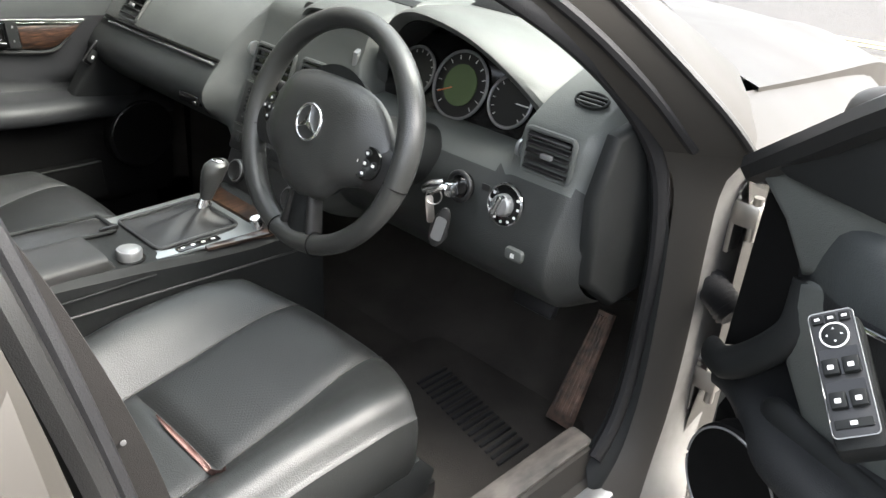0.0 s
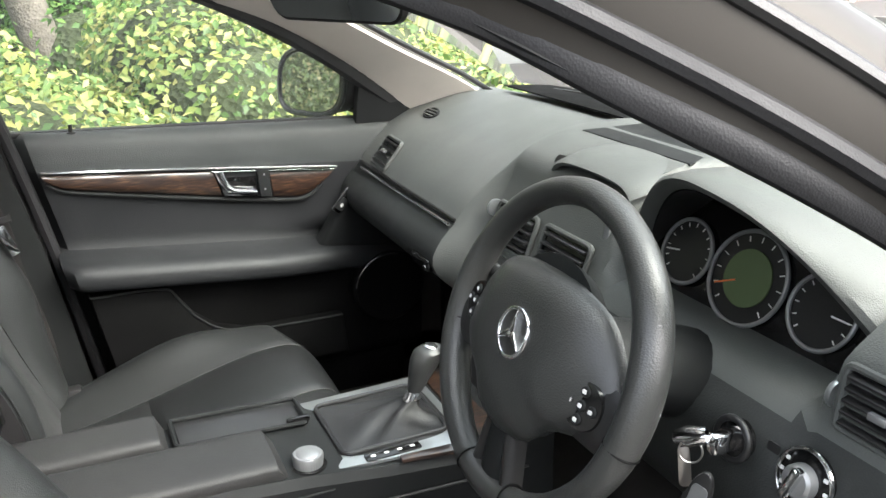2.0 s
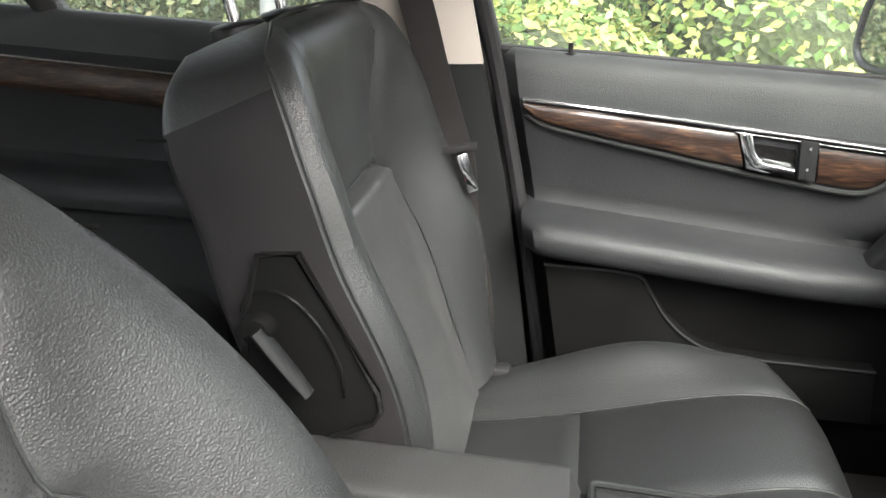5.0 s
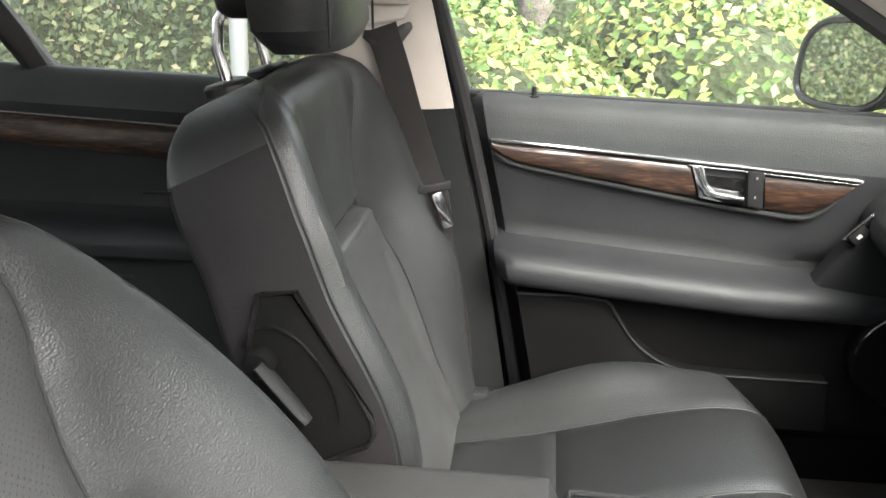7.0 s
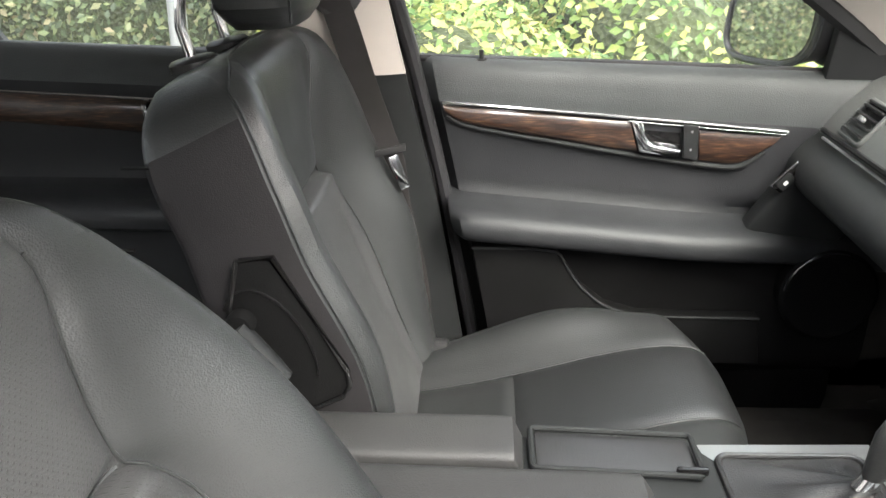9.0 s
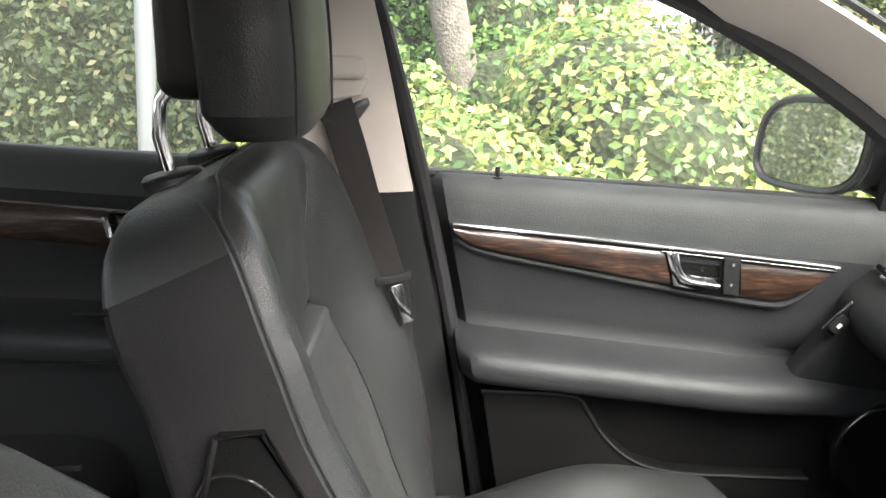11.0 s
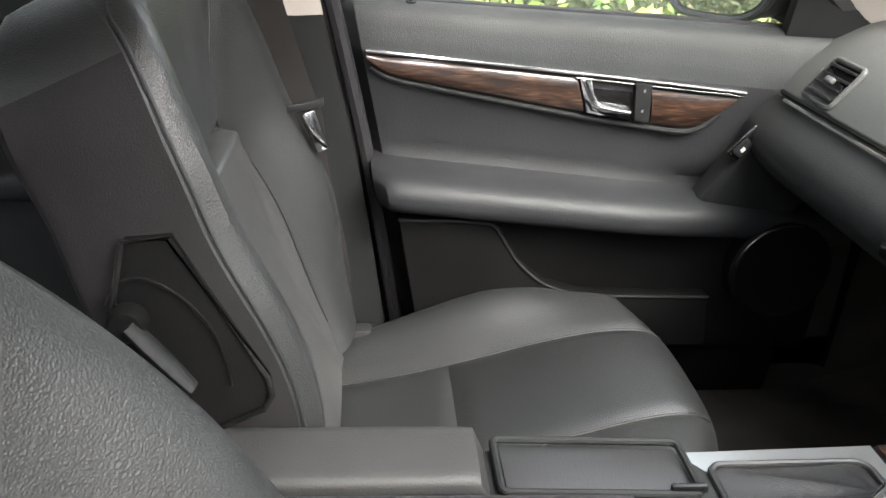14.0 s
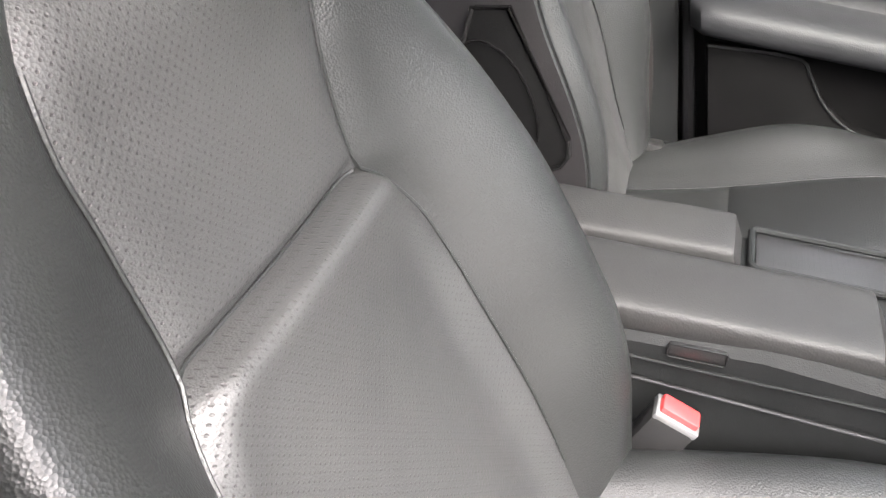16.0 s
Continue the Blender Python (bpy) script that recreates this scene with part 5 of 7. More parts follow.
    for y in np.linspace(-0.55, 0.38 if open_door else 0.42, 12):
        skin.append([put((thin(x, y), y, z - 0.048 * (y + 0.44) * step(0.7, 0.95, z))) for x, z in ((-0.745, 0.955), (-0.80, 0.945), (-0.86, 0.86), (-0.885, 0.70), (-0.875, 0.5), (-0.86, 0.30), (-0.80, 0.27), (-0.735, 0.30), (-0.735, 0.36))])
    mesh_object("outer_skin", *sheet(skin), PAINT, e)
    for y0 in (-0.55, 0.38 if open_door else 0.42):
        ring = [put((thin(x, y0), y0, z - 0.048 * (y0 + 0.44) * step(0.7, 0.95, z))) for x, z in ((-0.71, 0.957), (-0.80, 0.945), (-0.86, 0.86), (-0.885, 0.70), (-0.875, 0.5), (-0.86, 0.30), (-0.80, 0.27), (-0.72, 0.30), (-0.70, 0.6))]
        mesh_object("door_edge", ring, [tuple(range(len(ring)))], DIRTY if open_door else DARK, e)
    belt = [(-0.735, -0.50, 0.958), (-0.735, -0.2, 0.946), (-0.735, 0.10, 0.932), (-0.735, 0.36, 0.918)]
    mesh_object("window_seal", *tube([put(p) for p in smooth_line(belt, 16)], 0.008, 8), RUBBER, e)
    upper = [(-0.735, 0.36, 0.925), (-0.705, 0.245, 1.005), (-0.68, 0.13, 1.085), (-0.64, -0.04, 1.18), (-0.61, -0.19, 1.245), (-0.58, -0.38, 1.30), (-0.575, -0.55, 1.32)]
    mesh_object("window_frame", *tube([put(p) for p in smooth_line(upper, 30)], 0.022, 8), SATIN, e)
    rear = [(-0.735, -0.505, 0.955), (-0.685, -0.545, 1.12), (-0.58, -0.60, 1.32)]
    mesh_object("rear_frame", *tube([put(p) for p in smooth_line(rear, 16)], 0.022, 8), SATIN, e)
    pane = []
    up = smooth_line(upper[::-1], 20)
    dn = smooth_line([(-0.738, -0.53, 0.94), (-0.738, 0.0, 0.92), (-0.738, 0.36, 0.90)], 20)
    for a, b in zip(up, dn):
        pane.append([put(tuple(Vector(b).lerp(Vector(a), k) + Vector((-0.012 * math.sin(math.pi * k), 0, 0)))) for k in np.linspace(0, 1, 8)])
    ob = mesh_object("window_glass", *sheet(pane), GLASS, e, "clear side window")
    ob.visible_shadow = False
    # black corner behind the mirror
    tri = [(0.205, 0.918), (0.36, 0.915), (0.40, 0.93), (0.335, 0.985), (0.27, 1.035), (0.225, 1.05), (0.212, 1.02)]
    v, f = slab(tri, Matrix(((0, 0, 1, -0.725), (1, 0, 0, 0), (0, 1, 0, 0), (0, 0, 0, 1))), 0.02, 0.006)
    mesh_object("mirror_corner", [put((p[0] + 0.14 * (p[2] - 0.92), p[1] - (0.08 if open_door else 0), p[2] + (0.03 if open_door else 0))) for p in v], f, TRIM, e, "black plastic mirror corner")
    # mirror head on its arm
    rows = []
    for k in range(9):
        a = math.pi / 2 * k / 8
        s = math.cos(a) ** 0.6 if k < 8 else 0.25
        ring = []
        for q in range(28):
            b = 2 * math.pi * q / 28
            cx, sx = math.cos(b), math.sin(b)
            ring.append((-0.855 + 0.112 * s * math.copysign(abs(cx) ** 0.6, cx), 0.155 + 0.115 * math.sin(a) + 0.045 * s * math.copysign(abs(cx) ** 0.6, cx) + 0.09 * 0.076 * s * math.copysign(abs(sx) ** 0.65, sx), 0.998 + (0.076 * s) * math.copysign(abs(sx) ** 0.65, sx) + 0.012 * cx * s))
        rows.append(ring)
    mesh_object("mirror_housing", [put(p) for p in sheet(rows, True)[0]], loft(rows)[1], PAINT, e)
    glass_ring = [put((-0.855 + (p[0] + 0.855) * 0.9, 0.149 + (p[1] - 0.155) * 0.9, 0.998 + (p[2] - 0.998) * 0.9)) for p in rows[0]]
    mesh_object("mirror_face", glass_ring, [tuple(range(28))], MIRROR, e, "mirror glass reflecting the hedge")
    mesh_object("mirror_rim", *tube([put((p[0], p[1] - 0.004, p[2])) for p in rows[0]], 0.007, 8, True), SATIN, e)
    mesh_object("mirror_arm", *tube([put((-0.80, 0.23, 0.945)), put((-0.77, 0.25, 0.935)), put((-0.735, 0.265, 0.935))], 0.022, 10, flat=0.7), SATIN, e)
    return e


left_door = front_door("front_door", lambda p: tuple(p), "closed passenger door with walnut trim and padded armrest", False)
HINGE, OPEN = Vector((0.835, 0.47, 0)), radians(DOOR_OPEN)


def swing(p):
    q = Vector((-p[0], p[1], p[2])) - HINGE
    c, s = math.cos(OPEN), math.sin(OPEN)
    return (HINGE.x + q.x * c - q.y * s, HINGE.y + q.x * s + q.y * c, q.z)


right_door = front_door("front_door", swing, "driver's door standing open, black lining and window switches", True)

# switch panel on the open door
sw0 = frame_of((1.136, 0.085, 0.842), (-0.123, -0.696, 0.707), (-0.593, 0.623, 0.51)) @ Matrix.Scale(0.66, 4)


def on_door(piece):
    v, f = piece
    return [tuple(p) for p in v], f


mesh_object("switch_panel", *on_door(box(sw0 @ Vector((0, -0.01, -0.052)), (0.078, 0.22, 0.07), 0.012, sw0.to_3x3().to_4x4())), TRIM, right_door, "satin grey-black switch panel")
switch_plate = mesh_object("switch_plate", *on_door(slab(rounded(0.066, 0.205, 0.008), sw0 @ Matrix.Translation((0, -0.005, 0.004)), 0.004, 0.001)), SATIN, right_door)
mesh_object("plate_rim", *on_door(tube([sw0 @ Vector((x, y - 0.005, 0.008)) for x, y in rounded(0.066, 0.205, 0.008)], 0.0007, 6, True)), SILVER, switch_plate)
for k in range(3):
    mesh_object("seat_button", *on_door(slab(rounded(0.017, 0.014, 0.002), sw0 @ Matrix.Translation((-0.020 + 0.020 * k, 0.085, 0.008)), 0.004, 0.001)), TRIM, switch_plate)
    mesh_object("button_mark", *on_door(slab(rounded(0.008, 0.004, 0.001), sw0 @ Matrix.Translation((-0.020 + 0.020 * k, 0.085, 0.0122)), 0.0006, 0)), WHITE, switch_plate)
mesh_object("mirror_pad", *on_door(disc(sw0 @ Matrix.Translation((0, 0.055, 0.008)), [(0, 0), (0.020, 0), (0.020, 0.003), (0.017, 0.005), (0, 0.004)], 28)), TRIM, switch_plate)
mesh_object("pad_ring", *on_door(hoop(sw0 @ Matrix.Translation((0, 0.055, 0.011)), 0.0205, 0.0010, 36, 6)), WHITE, switch_plate, "pale ring round the mirror pad")
for k in range(4):
    a = k * math.pi / 2
    mesh_object("pad_mark", *on_door(slab([(-0.002, -0.0015), (0.002, -0.0015), (0, 0.002)], sw0 @ Matrix.Translation((0.011 * math.sin(a), 0.055 + 0.011 * math.cos(a), 0.0128)) @ Matrix.Rotation(-a, 4, "Z"), 0.0006, 0)), WHITE, switch_plate)
for yy in (0.012, -0.042):
    mesh_object("switch_well", *on_door(slab(rounded(0.056, 0.044, 0.003), sw0 @ Matrix.Translation((0, yy, 0.008)), 0.001, 0)), GLOSSY, switch_plate)
    for xx in (-0.0145, 0.0145):
        mesh_object("window_switch", *on_door(box(sw0 @ Vector((xx, yy - 0.010, 0.013)), (0.024, 0.026, 0.012), 0.003, sw0.to_3x3().to_4x4())), TRIM, switch_plate)
        mesh_object("switch_mark", *on_door(slab(rounded(0.009, 0.007, 0.001), sw0 @ Matrix.Translation((xx, yy - 0.012, 0.0192)), 0.0006, 0)), WHITE, switch_plate)
mesh_object("lock_button", *on_door(slab(rounded(0.054, 0.014, 0.002), sw0 @ Matrix.Translation((0, -0.088, 0.008)), 0.004, 0.001)), TRIM, switch_plate)
mesh_object("switch_mark", *on_door(slab(rounded(0.010, 0.006, 0.001), sw0 @ Matrix.Translation((0, -0.088, 0.0122)), 0.0006, 0)), WHITE, switch_plate)



def open_door_plate(outline, off, thick, bevel, nm, mat, lab=""):
    """A moulded plate on the lining of the open door: (distance from the hinge, height) outline."""
    v, f = slab([(0.47 - u, z) for u, z in outline], Matrix(((0, 0, 1, off - 0.835 - thick), (1, 0, 0, 0), (0, 1, 0, 0), (0, 0, 0, 1))), thick, bevel, 3)
    mesh_object(nm, [swing(tuple(p)) for p in v], f, mat, right_door, lab)


def open_door_roll(points, r, nm, mat, lab="", flat=1.0):
    line = smooth_line([(off - 0.835, 0.47 - u, z) for u, z, off in points], 24)
    mesh_object(nm, *tube([swing(p) for p in line], r, 14, flat=flat), mat, right_door, lab)


open_door_plate([(0.095, 0.36), (0.160, 0.36), (0.160, 0.915), (0.095, 0.905)], 0.045, 0.02, 0.006, "front_edge", DIRTY, "grimy painted front edge of the door")
open_door_plate([(0.116, 0.933), (0.174, 0.948), (0.231, 0.945), (0.30, 0.952), (0.46, 0.957), (0.47, 0.890), (0.355, 0.867), (0.304, 0.857), (0.233, 0.827), (0.185, 0.884)], 0.115, 0.045, 0.016, "front_pad", DASH, "grey grained pad below the window")
# Thin near-black plate: the hollow's shade is put into its colour.
open_door_plate([(0.126, 0.905), (0.118, 0.647), (0.199, 0.690), (0.245, 0.774), (0.228, 0.830), (0.190, 0.880)], 0.085, 0.012, 0.003, "recess_shade_plate", DARK, "near-black plate painting the shade of the hollow at the door's front edge")
open_door_roll([(0.118, 0.640, 0.105), (0.165, 0.655, 0.125), (0.216, 0.699, 0.130), (0.258, 0.765, 0.125), (0.250, 0.828, 0.110)], 0.016, "lining_roll", TRIM, "", 1.5)
open_door_plate([(0.250, 0.830), (0.336, 0.872), (0.47, 0.885), (0.56, 0.70), (0.434, 0.660), (0.33, 0.640), (0.262, 0.720)], 0.135, 0.05, 0.016, "switch_surround", DASH)
open_door_roll([(0.255, 0.630, 0.120), (0.285, 0.655, 0.140), (0.347, 0.656, 0.150), (0.449, 0.662, 0.160), (0.60, 0.672, 0.165)], 0.017, "armrest_edge", TRIM, "", 1.3)

# hinges and check strap
for z in (0.792, 0.485):
    h = thing("door_hinge", (0.815, 0.45, z - 0.05), "steel door hinge bolted to the jamb", "hinge", "door hinges")
    mesh_object("leaf", *slab([(-0.013, -0.06), (0.013, -0.055), (0.022, 0.0), (0.018, 0.055), (-0.004, 0.06), (-0.014, 0.01)], frame_of((0.832, 0.475, z), (1, -0.15, 0)), 0.009, 0.002), STEEL, h)
    for s in (-0.043, 0.043):
        mesh_object("bolt", *disc(frame_of((0.834, 0.472, z + s), (1, -0.15, 0)), [(0, 0), (0.010, 0), (0.010, 0.006), (0, 0.008)], 6), STEEL, h)
    mesh_object("knuckle", *box((0.852, 0.474, z + 0.01), (0.045, 0.03, 0.042), 0.006), STEEL, h)
    mesh_object("pin", *tube([(0.865, 0.468, z - 0.03), (0.865, 0.468, z + 0.042)], 0.008, 12), STEEL, h)
strap = thing("cable_gaiter", (0.83, 0.45, 0.65), "black ribbed rubber cable gaiter between jamb and door", "gaiter")
line = [Vector((0.822, 0.462, 0.672)), Vector((0.84, 0.447, 0.670)), Vector((0.862, 0.436, 0.662)), Vector((0.885, 0.428, 0.650))]
pts = smooth_line(line, 41)
mesh_object("bellows", *tube(pts, [0.021 + 0.006 * math.sin(i * 1.57) for i in range(41)], 20), RUBBER, strap)


# ---------------------------------------------------------------- left rear door and bench
rear_door = thing("rear_door", (-0.72, -1.1, 0.35), "closed rear door with a walnut strip below the window", "car door")
rows = []
for t in np.linspace(0, 1, 24):
    row = []
    for x, z in smooth_line(LINING, 48):
        y = -1.62 + 0.86 * t
        row.append((x, y, z + 0.012 - 0.05 * (y + 0.76) * step(0.6, 0.95, z)))
    rows.append(row)
brow = next(i for i, (x, z) in enumerate(smooth_line(LINING, 48)) if z < 0.907)
mesh_object("window_ledge", *sheet([r[: brow + 1] for r in rows]), LEDGE, rear_door)
mesh_object("door_lining", *sheet([r[brow:] for r in rows]), DOORSKIN, rear_door)
wt = [(-1.60, 0.935), (-1.2, 0.912), (-0.80, 0.888)]
wl = [(-1.60, 0.890), (-1.2, 0.855), (-0.80, 0.822)]
rows = [[(-0.696, ya, za)] + [(-0.690 + 0.010 * (1 - (2 * k - 1) ** 4), ya, za + (zb - za) * k) for k in np.linspace(0.02, 0.98, 7)] + [(-0.696, yb, zb)] for (ya, za), (yb, zb) in zip(smooth_line(wt, 24), smooth_line(wl, 24))]
mesh_object("wood_trim", *sheet(rows), WOOD, rear_door, "polished dark burr walnut")
mesh_object("chrome_strip", *tube([(-0.680, y, z + 0.002) for y, z in wt], 0.0032, 8), CHROME, rear_door)
mesh_object("handle_base", *box((-0.686, -0.93, 0.868), (0.014, 0.08, 0.05), 0.004), GLOSSY, rear_door)
mesh_object("door_pull", *tube([(-0.672, -0.968, 0.892), (-0.671, -0.962, 0.862), (-0.671, -0.945, 0.852), (-0.671, -0.90, 0.848)], 0.0065, 8), CHROME, rear_door)
mesh_object("window_seal", *tube([(-0.735, -0.78, 0.968), (-0.735, -1.2, 0.985), (-0.735, -1.62, 0.998)], 0.008, 8), RUBBER, rear_door)
mesh_object("window_frame", *tube(smooth_line([(-0.72, -0.735, 0.96), (-0.66, -0.735, 1.15), (-0.58, -0.74, 1.33), (-0.57, -1.2, 1.33), (-0.60, -1.48, 1.22), (-0.68, -1.72, 1.03)], 40), 0.020, 8), SATIN, rear_door)
mesh_object("quarter_bar", *tube([(-0.735, -1.245, 0.98), (-0.68, -1.31, 1.12), (-0.60, -1.39, 1.28)], 0.016, 8, flat=1.6), SATIN, rear_door)
ob = mesh_object("window_glass", *sheet([[(-0.738, y, 0.94), (-0.71, y, 1.05), (-0.665, y, 1.18), (-0.59, y, 1.33)] for y in (-0.74, -1.0, -1.25, -1.45)]), GLASS, rear_door)
ob.visible_shadow = False
ob = mesh_object("quarter_glass", *sheet([[(-0.738, y, 0.95), (-0.71, y, 1.0 + 0.1 * k), (-0.66, y - 0.0, 1.05 + 0.17 * k)] for y, k in ((-1.26, 1.0), (-1.45, 0.8), (-1.68, 0.0))]), GLASS, rear_door)
ob.visible_shadow = False
skin = [[(x, y, z + 0.02) for x, z in ((-0.745, 0.955), (-0.80, 0.945), (-0.86, 0.86), (-0.885, 0.70), (-0.875, 0.5), (-0.86, 0.30), (-0.80, 0.27))] for y in np.linspace(-1.7, -0.58, 8)]
mesh_object("outer_skin", *sheet(skin), PAINT, rear_door)
right_rear = thing("rear_door", (0.80, -1.1, 0.3), "closed right rear door in grey metallic paint", "car door")
mesh_object("outer_skin", *sheet([[(-x, y, z) for x, y, z in r] for r in skin]), PAINT, right_rear)
mesh_object("door_lining", *sheet([[(0.70, y, z) for z in (0.35, 0.6, 0.8, 0.975)] for y in np.linspace(-1.65, -0.76, 8)]), LEATHER, right_rear)
ob = mesh_object("window_glass", *sheet([[(0.738, y, 0.94), (0.71, y, 1.05), (0.665, y, 1.18), (0.59, y, 1.33)] for y in (-0.74, -1.0, -1.25, -1.45)]), GLASS, right_rear)
ob.visible_shadow = False

bench = thing("rear_bench", (0, -1.3, 0.27), "black leather rear bench seat", "car seat")
rows = []
for x in np.linspace(-0.66, 0.66, 40):
    dip = 0.03 * math.cos((abs(x) - 0.36) / 0.36 * math.pi) * -1
    rows.append([(x, y, z + (dip if z > 0.42 else 0)) for y, z in smooth_line([(-0.98, 0.28), (-0.95, 0.40), (-0.98, 0.485), (-1.08, 0.505), (-1.3, 0.48), (-1.46, 0.46)], 24)])
mesh_object("cushion", *sheet(rows), LEATHER, bench)
rows = []
for x in np.linspace(-0.64, 0.64, 40):
    dip = 0.03 * math.cos((abs(x) - 0.36) / 0.36 * math.pi)
    rows.append([(x, y - dip, z) for y, z in smooth_line([(-1.40, 0.44), (-1.48, 0.6), (-1.58, 0.8), (-1.66, 0.93), (-1.72, 0.97), (-1.82, 0.95)], 24)])
mesh_object("backrest", *sheet(rows), LEATHER, bench)
for x in (-0.36, 0.36):
    mesh_object("headrest", *box((x, -1.76, 1.02), (0.26, 0.10, 0.15), 0.035, seg=4), LEATHER, bench)


# ---------------------------------------------------------------- dashboard
dash = thing("dashboard", (0, 0.3, 0.6), "grey-black moulded dashboard with vents and instruments", "dashboard")
# (y, z) profiles across the car, all with the same number of points
PASS = [(0.62, 0.972), (0.50, 0.982), (0.40, 0.966), (0.31, 0.930), (0.245, 0.887), (0.212, 0.852), (0.204, 0.838), (0.196, 0.830), (0.178, 0.812), (0.160, 0.785), (0.158, 0.762), (0.175, 0.735), (0.23, 0.69), (0.32, 0.64), (0.50, 0.58)]
CENT = [(0.64, 0.985), (0.50, 1.000), (0.40, 0.995), (0.33, 0.975), (0.30, 0.955), (0.285, 0.92), (0.27, 0.89), (0.255, 0.86), (0.235, 0.82), (0.22, 0.79), (0.21, 0.765), (0.20, 0.735), (0.19, 0.69), (0.20, 0.63), (0.40, 0.56)]
DRIV = [(0.64, 0.985), (0.52, 0.99), (0.46, 0.96), (0.42, 0.91), (0.40, 0.868), (0.32, 0.858), (0.262, 0.852), (0.240, 0.842), (0.225, 0.826), (0.205, 0.806), (0.196, 0.775), (0.19, 0.735), (0.20, 0.69), (0.25, 0.64), (0.45, 0.60)]
DEND = [(0.60, 0.968), (0.47, 0.985), (0.38, 0.972), (0.31, 0.945), (0.275, 0.925), (0.253, 0.908), (0.246, 0.88), (0.240, 0.846), (0.232, 0.834), (0.220, 0.81), (0.205, 0.775), (0.193, 0.735), (0.20, 0.69), (0.25, 0.64), (0.45, 0.60)]
END2 = [(0.54, 0.955), (0.44, 0.965), (0.38, 0.955), (0.33, 0.935), (0.30, 0.915), (0.285, 0.90), (0.28, 0.88), (0.275, 0.846), (0.27, 0.834), (0.26, 0.81), (0.25, 0.775), (0.24, 0.735), (0.25, 0.69), (0.30, 0.65), (0.45, 0.60)]
STN = [(-0.725, PASS), (-0.60, PASS), (-0.30, PASS), (-0.185, PASS), (-0.135, CENT), (0.165, CENT), (0.20, DRIV), (0.545, DRIV), (0.575, DEND), (0.68, DEND), (0.715, END2)]
rows = []
for x in sorted(set([s for s, _ in STN] + list(np.round(np.linspace(-0.72, 0.71, 60), 3)))):
    for (a, pa), (b, pb) in zip(STN, STN[1:]):
        if a <= x <= b:
            t = step(a, b, x)
            prof = [(ya + (yb - ya) * t, za + (zb - za) * t) for (ya, za), (yb, zb) in zip(pa, pb)]
            break
    bow = -0.06 * (x / 0.72) ** 2
    rows.append([(x, y + bow * step(0.35, 0.6, y), z) for y, z in smooth_line(prof, 56)])
# Faces below the trim line take the darker skin, as shade in colour.
shell_v, shell_f = sheet(rows)
mesh_object("dash_shell", shell_v, shell_f, DASH, dash, "soft grained dash skin, coloured as shaded below the trim line", mats=[DASH, DASH_SHADE], slots=[int(sum(shell_v[i][2] for i in q) / len(q) < 0.836 and not -0.188 < sum(shell_v[i][0] for i in q) / len(q) < 0.2) for q in shell_f])
mesh_object("chrome_strip", *tube([(x, 0.192, 0.835 - 0.003 * (x + 0.6)) for x in np.linspace(-0.64, -0.192, 10)], 0.0034, 8), CHROME, dash, "thin chrome strip over the glovebox")
mesh_object("gap", *tube([(x, 0.201, 0.842 - 0.003 * (x + 0.6)) for x in np.linspace(-0.67, -0.187, 10)], 0.0045, 6), GLOSSY, dash)
box_line = [(-0.63, 0.185, 0.815), (-0.20, 0.185, 0.815), (-0.195, 0.162, 0.775), (-0.20, 0.175, 0.735), (-0.25, 0.235, 0.685)]
mesh_object("glovebox_gap", *tube(box_line[1:], 0.0018, 6), GLOSSY, dash)
mesh_object("glovebox_latch", *box((-0.235, 0.160, 0.758), (0.075, 0.014, 0.022), 0.004), GLOSSY, dash, "glossy black glovebox latch")
mesh_object("latch_lock", *disc(frame_of((-0.205, 0.152, 0.756), (0, -1, -0.2)), [(0, 0), (0.005, 0), (0.005, 0.003), (0, 0.004)], 14), SATIN, dash)


def vent(c, normal, w, h, slats, upright, up=(0, 0, 1)):
    """A louvred air vent with a dark well, frame, slats and a slider."""
    m = frame_of(c, normal, up)
    well = slab(rounded(w, h, 0.006), m @ Matrix.Translation((0, 0, -0.001)), 0.002, 0)
    mesh_object("vent_well", *well, GLOSSY, dash)
    surround = mesh_object("vent_frame", *tube([m @ Vector((x, y, 0.003)) for x, y in rounded(w + 0.006, h + 0.006, 0.008)], 0.0045, 8, True), DASH, dash)
    for k in range(slats):
        t = (k + 0.5) / slats - 0.5
        if upright:
            piece = box(m @ Vector((w * t, 0, 0.006)), (0.0035, h * 0.94, 0.010), 0.001, m.to_3x3().to_4x4() @ Matrix.Rotation(0.35, 4, "Y"))
        else:
            piece = box(m @ Vector((0, h * t, 0.006)), (w * 0.95, 0.0035, 0.010), 0.001, m.to_3x3().to_4x4() @ Matrix.Rotation(0.35, 4, "X"))
        mesh_object("slat", *piece, SATIN, surround)
    mesh_object("slider", *box(m @ Vector((0.004, 0, 0.013)), (0.020, 0.008, 0.008), 0.002, m.to_3x3().to_4x4()), CHROME if upright else SILVER, surround)


vent((-0.585, 0.234, 0.874), (-0.05, -0.80, 0.62), 0.084, 0.062, 4, False)
vent((0.629, 0.248, 0.878), (0.0, -1, 0.10), 0.082, 0.060, 5, False)
vent((-0.060, 0.250, 0.853), (0.0, -0.95, 0.35), 0.115, 0.062, 4, False)
vent((0.085, 0.250, 0.853), (0.0, -0.95, 0.35), 0.115, 0.062, 4, False)
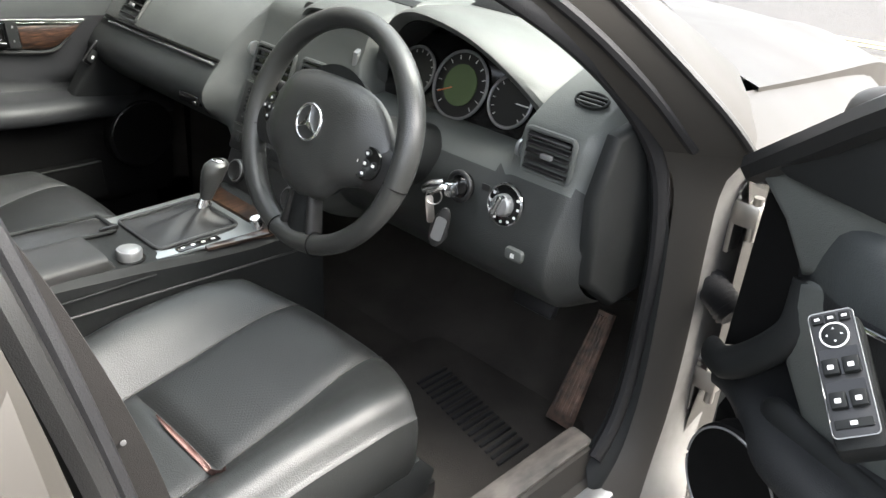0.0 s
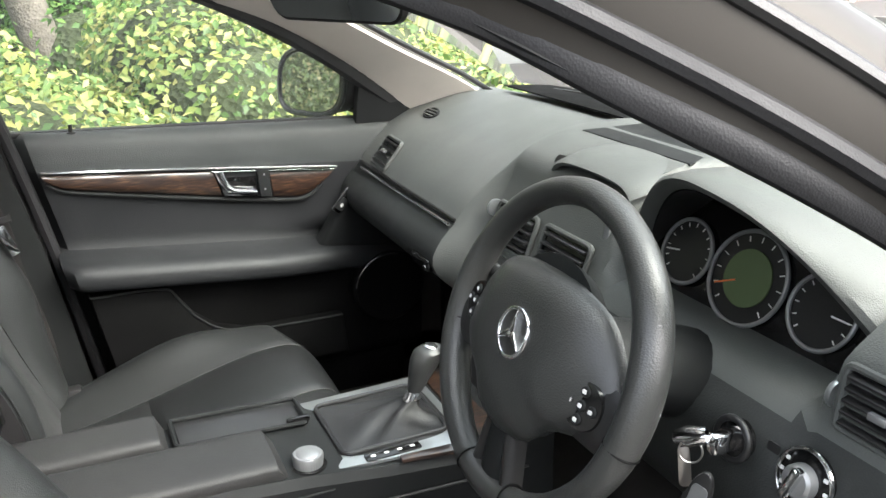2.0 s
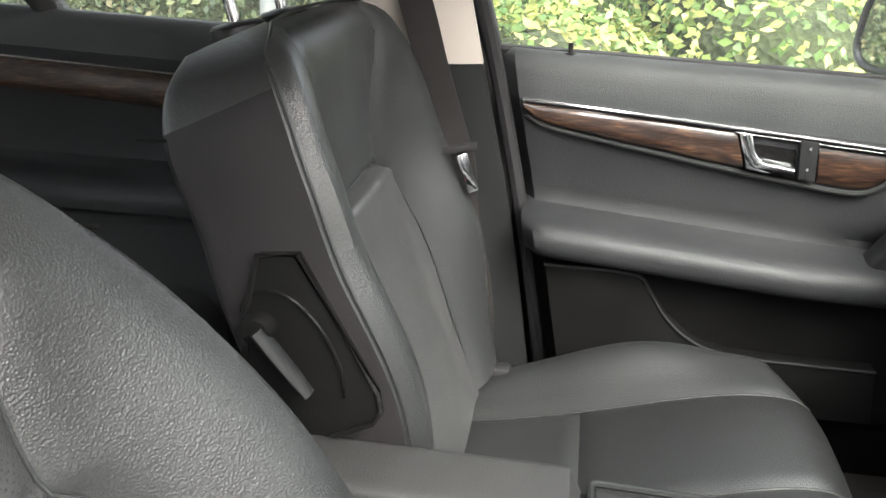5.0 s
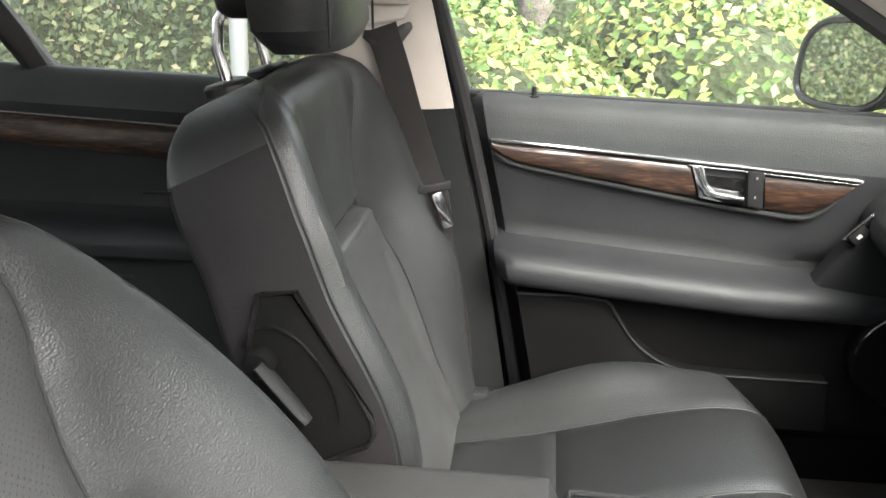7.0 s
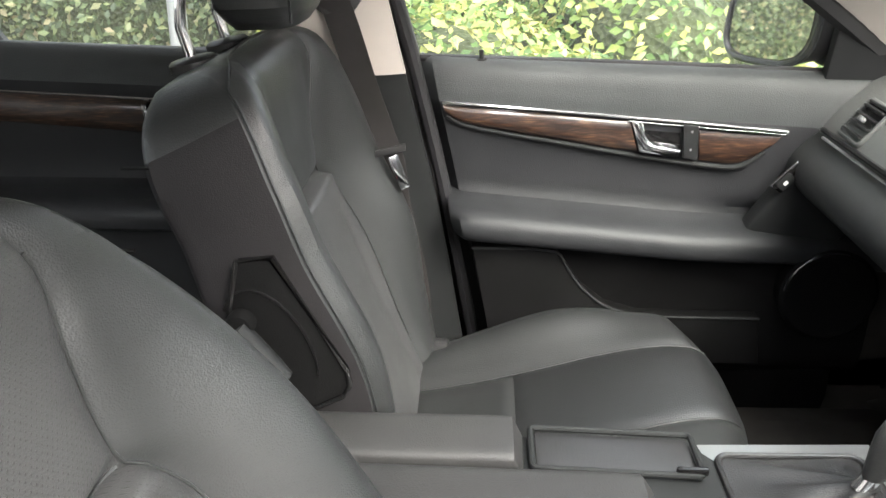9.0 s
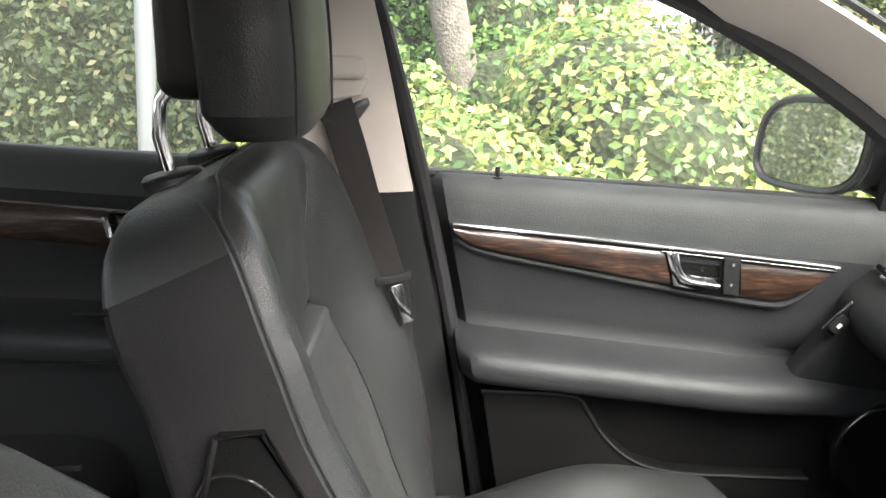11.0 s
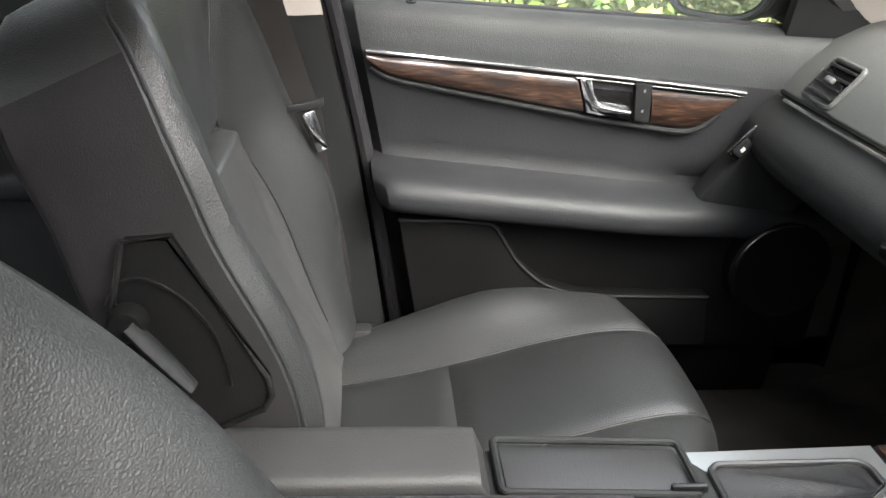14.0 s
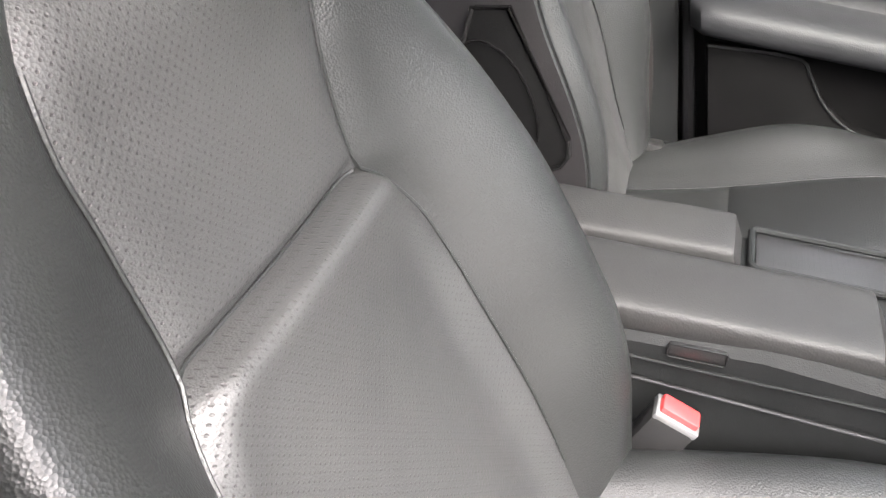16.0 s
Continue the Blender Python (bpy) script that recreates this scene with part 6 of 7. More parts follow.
for x in (-0.128, 0.575, -0.637):
    mesh_object("vent_wheel", *disc(frame_of((x, 0.25, 0.874), (1, 0, 0)), [(0, -0.003), (0.014, -0.003), (0.015, 0), (0.014, 0.003), (0, 0.003)], 24), PLATE, dash, "ribbed silver vent wheel")
for x, y, z in ((0.644, 0.318, 0.952), (-0.60, 0.345, 0.947)):
    m = frame_of((x, y, z), (0, -0.52, 0.86))
    mesh_object("defrost_rim", *tube([m @ Vector((0.028 * math.cos(a), 0.015 * math.sin(a), 0.002)) for a in np.linspace(0, 6.28, 28)[:-1]], 0.0025, 6, True), TRIM, dash)
    mesh_object("defrost_well", *slab([(0.027 * math.cos(a), 0.014 * math.sin(a)) for a in np.linspace(0, 6.28, 24)[:-1]], m, 0.001, 0), GLOSSY, dash)
    for k in range(3):
        mesh_object("slat", *box(m @ Vector((0, -0.008 + 0.008 * k, 0.003)), (0.046, 0.003, 0.004), 0.001, m.to_3x3().to_4x4()), DASH, dash)
# speaker panel and light sensor at the foot of the windscreen
mesh_object("speaker_panel", *slab([(-0.13, -0.07), (0.14, -0.07), (0.10, 0.07), (-0.09, 0.07)], frame_of((0.03, 0.47, 0.997), (0, -0.06, 1), (0, 1, 0)), 0.004, 0.002), TRIM, dash, "perforated speaker panel")
mesh_object("sensor_strip", *box((0.02, 0.505, 1.008), (0.10, 0.022, 0.014), 0.006), SATIN, dash)
mesh_object("demister_grille", *slab([(-0.62, 0), (0.62, 0), (0.56, 0.10), (0.0, 0.16), (-0.56, 0.10)], frame_of((0, 0.535, 0.990), (0, 0.0, 1), (0, 1, 0)), 0.003, 0.001), DARK, dash)

# instrument hood and dials
hood = []
HC = 0.378
for k, (y, lift, w) in enumerate([(0.262, -0.012, 0.180), (0.250, -0.004, 0.188), (0.246, 0.002, 0.194), (0.252, 0.006, 0.199), (0.29, 0.008, 0.204), (0.36, 0.002, 0.206), (0.44, -0.016, 0.206), (0.52, -0.036, 0.206)]):
    row = []
    for u in np.linspace(-1, 1, 33):
        arch = (1 - abs(u) ** 2.4)
        base = 0.915 if y < 0.3 else 0.915 + 0.06 * step(0.3, 0.52, y)
        tilt = -0.022 * u
        row.append((HC + w * u, y + 0.055 * abs(u) ** 2 * step(0.40, 0.25, y), base + (0.112 if y < 0.3 else 0.112 - 0.06 * step(0.3, 0.52, y)) * arch + lift + tilt * arch))
    hood.append(row)
mesh_object("instrument_hood", *sheet(hood), DASH, dash, "arched hood over the instruments")
inner = [[(p[0] * 1.0, p[1] + 0.002, p[2] - 0.002) for p in hood[0]], [(HC + (p[0] - HC) * 0.93, 0.352, 0.865 + (p[2] - 0.865) * 0.92) for p in hood[0]]]
mesh_object("hood_lining", *sheet(inner), SATIN, dash)
for s in (-1, 1):
    mesh_object("hood_cheek", *sheet([[(HC + s * w, y, 0.845), (HC + s * w, y, 0.885), (HC + s * w, y2, 0.93 - 0.02 * s)] for w, y, y2 in ((0.182, 0.318, 0.32), (0.19, 0.30, 0.302), (0.20, 0.31, 0.312))]), DASH, dash)
CM = frame_of((HC - 0.006, 0.330, 0.898), (0, -0.93, 0.36))
mesh_object("dial_panel", *slab([(-0.185, -0.062), (0.185, -0.062), (0.178, 0.02), (0.12, 0.075), (0.0, 0.092), (-0.12, 0.075), (-0.178, 0.02)], CM, 0.004, 0.001), GLOSSY, dash)
for cx, r in ((-0.108, 0.043), (0.0, 0.058), (0.112, 0.043)):
    d = CM @ Matrix.Translation((cx, 0.008, 0.004))
    mesh_object("dial_ring", *hoop(d @ Matrix.Translation((0, 0, 0.006)), r, 0.0028, 48, 8), SILVER, dash, "bright dial ring")
    face = mesh_object("dial_face", *disc(d, [(0, 0), (r, 0), (r, 0.003), (0, 0.003)], 36), SATIN, dash)
    for k in range(13):
        a = radians(225 - 270 * k / 12)
        p0, p1 = r * 0.78, r * 0.90
        mesh_object("dial_mark", *tube([d @ Vector((p0 * math.cos(a), p0 * math.sin(a), 0.004)), d @ Vector((p1 * math.cos(a), p1 * math.sin(a), 0.004))], 0.0009, 4), WHITE, face)
    a = radians(205 if cx == 0 else 0 if cx > 0 else 190)
    mesh_object("needle", *tube([d @ Vector((r * 0.3 * math.cos(a), r * 0.3 * math.sin(a), 0.006)), d @ Vector((r * 0.85 * math.cos(a), r * 0.85 * math.sin(a), 0.006))], 0.0012, 5), ORANGE if cx == 0 else WHITE, face)
mesh_object("display", *disc(CM @ Matrix.Translation((0, 0.008, 0.008)), [(0, 0), (0.036, 0), (0.036, 0.002), (0, 0.002)], 36), GREEN_LCD, dash, "dim green round display")

# lower driver's side: ignition, light switch, brake release, bolster
KEY = frame_of((0.513, 0.196, 0.804), (0.0, -1, 0.15))
mesh_object("ignition_ring", *hoop(KEY @ Matrix.Translation((0, 0, 0.012)), 0.022, 0.004, 36, 10), SATIN, dash)
mesh_object("ignition_lock", *disc(KEY, [(0, 0), (0.021, 0), (0.021, 0.012), (0.012, 0.014), (0, 0.012)], 28), GLOSSY, dash)
LS = frame_of((0.588, 0.214, 0.793), (0.0, -1, 0.22))
mesh_object("switch_ring", *hoop(LS @ Matrix.Translation((0, 0, 0.008)), 0.032, 0.0022, 44, 8), CHROME, dash)
rotary = mesh_object("light_switch", *disc(LS, [(0, 0), (0.031, 0), (0.031, 0.007), (0.024, 0.009), (0, 0.009)], 36), GLOSSY, dash, "rotary headlight switch")
mesh_object("switch_knob", *disc(LS @ Matrix.Translation((0, 0, 0.009)), [(0, 0), (0.018, 0), (0.017, 0.010), (0.014, 0.013), (0, 0.013)], 28), SILVER, dash)
mesh_object("knob_grip", *box(LS @ Vector((0, 0, 0.026)), (0.009, 0.034, 0.014), 0.003, LS.to_3x3().to_4x4() @ Matrix.Rotation(-0.3, 4, "Z")), CHROME, dash)
for k in range(9):
    a = radians(30 * k - 210)
    mesh_object("switch_mark", *slab(rounded(0.005, 0.004, 0.001), LS @ Matrix.Translation((0.0265 * math.cos(a), 0.0265 * math.sin(a), 0.0086)), 0.0006, 0), WHITE, rotary)
mesh_object("height_mark", *slab(rounded(0.016, 0.010, 0.002), frame_of((0.551, 0.203, 0.812), (0.0, -1, 0.2)), 0.001, 0), SATIN, dash)
mesh_object("brake_release", *slab(rounded(0.034, 0.020, 0.006), frame_of((0.629, 0.194, 0.731), (0.0, -1, 0.0)), 0.008, 0.003), DASH, dash)
mesh_object("brake_mark", *slab(rounded(0.007, 0.007, 0.001), frame_of((0.629, 0.185, 0.731), (0.0, -1, 0.0)), 0.001, 0), WHITE, dash)
mesh_object("end_cover", *slab([(0.27, 0.93), (0.40, 0.95), (0.46, 0.80), (0.44, 0.64), (0.33, 0.63), (0.245, 0.70), (0.235, 0.84)], Matrix(((0, 0, 1, 0.708), (1, 0, 0, 0), (0, 1, 0, 0), (0, 0, 0, 1))), 0.022, 0.012, 3), TRIM, dash, "black dashboard end cover")
mesh_object("column_shroud", *loft([[(0.37 + r * 1.1 * math.cos(a), y, z + r * math.sin(a)) for a in np.linspace(0, 2 * math.pi, 24)[:-1]] for y, z, r in ((0.045, 0.873, 0.040), (0.10, 0.855, 0.048), (0.20, 0.815, 0.058), (0.30, 0.78, 0.060))]), TRIM, dash)
for s, dz in ((-1, 0.02), (1, -0.01)):
    mesh_object("column_stalk", *tube([(0.37 + s * 0.03, 0.085, 0.875 + dz), (0.37 + s * 0.10, 0.075, 0.885 + dz), (0.37 + s * 0.155, 0.065, 0.89 + dz)], [0.007, 0.008, 0.010], 10), SATIN, dash)

# screen under its lid, centre stack
scr_m = frame_of((0.060, 0.320, 0.928), (0.10, -0.9, 0.30))
mesh_object("screen_surround", *slab(rounded(0.21, 0.10, 0.012), scr_m, 0.010, 0.004), SATIN, dash)
mesh_object("screen", *slab(rounded(0.165, 0.072, 0.004), scr_m @ Matrix.Translation((0, 0.002, 0.010)), 0.002, 0), GLOSSY, dash, "switched-off glossy screen")
lid = [[(0.07 + w * u, y, z + 0.006 * (1 - u * u) - 0.016 * abs(u) ** 8) for u in np.linspace(-1, 1, 25)] for y, z, w in ((0.302, 0.966, 0.098), (0.298, 0.971, 0.102), (0.306, 0.976, 0.106), (0.35, 0.986, 0.112), (0.40, 0.990, 0.116), (0.44, 0.986, 0.116))]
mesh_object("screen_lid", *sheet(lid), DASH, dash)
for s in (1,):
    mesh_object("screen_cheek", *slab([(0.278, 0.922), (0.33, 0.952), (0.36, 0.89), (0.270, 0.872)], Matrix(((0, 0, 1, 0.07 + s * 0.082 - 0.006), (1, 0, 0, 0), (0, 1, 0, 0), (0, 0, 0, 1))), 0.012, 0.004), DASH if s < 0 else SILVER, dash)
CS = frame_of((0.015, 0.205, 0.752), (0.0, -0.93, 0.36))
mesh_object("radio_panel", *slab(rounded(0.265, 0.085, 0.006), CS @ Matrix.Translation((0, 0.022, 0)), 0.008, 0.002), SATIN, dash, "satin black radio panel")
mesh_object("lower_panel", *slab(rounded(0.265, 0.050, 0.006), CS @ Matrix.Translation((0, -0.050, 0)), 0.008, 0.002), SATIN, dash)
for yy in (0.067, -0.0225):
    mesh_object("silver_line", *box(CS @ Vector((0, yy, 0.008)), (0.262, 0.0022, 0.003), 0.0005, CS.to_3x3().to_4x4()), CHROME, dash)
for a in range(2):
    for b in range(4):
        for s in (-1, 1):
            mesh_object("radio_key", *disc(CS @ Matrix.Translation((s * (0.085 + 0.020 * a + 0.004), 0.052 - 0.018 * b - 0.004 * a, 0.008)), [(0, 0), (0.0075, 0), (0.0065, 0.003), (0, 0.0035)], 16), TRIM, dash)
            mesh_object("key_mark", *slab(rounded(0.006, 0.002, 0.0005), CS @ Matrix.Translation((s * (0.085 + 0.020 * a + 0.004), 0.052 - 0.018 * b - 0.004 * a, 0.0116)), 0.0004, 0), STITCH, dash)
mesh_object("disc_slot", *box(CS @ Vector((0, 0.045, 0.0085)), (0.12, 0.005, 0.003), 0.0005, CS.to_3x3().to_4x4()), GLOSSY, dash)
for s in (-0.045, 0.045):
    mesh_object("radio_knob", *disc(CS @ Matrix.Translation((s, 0.006, 0.008)), [(0, 0), (0.017, 0), (0.0165, 0.014), (0.013, 0.017), (0.012, 0.015), (0, 0.015)], 32), SILVER, dash, "ribbed silver knob")
mesh_object("hazard_switch", *slab(rounded(0.02, 0.02, 0.002), CS @ Matrix.Translation((-0.108, -0.047, 0.008)), 0.004, 0.001), TRIM, dash)
for k in range(4):
    mesh_object("panel_switch", *slab(rounded(0.036, 0.020, 0.002), CS @ Matrix.Translation((-0.062 + 0.042 * k, -0.050, 0.008)), 0.003, 0.001), TRIM, dash)
for s in (-0.075, 0.105):
    mesh_object("climate_dial", *disc(frame_of((s, 0.166, 0.645), (0, -0.93, 0.36)), [(0, 0), (0.024, 0), (0.024, 0.008), (0.019, 0.013), (0.015, 0.011), (0, 0.011)], 32), SATIN, dash)
    mesh_object("dial_ring", *hoop(frame_of((s, 0.157, 0.6485), (0, -0.93, 0.36)), 0.0215, 0.0016, 40, 6), SILVER, dash)
mesh_object("climate_panel", *slab(rounded(0.27, 0.085, 0.01), frame_of((0.015, 0.174, 0.648), (0, -0.93, 0.36)), 0.008, 0.003), SATIN, dash)

# keys in the ignition
keys = thing("car_key", (0.513, 0.17, 0.74), "car key with a steel key ring hanging from the ignition", "key")
mesh_object("key_blade", *box((0.513, 0.172, 0.807), (0.016, 0.036, 0.024), 0.005), CHROME, keys)
mesh_object("key_grip", *tube([(0.505, 0.158, 0.812), (0.490, 0.146, 0.806), (0.478, 0.142, 0.800)], [0.010, 0.012, 0.008], 10), CHROME, keys)
mesh_object("key_ring", *hoop(frame_of((0.500, 0.142, 0.795), (0.6, -0.6, 0.2)), 0.012, 0.0012, 24, 6), STEEL, keys)
fob = frame_of((0.520, 0.140, 0.752), (0.35, -0.9, 0.1), (0.25, 0, 1))
mesh_object("fob", *slab([(0.016 * math.cos(a), 0.034 * math.sin(a)) if math.sin(a) < 0 else (0.013 * math.cos(a), 0.034 * math.sin(a)) for a in np.linspace(0, 6.28, 28)[:-1]], fob, 0.006, 0.002), SATIN, keys)
mesh_object("fob_plate", *slab(rounded(0.018, 0.040, 0.006), fob @ Matrix.Translation((0, -0.002, 0.006)), 0.001, 0), SILVER, keys)
mesh_object("small_key", *slab(rounded(0.013, 0.045, 0.005), frame_of((0.490, 0.145, 0.770), (0.8, -0.5, 0.1), (-0.2, 0, 1)), 0.002, 0.0005), STEEL, keys)

# ---------------------------------------------------------------- steering wheel
wheel = thing("steering_wheel", (0.37, 0.02, 0.70), "black leather steering wheel with four spokes and silver emblem", "steering wheel")
WM = frame_of((0.371, 0.036, 0.884), (0.0, -0.935, 0.355))
n = 96
rim = [WM @ Vector((0.170 * math.cos(2 * math.pi * k / n), 0.170 * math.sin(2 * math.pi * k / n), 0.0)) for k in range(n)]
rr = [0.0165 + 0.0025 * max(0, math.cos(2 * (2 * math.pi * k / n) - 0.6)) for k in range(n)]
rings = []
for k in range(n):
    a = 2 * math.pi * k / n
    rad = Vector((math.cos(a), math.sin(a), 0))
    rings.append([WM @ (rad * (0.170 + rr[k] * 0.95 * math.cos(b)) + Vector((0, 0, rr[k] * 1.1 * math.sin(b)))) for b in np.linspace(0, 2 * math.pi, 17)[:-1]])
mesh_object("rim", *loft(rings + [rings[0]], False), RIMHIDE, wheel, "leather-bound rim")
for a in (-0.20, math.pi + 0.20, -1.30, -1.84):
    mesh_object("rim_seam", *hoop(WM @ Matrix.Rotation(a, 4, "Z") @ Matrix.Translation((0.170, 0, 0)) @ Matrix.Rotation(math.pi / 2, 4, "X"), 0.0183, 0.0011, 24, 6), DARK, wheel)
half = [(0.0, 0.084), (0.05, 0.082), (0.092, 0.070), (0.122, 0.042), (0.142, 0.010), (0.145, -0.028), (0.118, -0.050), (0.072, -0.066), (0.044, -0.094), (0.0, -0.104)]
edge_line = smooth_line(half, 25)
edge_line = edge_line + [(-x, y) for x, y in edge_line[-2:0:-1]]
pad = []
for k in range(11):
    t = k / 10
    s = math.cos(t * math.pi / 2) ** 0.5 if k < 10 else 0.02
    pad.append([WM @ Vector((x * s, y * s, 0.006 + 0.032 * math.sin(t * math.pi / 2) - 0.014 * step(0.06, 0.13, abs(x * s)))) for x, y in edge_line])
mesh_object("airbag_cover", *loft(pad), RIMHIDE, wheel, "domed airbag cover")
mesh_object("hub_back", *disc(WM @ Matrix.Translation((0, 0, -0.05)), [(0, 0), (0.06, 0), (0.09, 0.03), (0.10, 0.055), (0, 0.055)], 36), TRIM, wheel)


def spoke(a0, w0, w1, mat, nm):
    rows = []
    for t in np.linspace(0, 1, 12):
        r, w = 0.06 + 0.108 * t, w0 + (w1 - w0) * t
        z = 0.012 - 0.014 * t
        d, s = Vector((math.cos(a0), math.sin(a0), 0)), Vector((-math.sin(a0), math.cos(a0), 0))
        rows.append([WM @ (d * r + s * (w * u) + Vector((0, 0, z + 0.010 * (1 - abs(u) ** 3)))) for u in np.linspace(-1, 1, 9)] + [WM @ (d * r + s * (w * u) + Vector((0, 0, z - 0.014))) for u in (0.8, -0.8)])
    mesh_object(nm, *loft(rows), mat, wheel)


spoke(-0.16, 0.042, 0.030, SATIN, "spoke")
spoke(math.pi + 0.16, 0.042, 0.030, SATIN, "spoke")
spoke(-math.pi / 2 - 0.20, 0.010, 0.009, SATIN, "spoke")
spoke(-math.pi / 2 + 0.20, 0.010, 0.009, SATIN, "spoke")
spoke(-math.pi / 2, 0.026, 0.026, TRIM, "spoke_infill")
for s in (-1, 1):
    m = WM @ Matrix.Translation((s * 0.116, -0.006 - 0.010 * s, 0.014)) @ Matrix.Rotation(s * 0.16, 4, "Y")
    pad_ob = mesh_object("button_pad", *disc(m, [(0, 0), (0.025, 0), (0.024, 0.004), (0, 0.005)], 32), GLOSSY, wheel)
    for k in range(5):
        a = k * math.pi / 2
        r = 0.0 if k == 4 else 0.0145
        mesh_object("wheel_button", *disc(m @ Matrix.Translation((r * math.cos(a), r * math.sin(a), 0.005)), [(0, 0), (0.006, 0), (0.005, 0.002), (0, 0.0022)], 14), TRIM, pad_ob)
        mesh_object("button_mark", *slab(rounded(0.005, 0.004, 0.001), m @ Matrix.Translation((r * math.cos(a), r * math.sin(a), 0.0074)), 0.0005, 0), WHITE, pad_ob)
    for dx in (0.033,):
        mesh_object("button_mark", *slab(rounded(0.006, 0.006, 0.001), m @ Matrix.Translation((-s * dx, -0.006, 0.005)), 0.001, 0), STITCH, wheel)
EM = WM @ Matrix.Translation((0, 0.008, 0.038))
mesh_object("emblem_ring", *hoop(EM, 0.0265, 0.0026, 48, 10), CHROME, wheel)
mesh_object("emblem", *join(*[slab([(0.0, 0.0255), (0.0048, 0.003), (0, 0.0), (-0.0048, 0.003)], EM @ Matrix.Rotation(a, 4, "Z"), 0.004, 0.001) for a in (0, 2.094, 4.189)]), CHROME, wheel, "plain three-armed silver emblem")
mesh_object("lettering_bar", *slab(rounded(0.018, 0.0035, 0.001), WM @ Matrix.Translation((0, -0.034, 0.036)), 0.0008, 0), TRIM, wheel)

# ---------------------------------------------------------------- centre console
con = thing("centre_console", (0.01, -0.2, 0.27), "black centre console with gear lever, controller knob and armrests", "centre console")
prof = []
for y, w0, w1, z in ((-0.62, -0.085, 0.100, 0.60), (-0.45, -0.095, 0.108, 0.615), (-0.30, -0.098, 0.112, 0.622), (-0.16, -0.100, 0.118, 0.612), (-0.05, -0.105, 0.126, 0.602), (0.06, -0.110, 0.136, 0.598), (0.13, -0.120, 0.146, 0.606), (0.20, -0.13, 0.155, 0.625)):
    prof.append([(w0 - 0.01, y, 0.28), (w0, y, z - 0.06), (w0, y, z - 0.012), (w0 + 0.010, y, z), (w0 + 0.04, y, z + 0.002), (w1 - 0.04, y, z + 0.002), (w1 - 0.010, y, z), (w1, y, z - 0.012), (w1 - 0.002, y, z - 0.06), (w1 + 0.01, y, 0.28)])
mesh_object("console_body", *loft(prof), TRIM, con)
for y0, y1, za, zb, xa, xb in ((-0.60, -0.13, 0.588, 0.590, 0.104, 0.121), (-0.60, 0.16, 0.568, 0.560, 0.103, 0.150)):
    mesh_object("console_line", *tube([(xa + 0.001, y0, za), ((xa + xb) / 2 + 0.002, (y0 + y1) / 2, (za + zb) / 2), (xb, y1, zb)], 0.0022, 6), TRIM if zb > 0.57 else SATIN, con)
mesh_object("ashtray_lid", *box((0.110, -0.36, 0.606), (0.006, 0.055, 0.016), 0.003), SATIN, con, "small satin black flap")
mesh_object("lid_rim", *tube([(0.1135, -0.36 + x, 0.606 + y) for x, y in rounded(0.055, 0.016, 0.003)], 0.0012, 6, True), TRIM, con)


def pad_of(x0, x1, y0, y1, z0, z1, tipdrop, nm, lab):
    """A padded armrest with rounded edges."""
    rows = []
    for t in np.linspace(0, 1, 24):
        y = y0 + (y1 - y0) * t
        end = min(1.0, (1 - t) / 0.06, t / 0.05 + 0.2)
        e2 = math.sqrt(max(0.0, 1 - (1 - end) ** 2))
        top = z0 + (z1 - z0) * (0.25 + 0.75 * e2) - tipdrop * t
        ring = []
        for q in range(28):
            a = 2 * math.pi * q / 28
            ca, sa = math.cos(a), math.sin(a)
            ring.append(((x0 + x1) / 2 + (x1 - x0) / 2 * (0.93 + 0.07 * e2) * math.copysign(abs(ca) ** 0.45, ca), y, (top + z0 - tipdrop * t * 0.6) / 2 + (top - z0 + tipdrop * t * 0.6) / 2 * math.copysign(abs(sa) ** 0.5, sa)))
        rows.append(ring)
    mesh_object(nm, *loft(rows), PADDING, con, lab)


pad_of(-0.008, 0.104, -0.62, -0.182, 0.608, 0.652, 0.012, "armrest", "long padded leather armrest half")
pad_of(-0.098, -0.012, -0.62, -0.325, 0.612, 0.655, 0.004, "armrest", "short padded leather armrest half")
mesh_object("armrest_hinge", *box((0.0, -0.635, 0.62), (0.19, 0.03, 0.06), 0.008), SATIN, con)
mesh_object("catch", *box((0.072, -0.235, 0.612), (0.05, 0.09, 0.012), 0.004), GLOSSY, con)
mesh_object("roller_cover", *slab(rounded(0.068, 0.18, 0.006), frame_of((-0.058, -0.222, 0.618), (0, 0.05, 1), (0, 1, 0)), 0.003, 0.001), SATIN, con)
for k in range(28):
    mesh_object("roller_slat", *tube([(-0.088, -0.305 + 0.006 * k, 0.6235 - 0.0003 * k), (-0.028, -0.305 + 0.006 * k, 0.6235 - 0.0003 * k)], 0.0018, 5), TRIM, con)
mesh_object("tray_rim", *tube([(-0.058 + x, -0.222 + y, 0.624 - 0.05 * y * 0.9) for x, y in rounded(0.078, 0.19, 0.008)], 0.004, 8, True), TRIM, con)
mesh_object("roller_pull", *box((-0.022, -0.140, 0.625), (0.007, 0.036, 0.010), 0.003), GLOSSY, con)
CK = frame_of((0.080, -0.155, 0.610), (0, 0.03, 1), (0, 1, 0))
mesh_object("controller_base", *disc(CK, [(0, 0), (0.026, 0), (0.026, 0.004), (0, 0.005)], 32), GLOSSY, con)
knurl = []
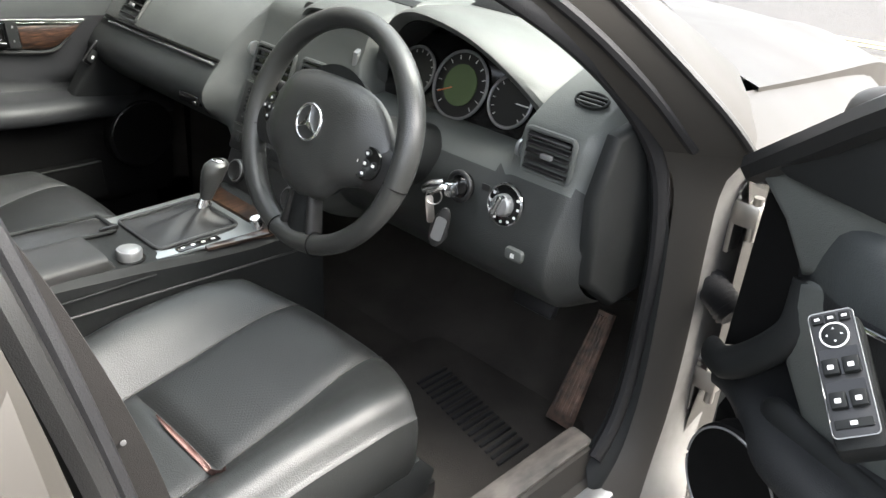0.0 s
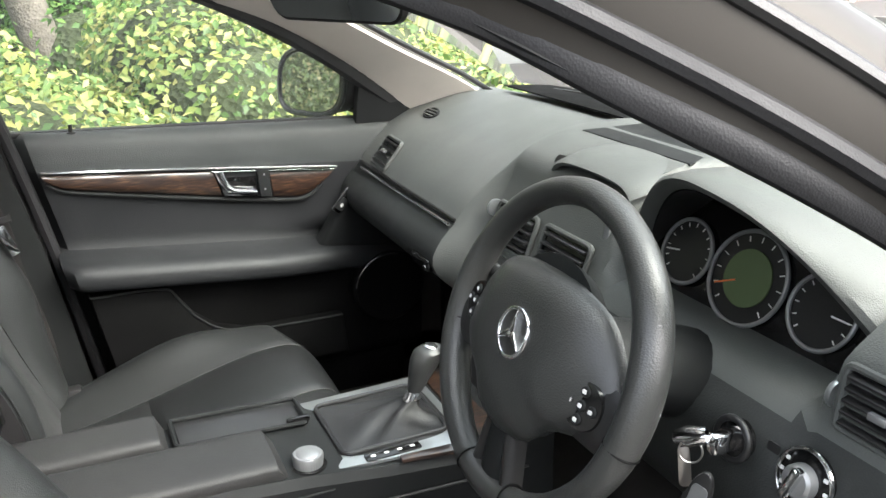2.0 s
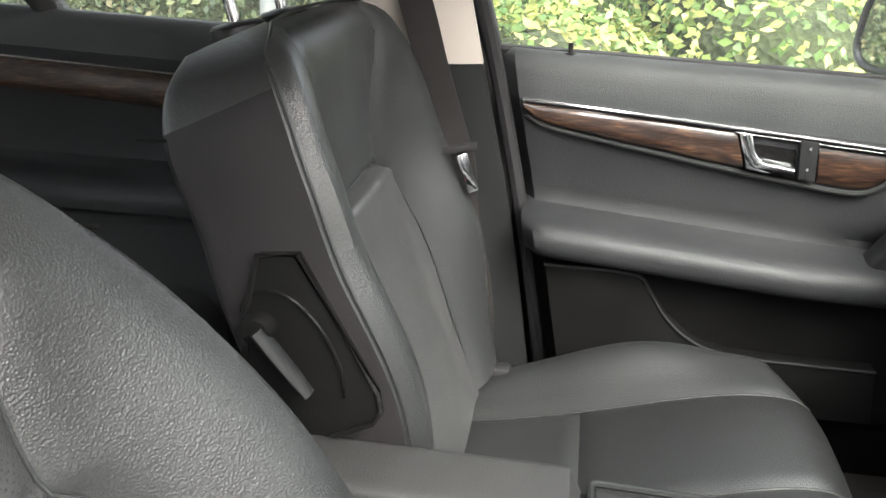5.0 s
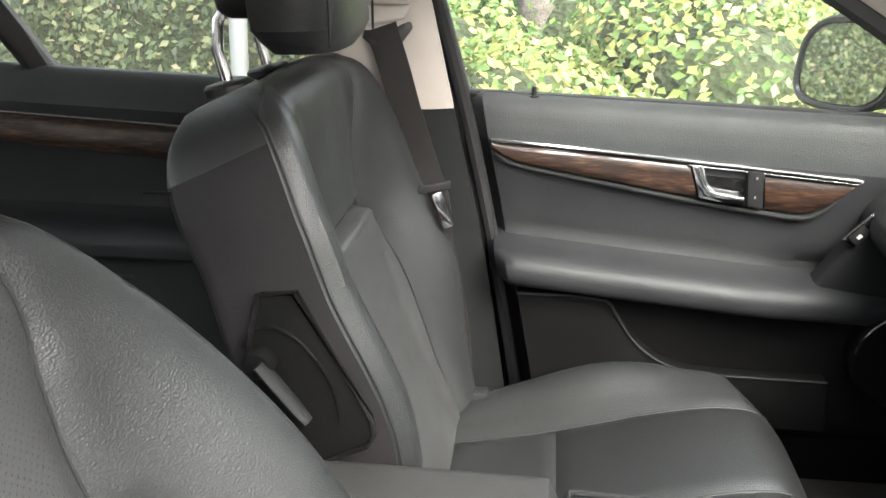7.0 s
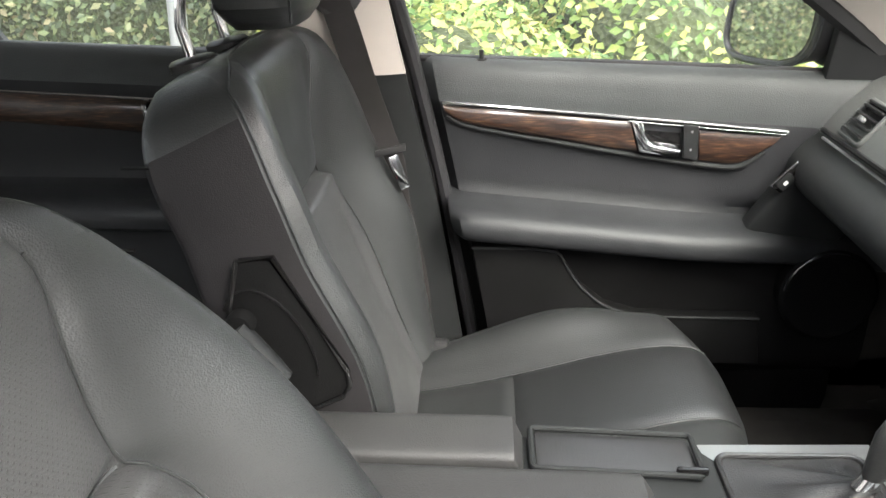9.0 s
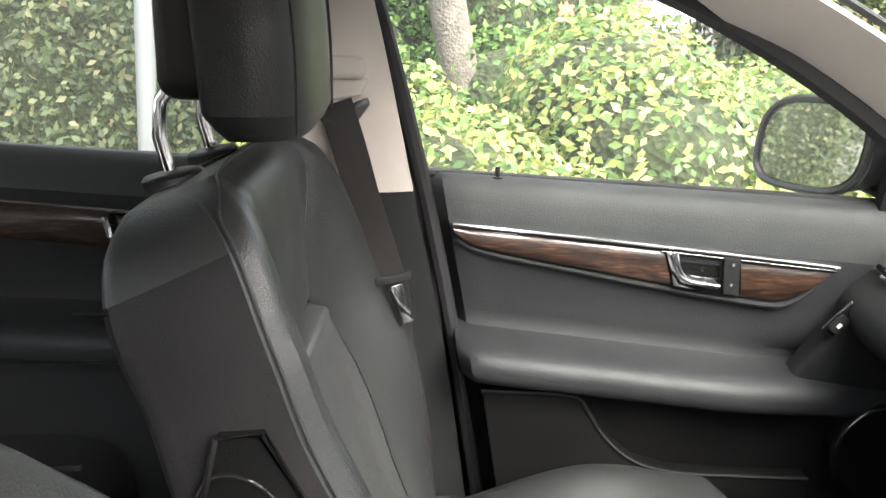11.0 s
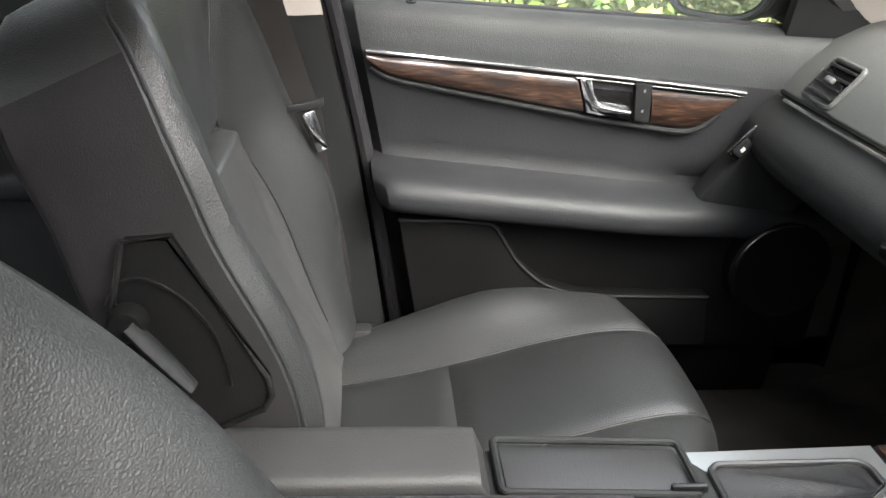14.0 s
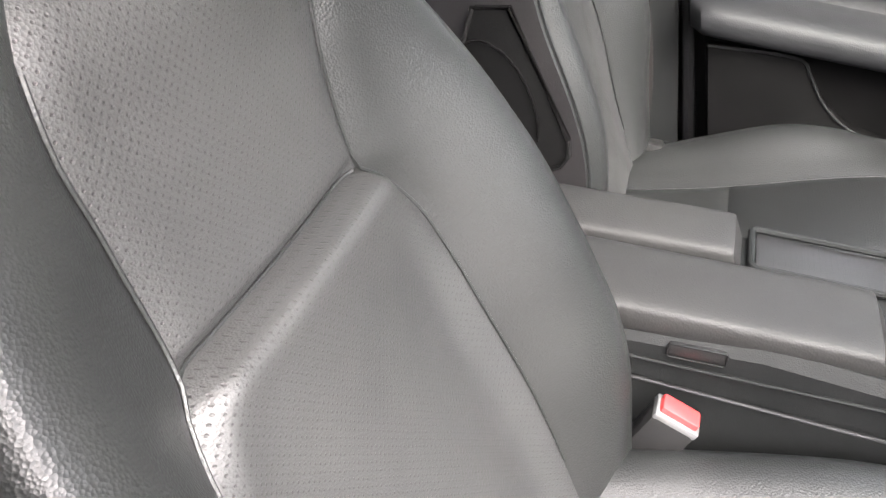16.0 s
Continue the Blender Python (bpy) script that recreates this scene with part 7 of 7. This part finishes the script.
for h, r in ((0.004, 0.0205), (0.018, 0.0215), (0.021, 0.0195)):
    knurl.append([CK @ Vector(((r + 0.0006 * (k % 2)) * math.cos(2 * math.pi * k / 72), (r + 0.0006 * (k % 2)) * math.sin(2 * math.pi * k / 72), h)) for k in range(72)])
mesh_object("controller_knob", *loft(knurl), SILVER, con, "knurled silver controller knob")
mesh_object("controller_cap", *disc(CK @ Matrix.Translation((0, 0, 0.021)), [(0, 0), (0.017, 0), (0.014, 0.002), (0, 0.001)], 32), SILVER, con)
mesh_object("shift_plate", *slab([(-0.095, -0.118), (0.104, -0.118), (0.116, 0.02), (0.118, 0.085), (-0.100, 0.085)], frame_of((0.0, 0.0, 0.604), (0, 0.0, 1), (0, 1, 0)), 0.005, 0.002), PLATE, con, "silver shift plate")
mesh_object("gaiter_rim", *tube([(0.004 + x, -0.02 + y, 0.611) for x, y in rounded(0.15, 0.165, 0.015)], 0.004, 8, True), SATIN, con)
rows = []
for k in range(12):
    t = k / 11
    w, d = 0.072 * (1 - t) ** 1.5 + 0.012, 0.08 * (1 - t) ** 1.6 + 0.012
    rows.append([(0.004 + 0.012 * t + w * math.copysign(abs(math.cos(a)) ** (0.4 + 0.6 * t), math.cos(a)), -0.02 + 0.052 * t + d * math.copysign(abs(math.sin(a)) ** (0.4 + 0.6 * t), math.sin(a)) , 0.609 + 0.030 * t ** 1.3 + 0.006 * math.sin(5 * a + 6 * t) * t * (1 - t) * 3) for a in np.linspace(0, 2 * math.pi, 41)[:-1]])
mesh_object("gaiter", *loft(rows), GAITER, con, "creased leather gear gaiter")
mesh_object("lever_collar", *tube([(0.015, 0.026, 0.634), (0.017, 0.034, 0.656)], [0.012, 0.010], 16), CHROME, con)
mesh_object("gear_knob", *loft([[(0.018 + 0.004 * t + w * math.cos(a), 0.034 + 0.026 * t + d * math.sin(a), 0.652 + 0.072 * t) for a in np.linspace(0, 2 * math.pi, 25)[:-1]] for t, w, d in ((0, 0.011, 0.012), (0.2, 0.014, 0.016), (0.45, 0.018, 0.021), (0.7, 0.021, 0.025), (0.88, 0.020, 0.024), (0.97, 0.014, 0.017), (1.0, 0.004, 0.005))]), RIMHIDE, con, "black leather gear knob")
mesh_object("gear_cap", *disc(frame_of((0.022, 0.061, 0.7225), (0, 0.2, 1), (0, 1, 0)), [(0, 0), (0.012, 0), (0.010, 0.002), (0, 0.003)], 24), CHROME, con)
mesh_object("gate_display", *slab(rounded(0.018, 0.085, 0.004), frame_of((0.098, -0.035, 0.609), (0, 0, 1), (0, 1, 0)), 0.002, 0.0005), GLOSSY, con)
for k in range(4):
    mesh_object("gate_mark", *slab(rounded(0.005, 0.007, 0.001), frame_of((0.098, -0.065 + 0.02 * k, 0.6112), (0, 0, 1), (0, 1, 0)), 0.0005, 0), WHITE, con)
mesh_object("wood_trim", *slab([(0.108, -0.03), (0.122, -0.03), (0.137, 0.08), (0.146, 0.15), (-0.10, 0.15), (-0.10, 0.092), (0.116, 0.092)], Matrix.Translation((0, 0, 0.603)), 0.006, 0.002), WOOD, con, "polished dark burr walnut")
mesh_object("lighter_knob", *disc(frame_of((0.108, 0.085, 0.612), (0, -0.3, 1), (0, 1, 0)), [(0, 0), (0.011, 0), (0.011, 0.018), (0.009, 0.021), (0, 0.021)], 20), CHROME, con)

# ---------------------------------------------------------------- belts, buckles, mirror, pedals, mats
belt = thing("seat_belt", (-0.62, -0.6, 0.45), "black seat belt hanging on the beige centre pillar", "seat belt")
web = smooth_line([(-0.618, -0.613, 1.075), (-0.612, -0.592, 1.01), (-0.610, -0.574, 0.944), (-0.610, -0.543, 0.845), (-0.610, -0.522, 0.79), (-0.613, -0.500, 0.70), (-0.612, -0.478, 0.58), (-0.605, -0.470, 0.47)], 40)
rows = []
for i, p in enumerate(web):
    t = i / 39
    d = Vector((-0.10, 0.9, 0.30)).lerp(Vector((0.3, 0.9, 0.1)), t).normalized() * (0.024 if t < 0.4 else 0.024 - 0.018 * step(0.4, 0.6, t))
    rows.append([Vector(p) - d, Vector(p) + d, Vector(p) + d + Vector((-0.002, 0, 0)), Vector(p) - d + Vector((-0.002, 0, 0))])
mesh_object("webbing", *loft(rows), BELT, belt)
mesh_object("belt_guide", *slab([(-0.038, -0.010), (-0.022, -0.024), (0.020, -0.022), (0.040, 0.004), (0.040, 0.022), (0.012, 0.004), (-0.036, 0.002)], frame_of((-0.634, -0.606, 1.066), (1, 0.12, 0.22)), 0.014, 0.004), SATIN, belt, "black belt pocket")
mesh_object("slider_cap", *slab(rounded(0.072, 0.030, 0.012), frame_of((-0.622, -0.606, 1.122), (1, 0.12, 0.25)), 0.018, 0.008, 3), BEIGE, belt, "beige height adjuster")
mesh_object("slider_lip", *slab([(-0.040, -0.016), (0.028, -0.004), (0.040, 0.018), (-0.040, 0.018)], frame_of((-0.626, -0.606, 1.089), (1, 0.12, 0.25)), 0.014, 0.006, 3), BEIGE, belt)
groove = [(-0.635, -0.570, 1.045), (-0.632, -0.572, 1.10), (-0.618, -0.580, 1.16), (-0.603, -0.590, 1.21), (-0.598, -0.600, 1.222), (-0.598, -0.640, 1.222)]
mesh_object("panel_groove", *tube(smooth_line(groove, 30), 0.0016, 6), GREY, belt)
mesh_object("tongue_plate", *slab([(-0.026, 0.0), (0.026, 0.008), (0.026, 0.020), (0.008, 0.016), (-0.026, 0.012)], frame_of((-0.600, -0.530, 0.818), (0.95, 0.3, 0)), 0.004, 0.001), SATIN, belt)
mesh_object("tongue", *slab(rounded(0.018, 0.062, 0.004), frame_of((-0.594, -0.516, 0.792), (0.95, 0.3, 0), (0, -0.35, 1)), 0.003, 0.001), CHROME, belt, "bright steel belt tongue")
mesh_object("anchor_plate", *slab([(-0.030, -0.012), (0.022, -0.016), (0.030, 0.002), (0.0, 0.016), (-0.030, 0.014)], frame_of((-0.578, -0.490, 0.452), (1, 0.1, 0.3)), 0.006, 0.002), SILVER, belt, "bright belt anchor plate")
mesh_object("anchor_cover", *box((-0.585, -0.465, 0.462), (0.03, 0.06, 0.03), 0.008), SATIN, belt)
db = thing("seat_belt", (0.68, -0.55, 0.4), "black seat belt stretched down the driver's side pillar", "seat belt")
web = smooth_line([(0.640, -0.64, 1.15), (0.690, -0.565, 1.04), (0.705, -0.50, 0.87), (0.708, -0.455, 0.70), (0.70, -0.43, 0.52), (0.69, -0.44, 0.40)], 40)
mesh_object("webbing", *loft([[Vector(p) + Vector((x, y, 0)) for x, y in ((-0.006, -0.024), (0.006, 0.024), (0.009, 0.023), (-0.003, -0.025))] for p in web]), BELT, db)
mesh_object("belt_stop", *disc(frame_of((0.714, -0.470, 0.79), (1, -0.2, 0)), [(0, 0), (0.003, 0), (0.003, 0.001), (0, 0.0015)], 14), STITCH, db)
for cx, sg in ((0.384, -1), (-0.374, 1)):
    b = thing("belt_buckle", (cx + sg * 0.22, -0.40, 0.40), "seat belt buckle with a red button beside the seat", "buckle", "belt buckles")
    c = Vector((cx + sg * 0.232, -0.385, 0.523))
    t = Matrix.Rotation(radians(-24), 4, "X")
    mesh_object("buckle_body", *box(c, (0.030, 0.048, 0.085), 0.007, t), SATIN, b)
    mesh_object("red_button", *box(c + Vector((0, 0.018, 0.041)), (0.022, 0.040, 0.012), 0.003, t), RED, b, "red release button")
    mesh_object("buckle_rim", *box(c + Vector((0, 0.016, 0.036)), (0.029, 0.047, 0.010), 0.003, t), SILVER, b)
    mesh_object("stalk", *tube([c + Vector((0, -0.015, -0.03)), c + Vector((0, -0.05, -0.16))], 0.010, 8), SATIN, b)

rear_mirror = thing("interior_mirror", (-0.03, 0.0, 1.19), "black interior rear-view mirror", "mirror")
MM = frame_of((-0.026, -0.05, 1.230), (0.46, -0.88, -0.28))
rows = []
for t, s in ((0.0, 0.96), (0.006, 1.0), (0.018, 0.97), (0.030, 0.80), (0.036, 0.5)):
    rows.append([MM @ Vector((x * s, y * s, -t)) for x, y in rounded(0.25, 0.072, 0.03, 6)])
mesh_object("mirror_case", *loft(rows), SATIN, rear_mirror)
mesh_object("mirror_face", *slab(rounded(0.236, 0.060, 0.026, 6), MM, 0.002, 0), MIRROR, rear_mirror)
mesh_object("stem", *tube([MM @ Vector((0, 0, -0.03)), Vector((-0.01, 0.02, 1.27)), Vector((0.0, -0.02, 1.34))], 0.013, 10), SATIN, rear_mirror)
mesh_object("sensor_cover", *box((0.0, 0.02, 1.315), (0.09, 0.10, 0.06), 0.02), SATIN, rear_mirror)

pedals = thing("pedals", (0.56, 0.42, 0.27), "worn black accelerator and brake pedals", "pedals")
pm = Matrix(((1, 0, 0, 0.628), (0, 0.42, -0.90, 0.445), (0, 0.90, 0.42, 0.405), (0, 0, 0, 1)))
mesh_object("accelerator", *slab([(-0.030, -0.115), (0.026, -0.115), (0.022, 0.12), (-0.010, 0.12)], pm, 0.014, 0.004), RUSTY, pedals, "worn brown-dusted accelerator pedal")
for k in range(5):
    mesh_object("pedal_rib", *tube([pm @ Vector((-0.022 + 0.010 * k, -0.09, 0.015)), pm @ Vector((-0.006 + 0.006 * k, 0.11, 0.015))], 0.0022, 6), RUSTY, pedals)
mesh_object("brake_pedal", *box((0.50, 0.45, 0.50), (0.10, 0.02, 0.055), 0.008, Matrix.Rotation(radians(-25), 4, "X")), RUBBER, pedals)
mesh_object("brake_arm", *tube([(0.50, 0.46, 0.50), (0.50, 0.53, 0.64)], 0.012, 8), SATIN, pedals)
mat = thing("floor_mat", (0.45, 0.2, 0.268), "worn dark floor mat with a ribbed heel pad", "floor mat")
mesh_object("mat_base", *slab(rounded(0.44, 0.62, 0.05), Matrix.Translation((0.44, 0.16, 0.268)), 0.010, 0.004), CARPET, mat)
for k in range(16):
    x = 0.34 + 0.018 * k
    mesh_object("heel_rib", *box((x, 0.34 - 0.004 * k, 0.281), (0.008, 0.085, 0.007), 0.002), RUBBER, mat)
mat2 = thing("floor_mat", (-0.42, 0.2, 0.268), "dark passenger floor mat", "floor mat")
mesh_object("mat_base", *slab(rounded(0.44, 0.62, 0.05), Matrix.Translation((-0.42, 0.16, 0.268)), 0.010, 0.004), CARPET, mat2)
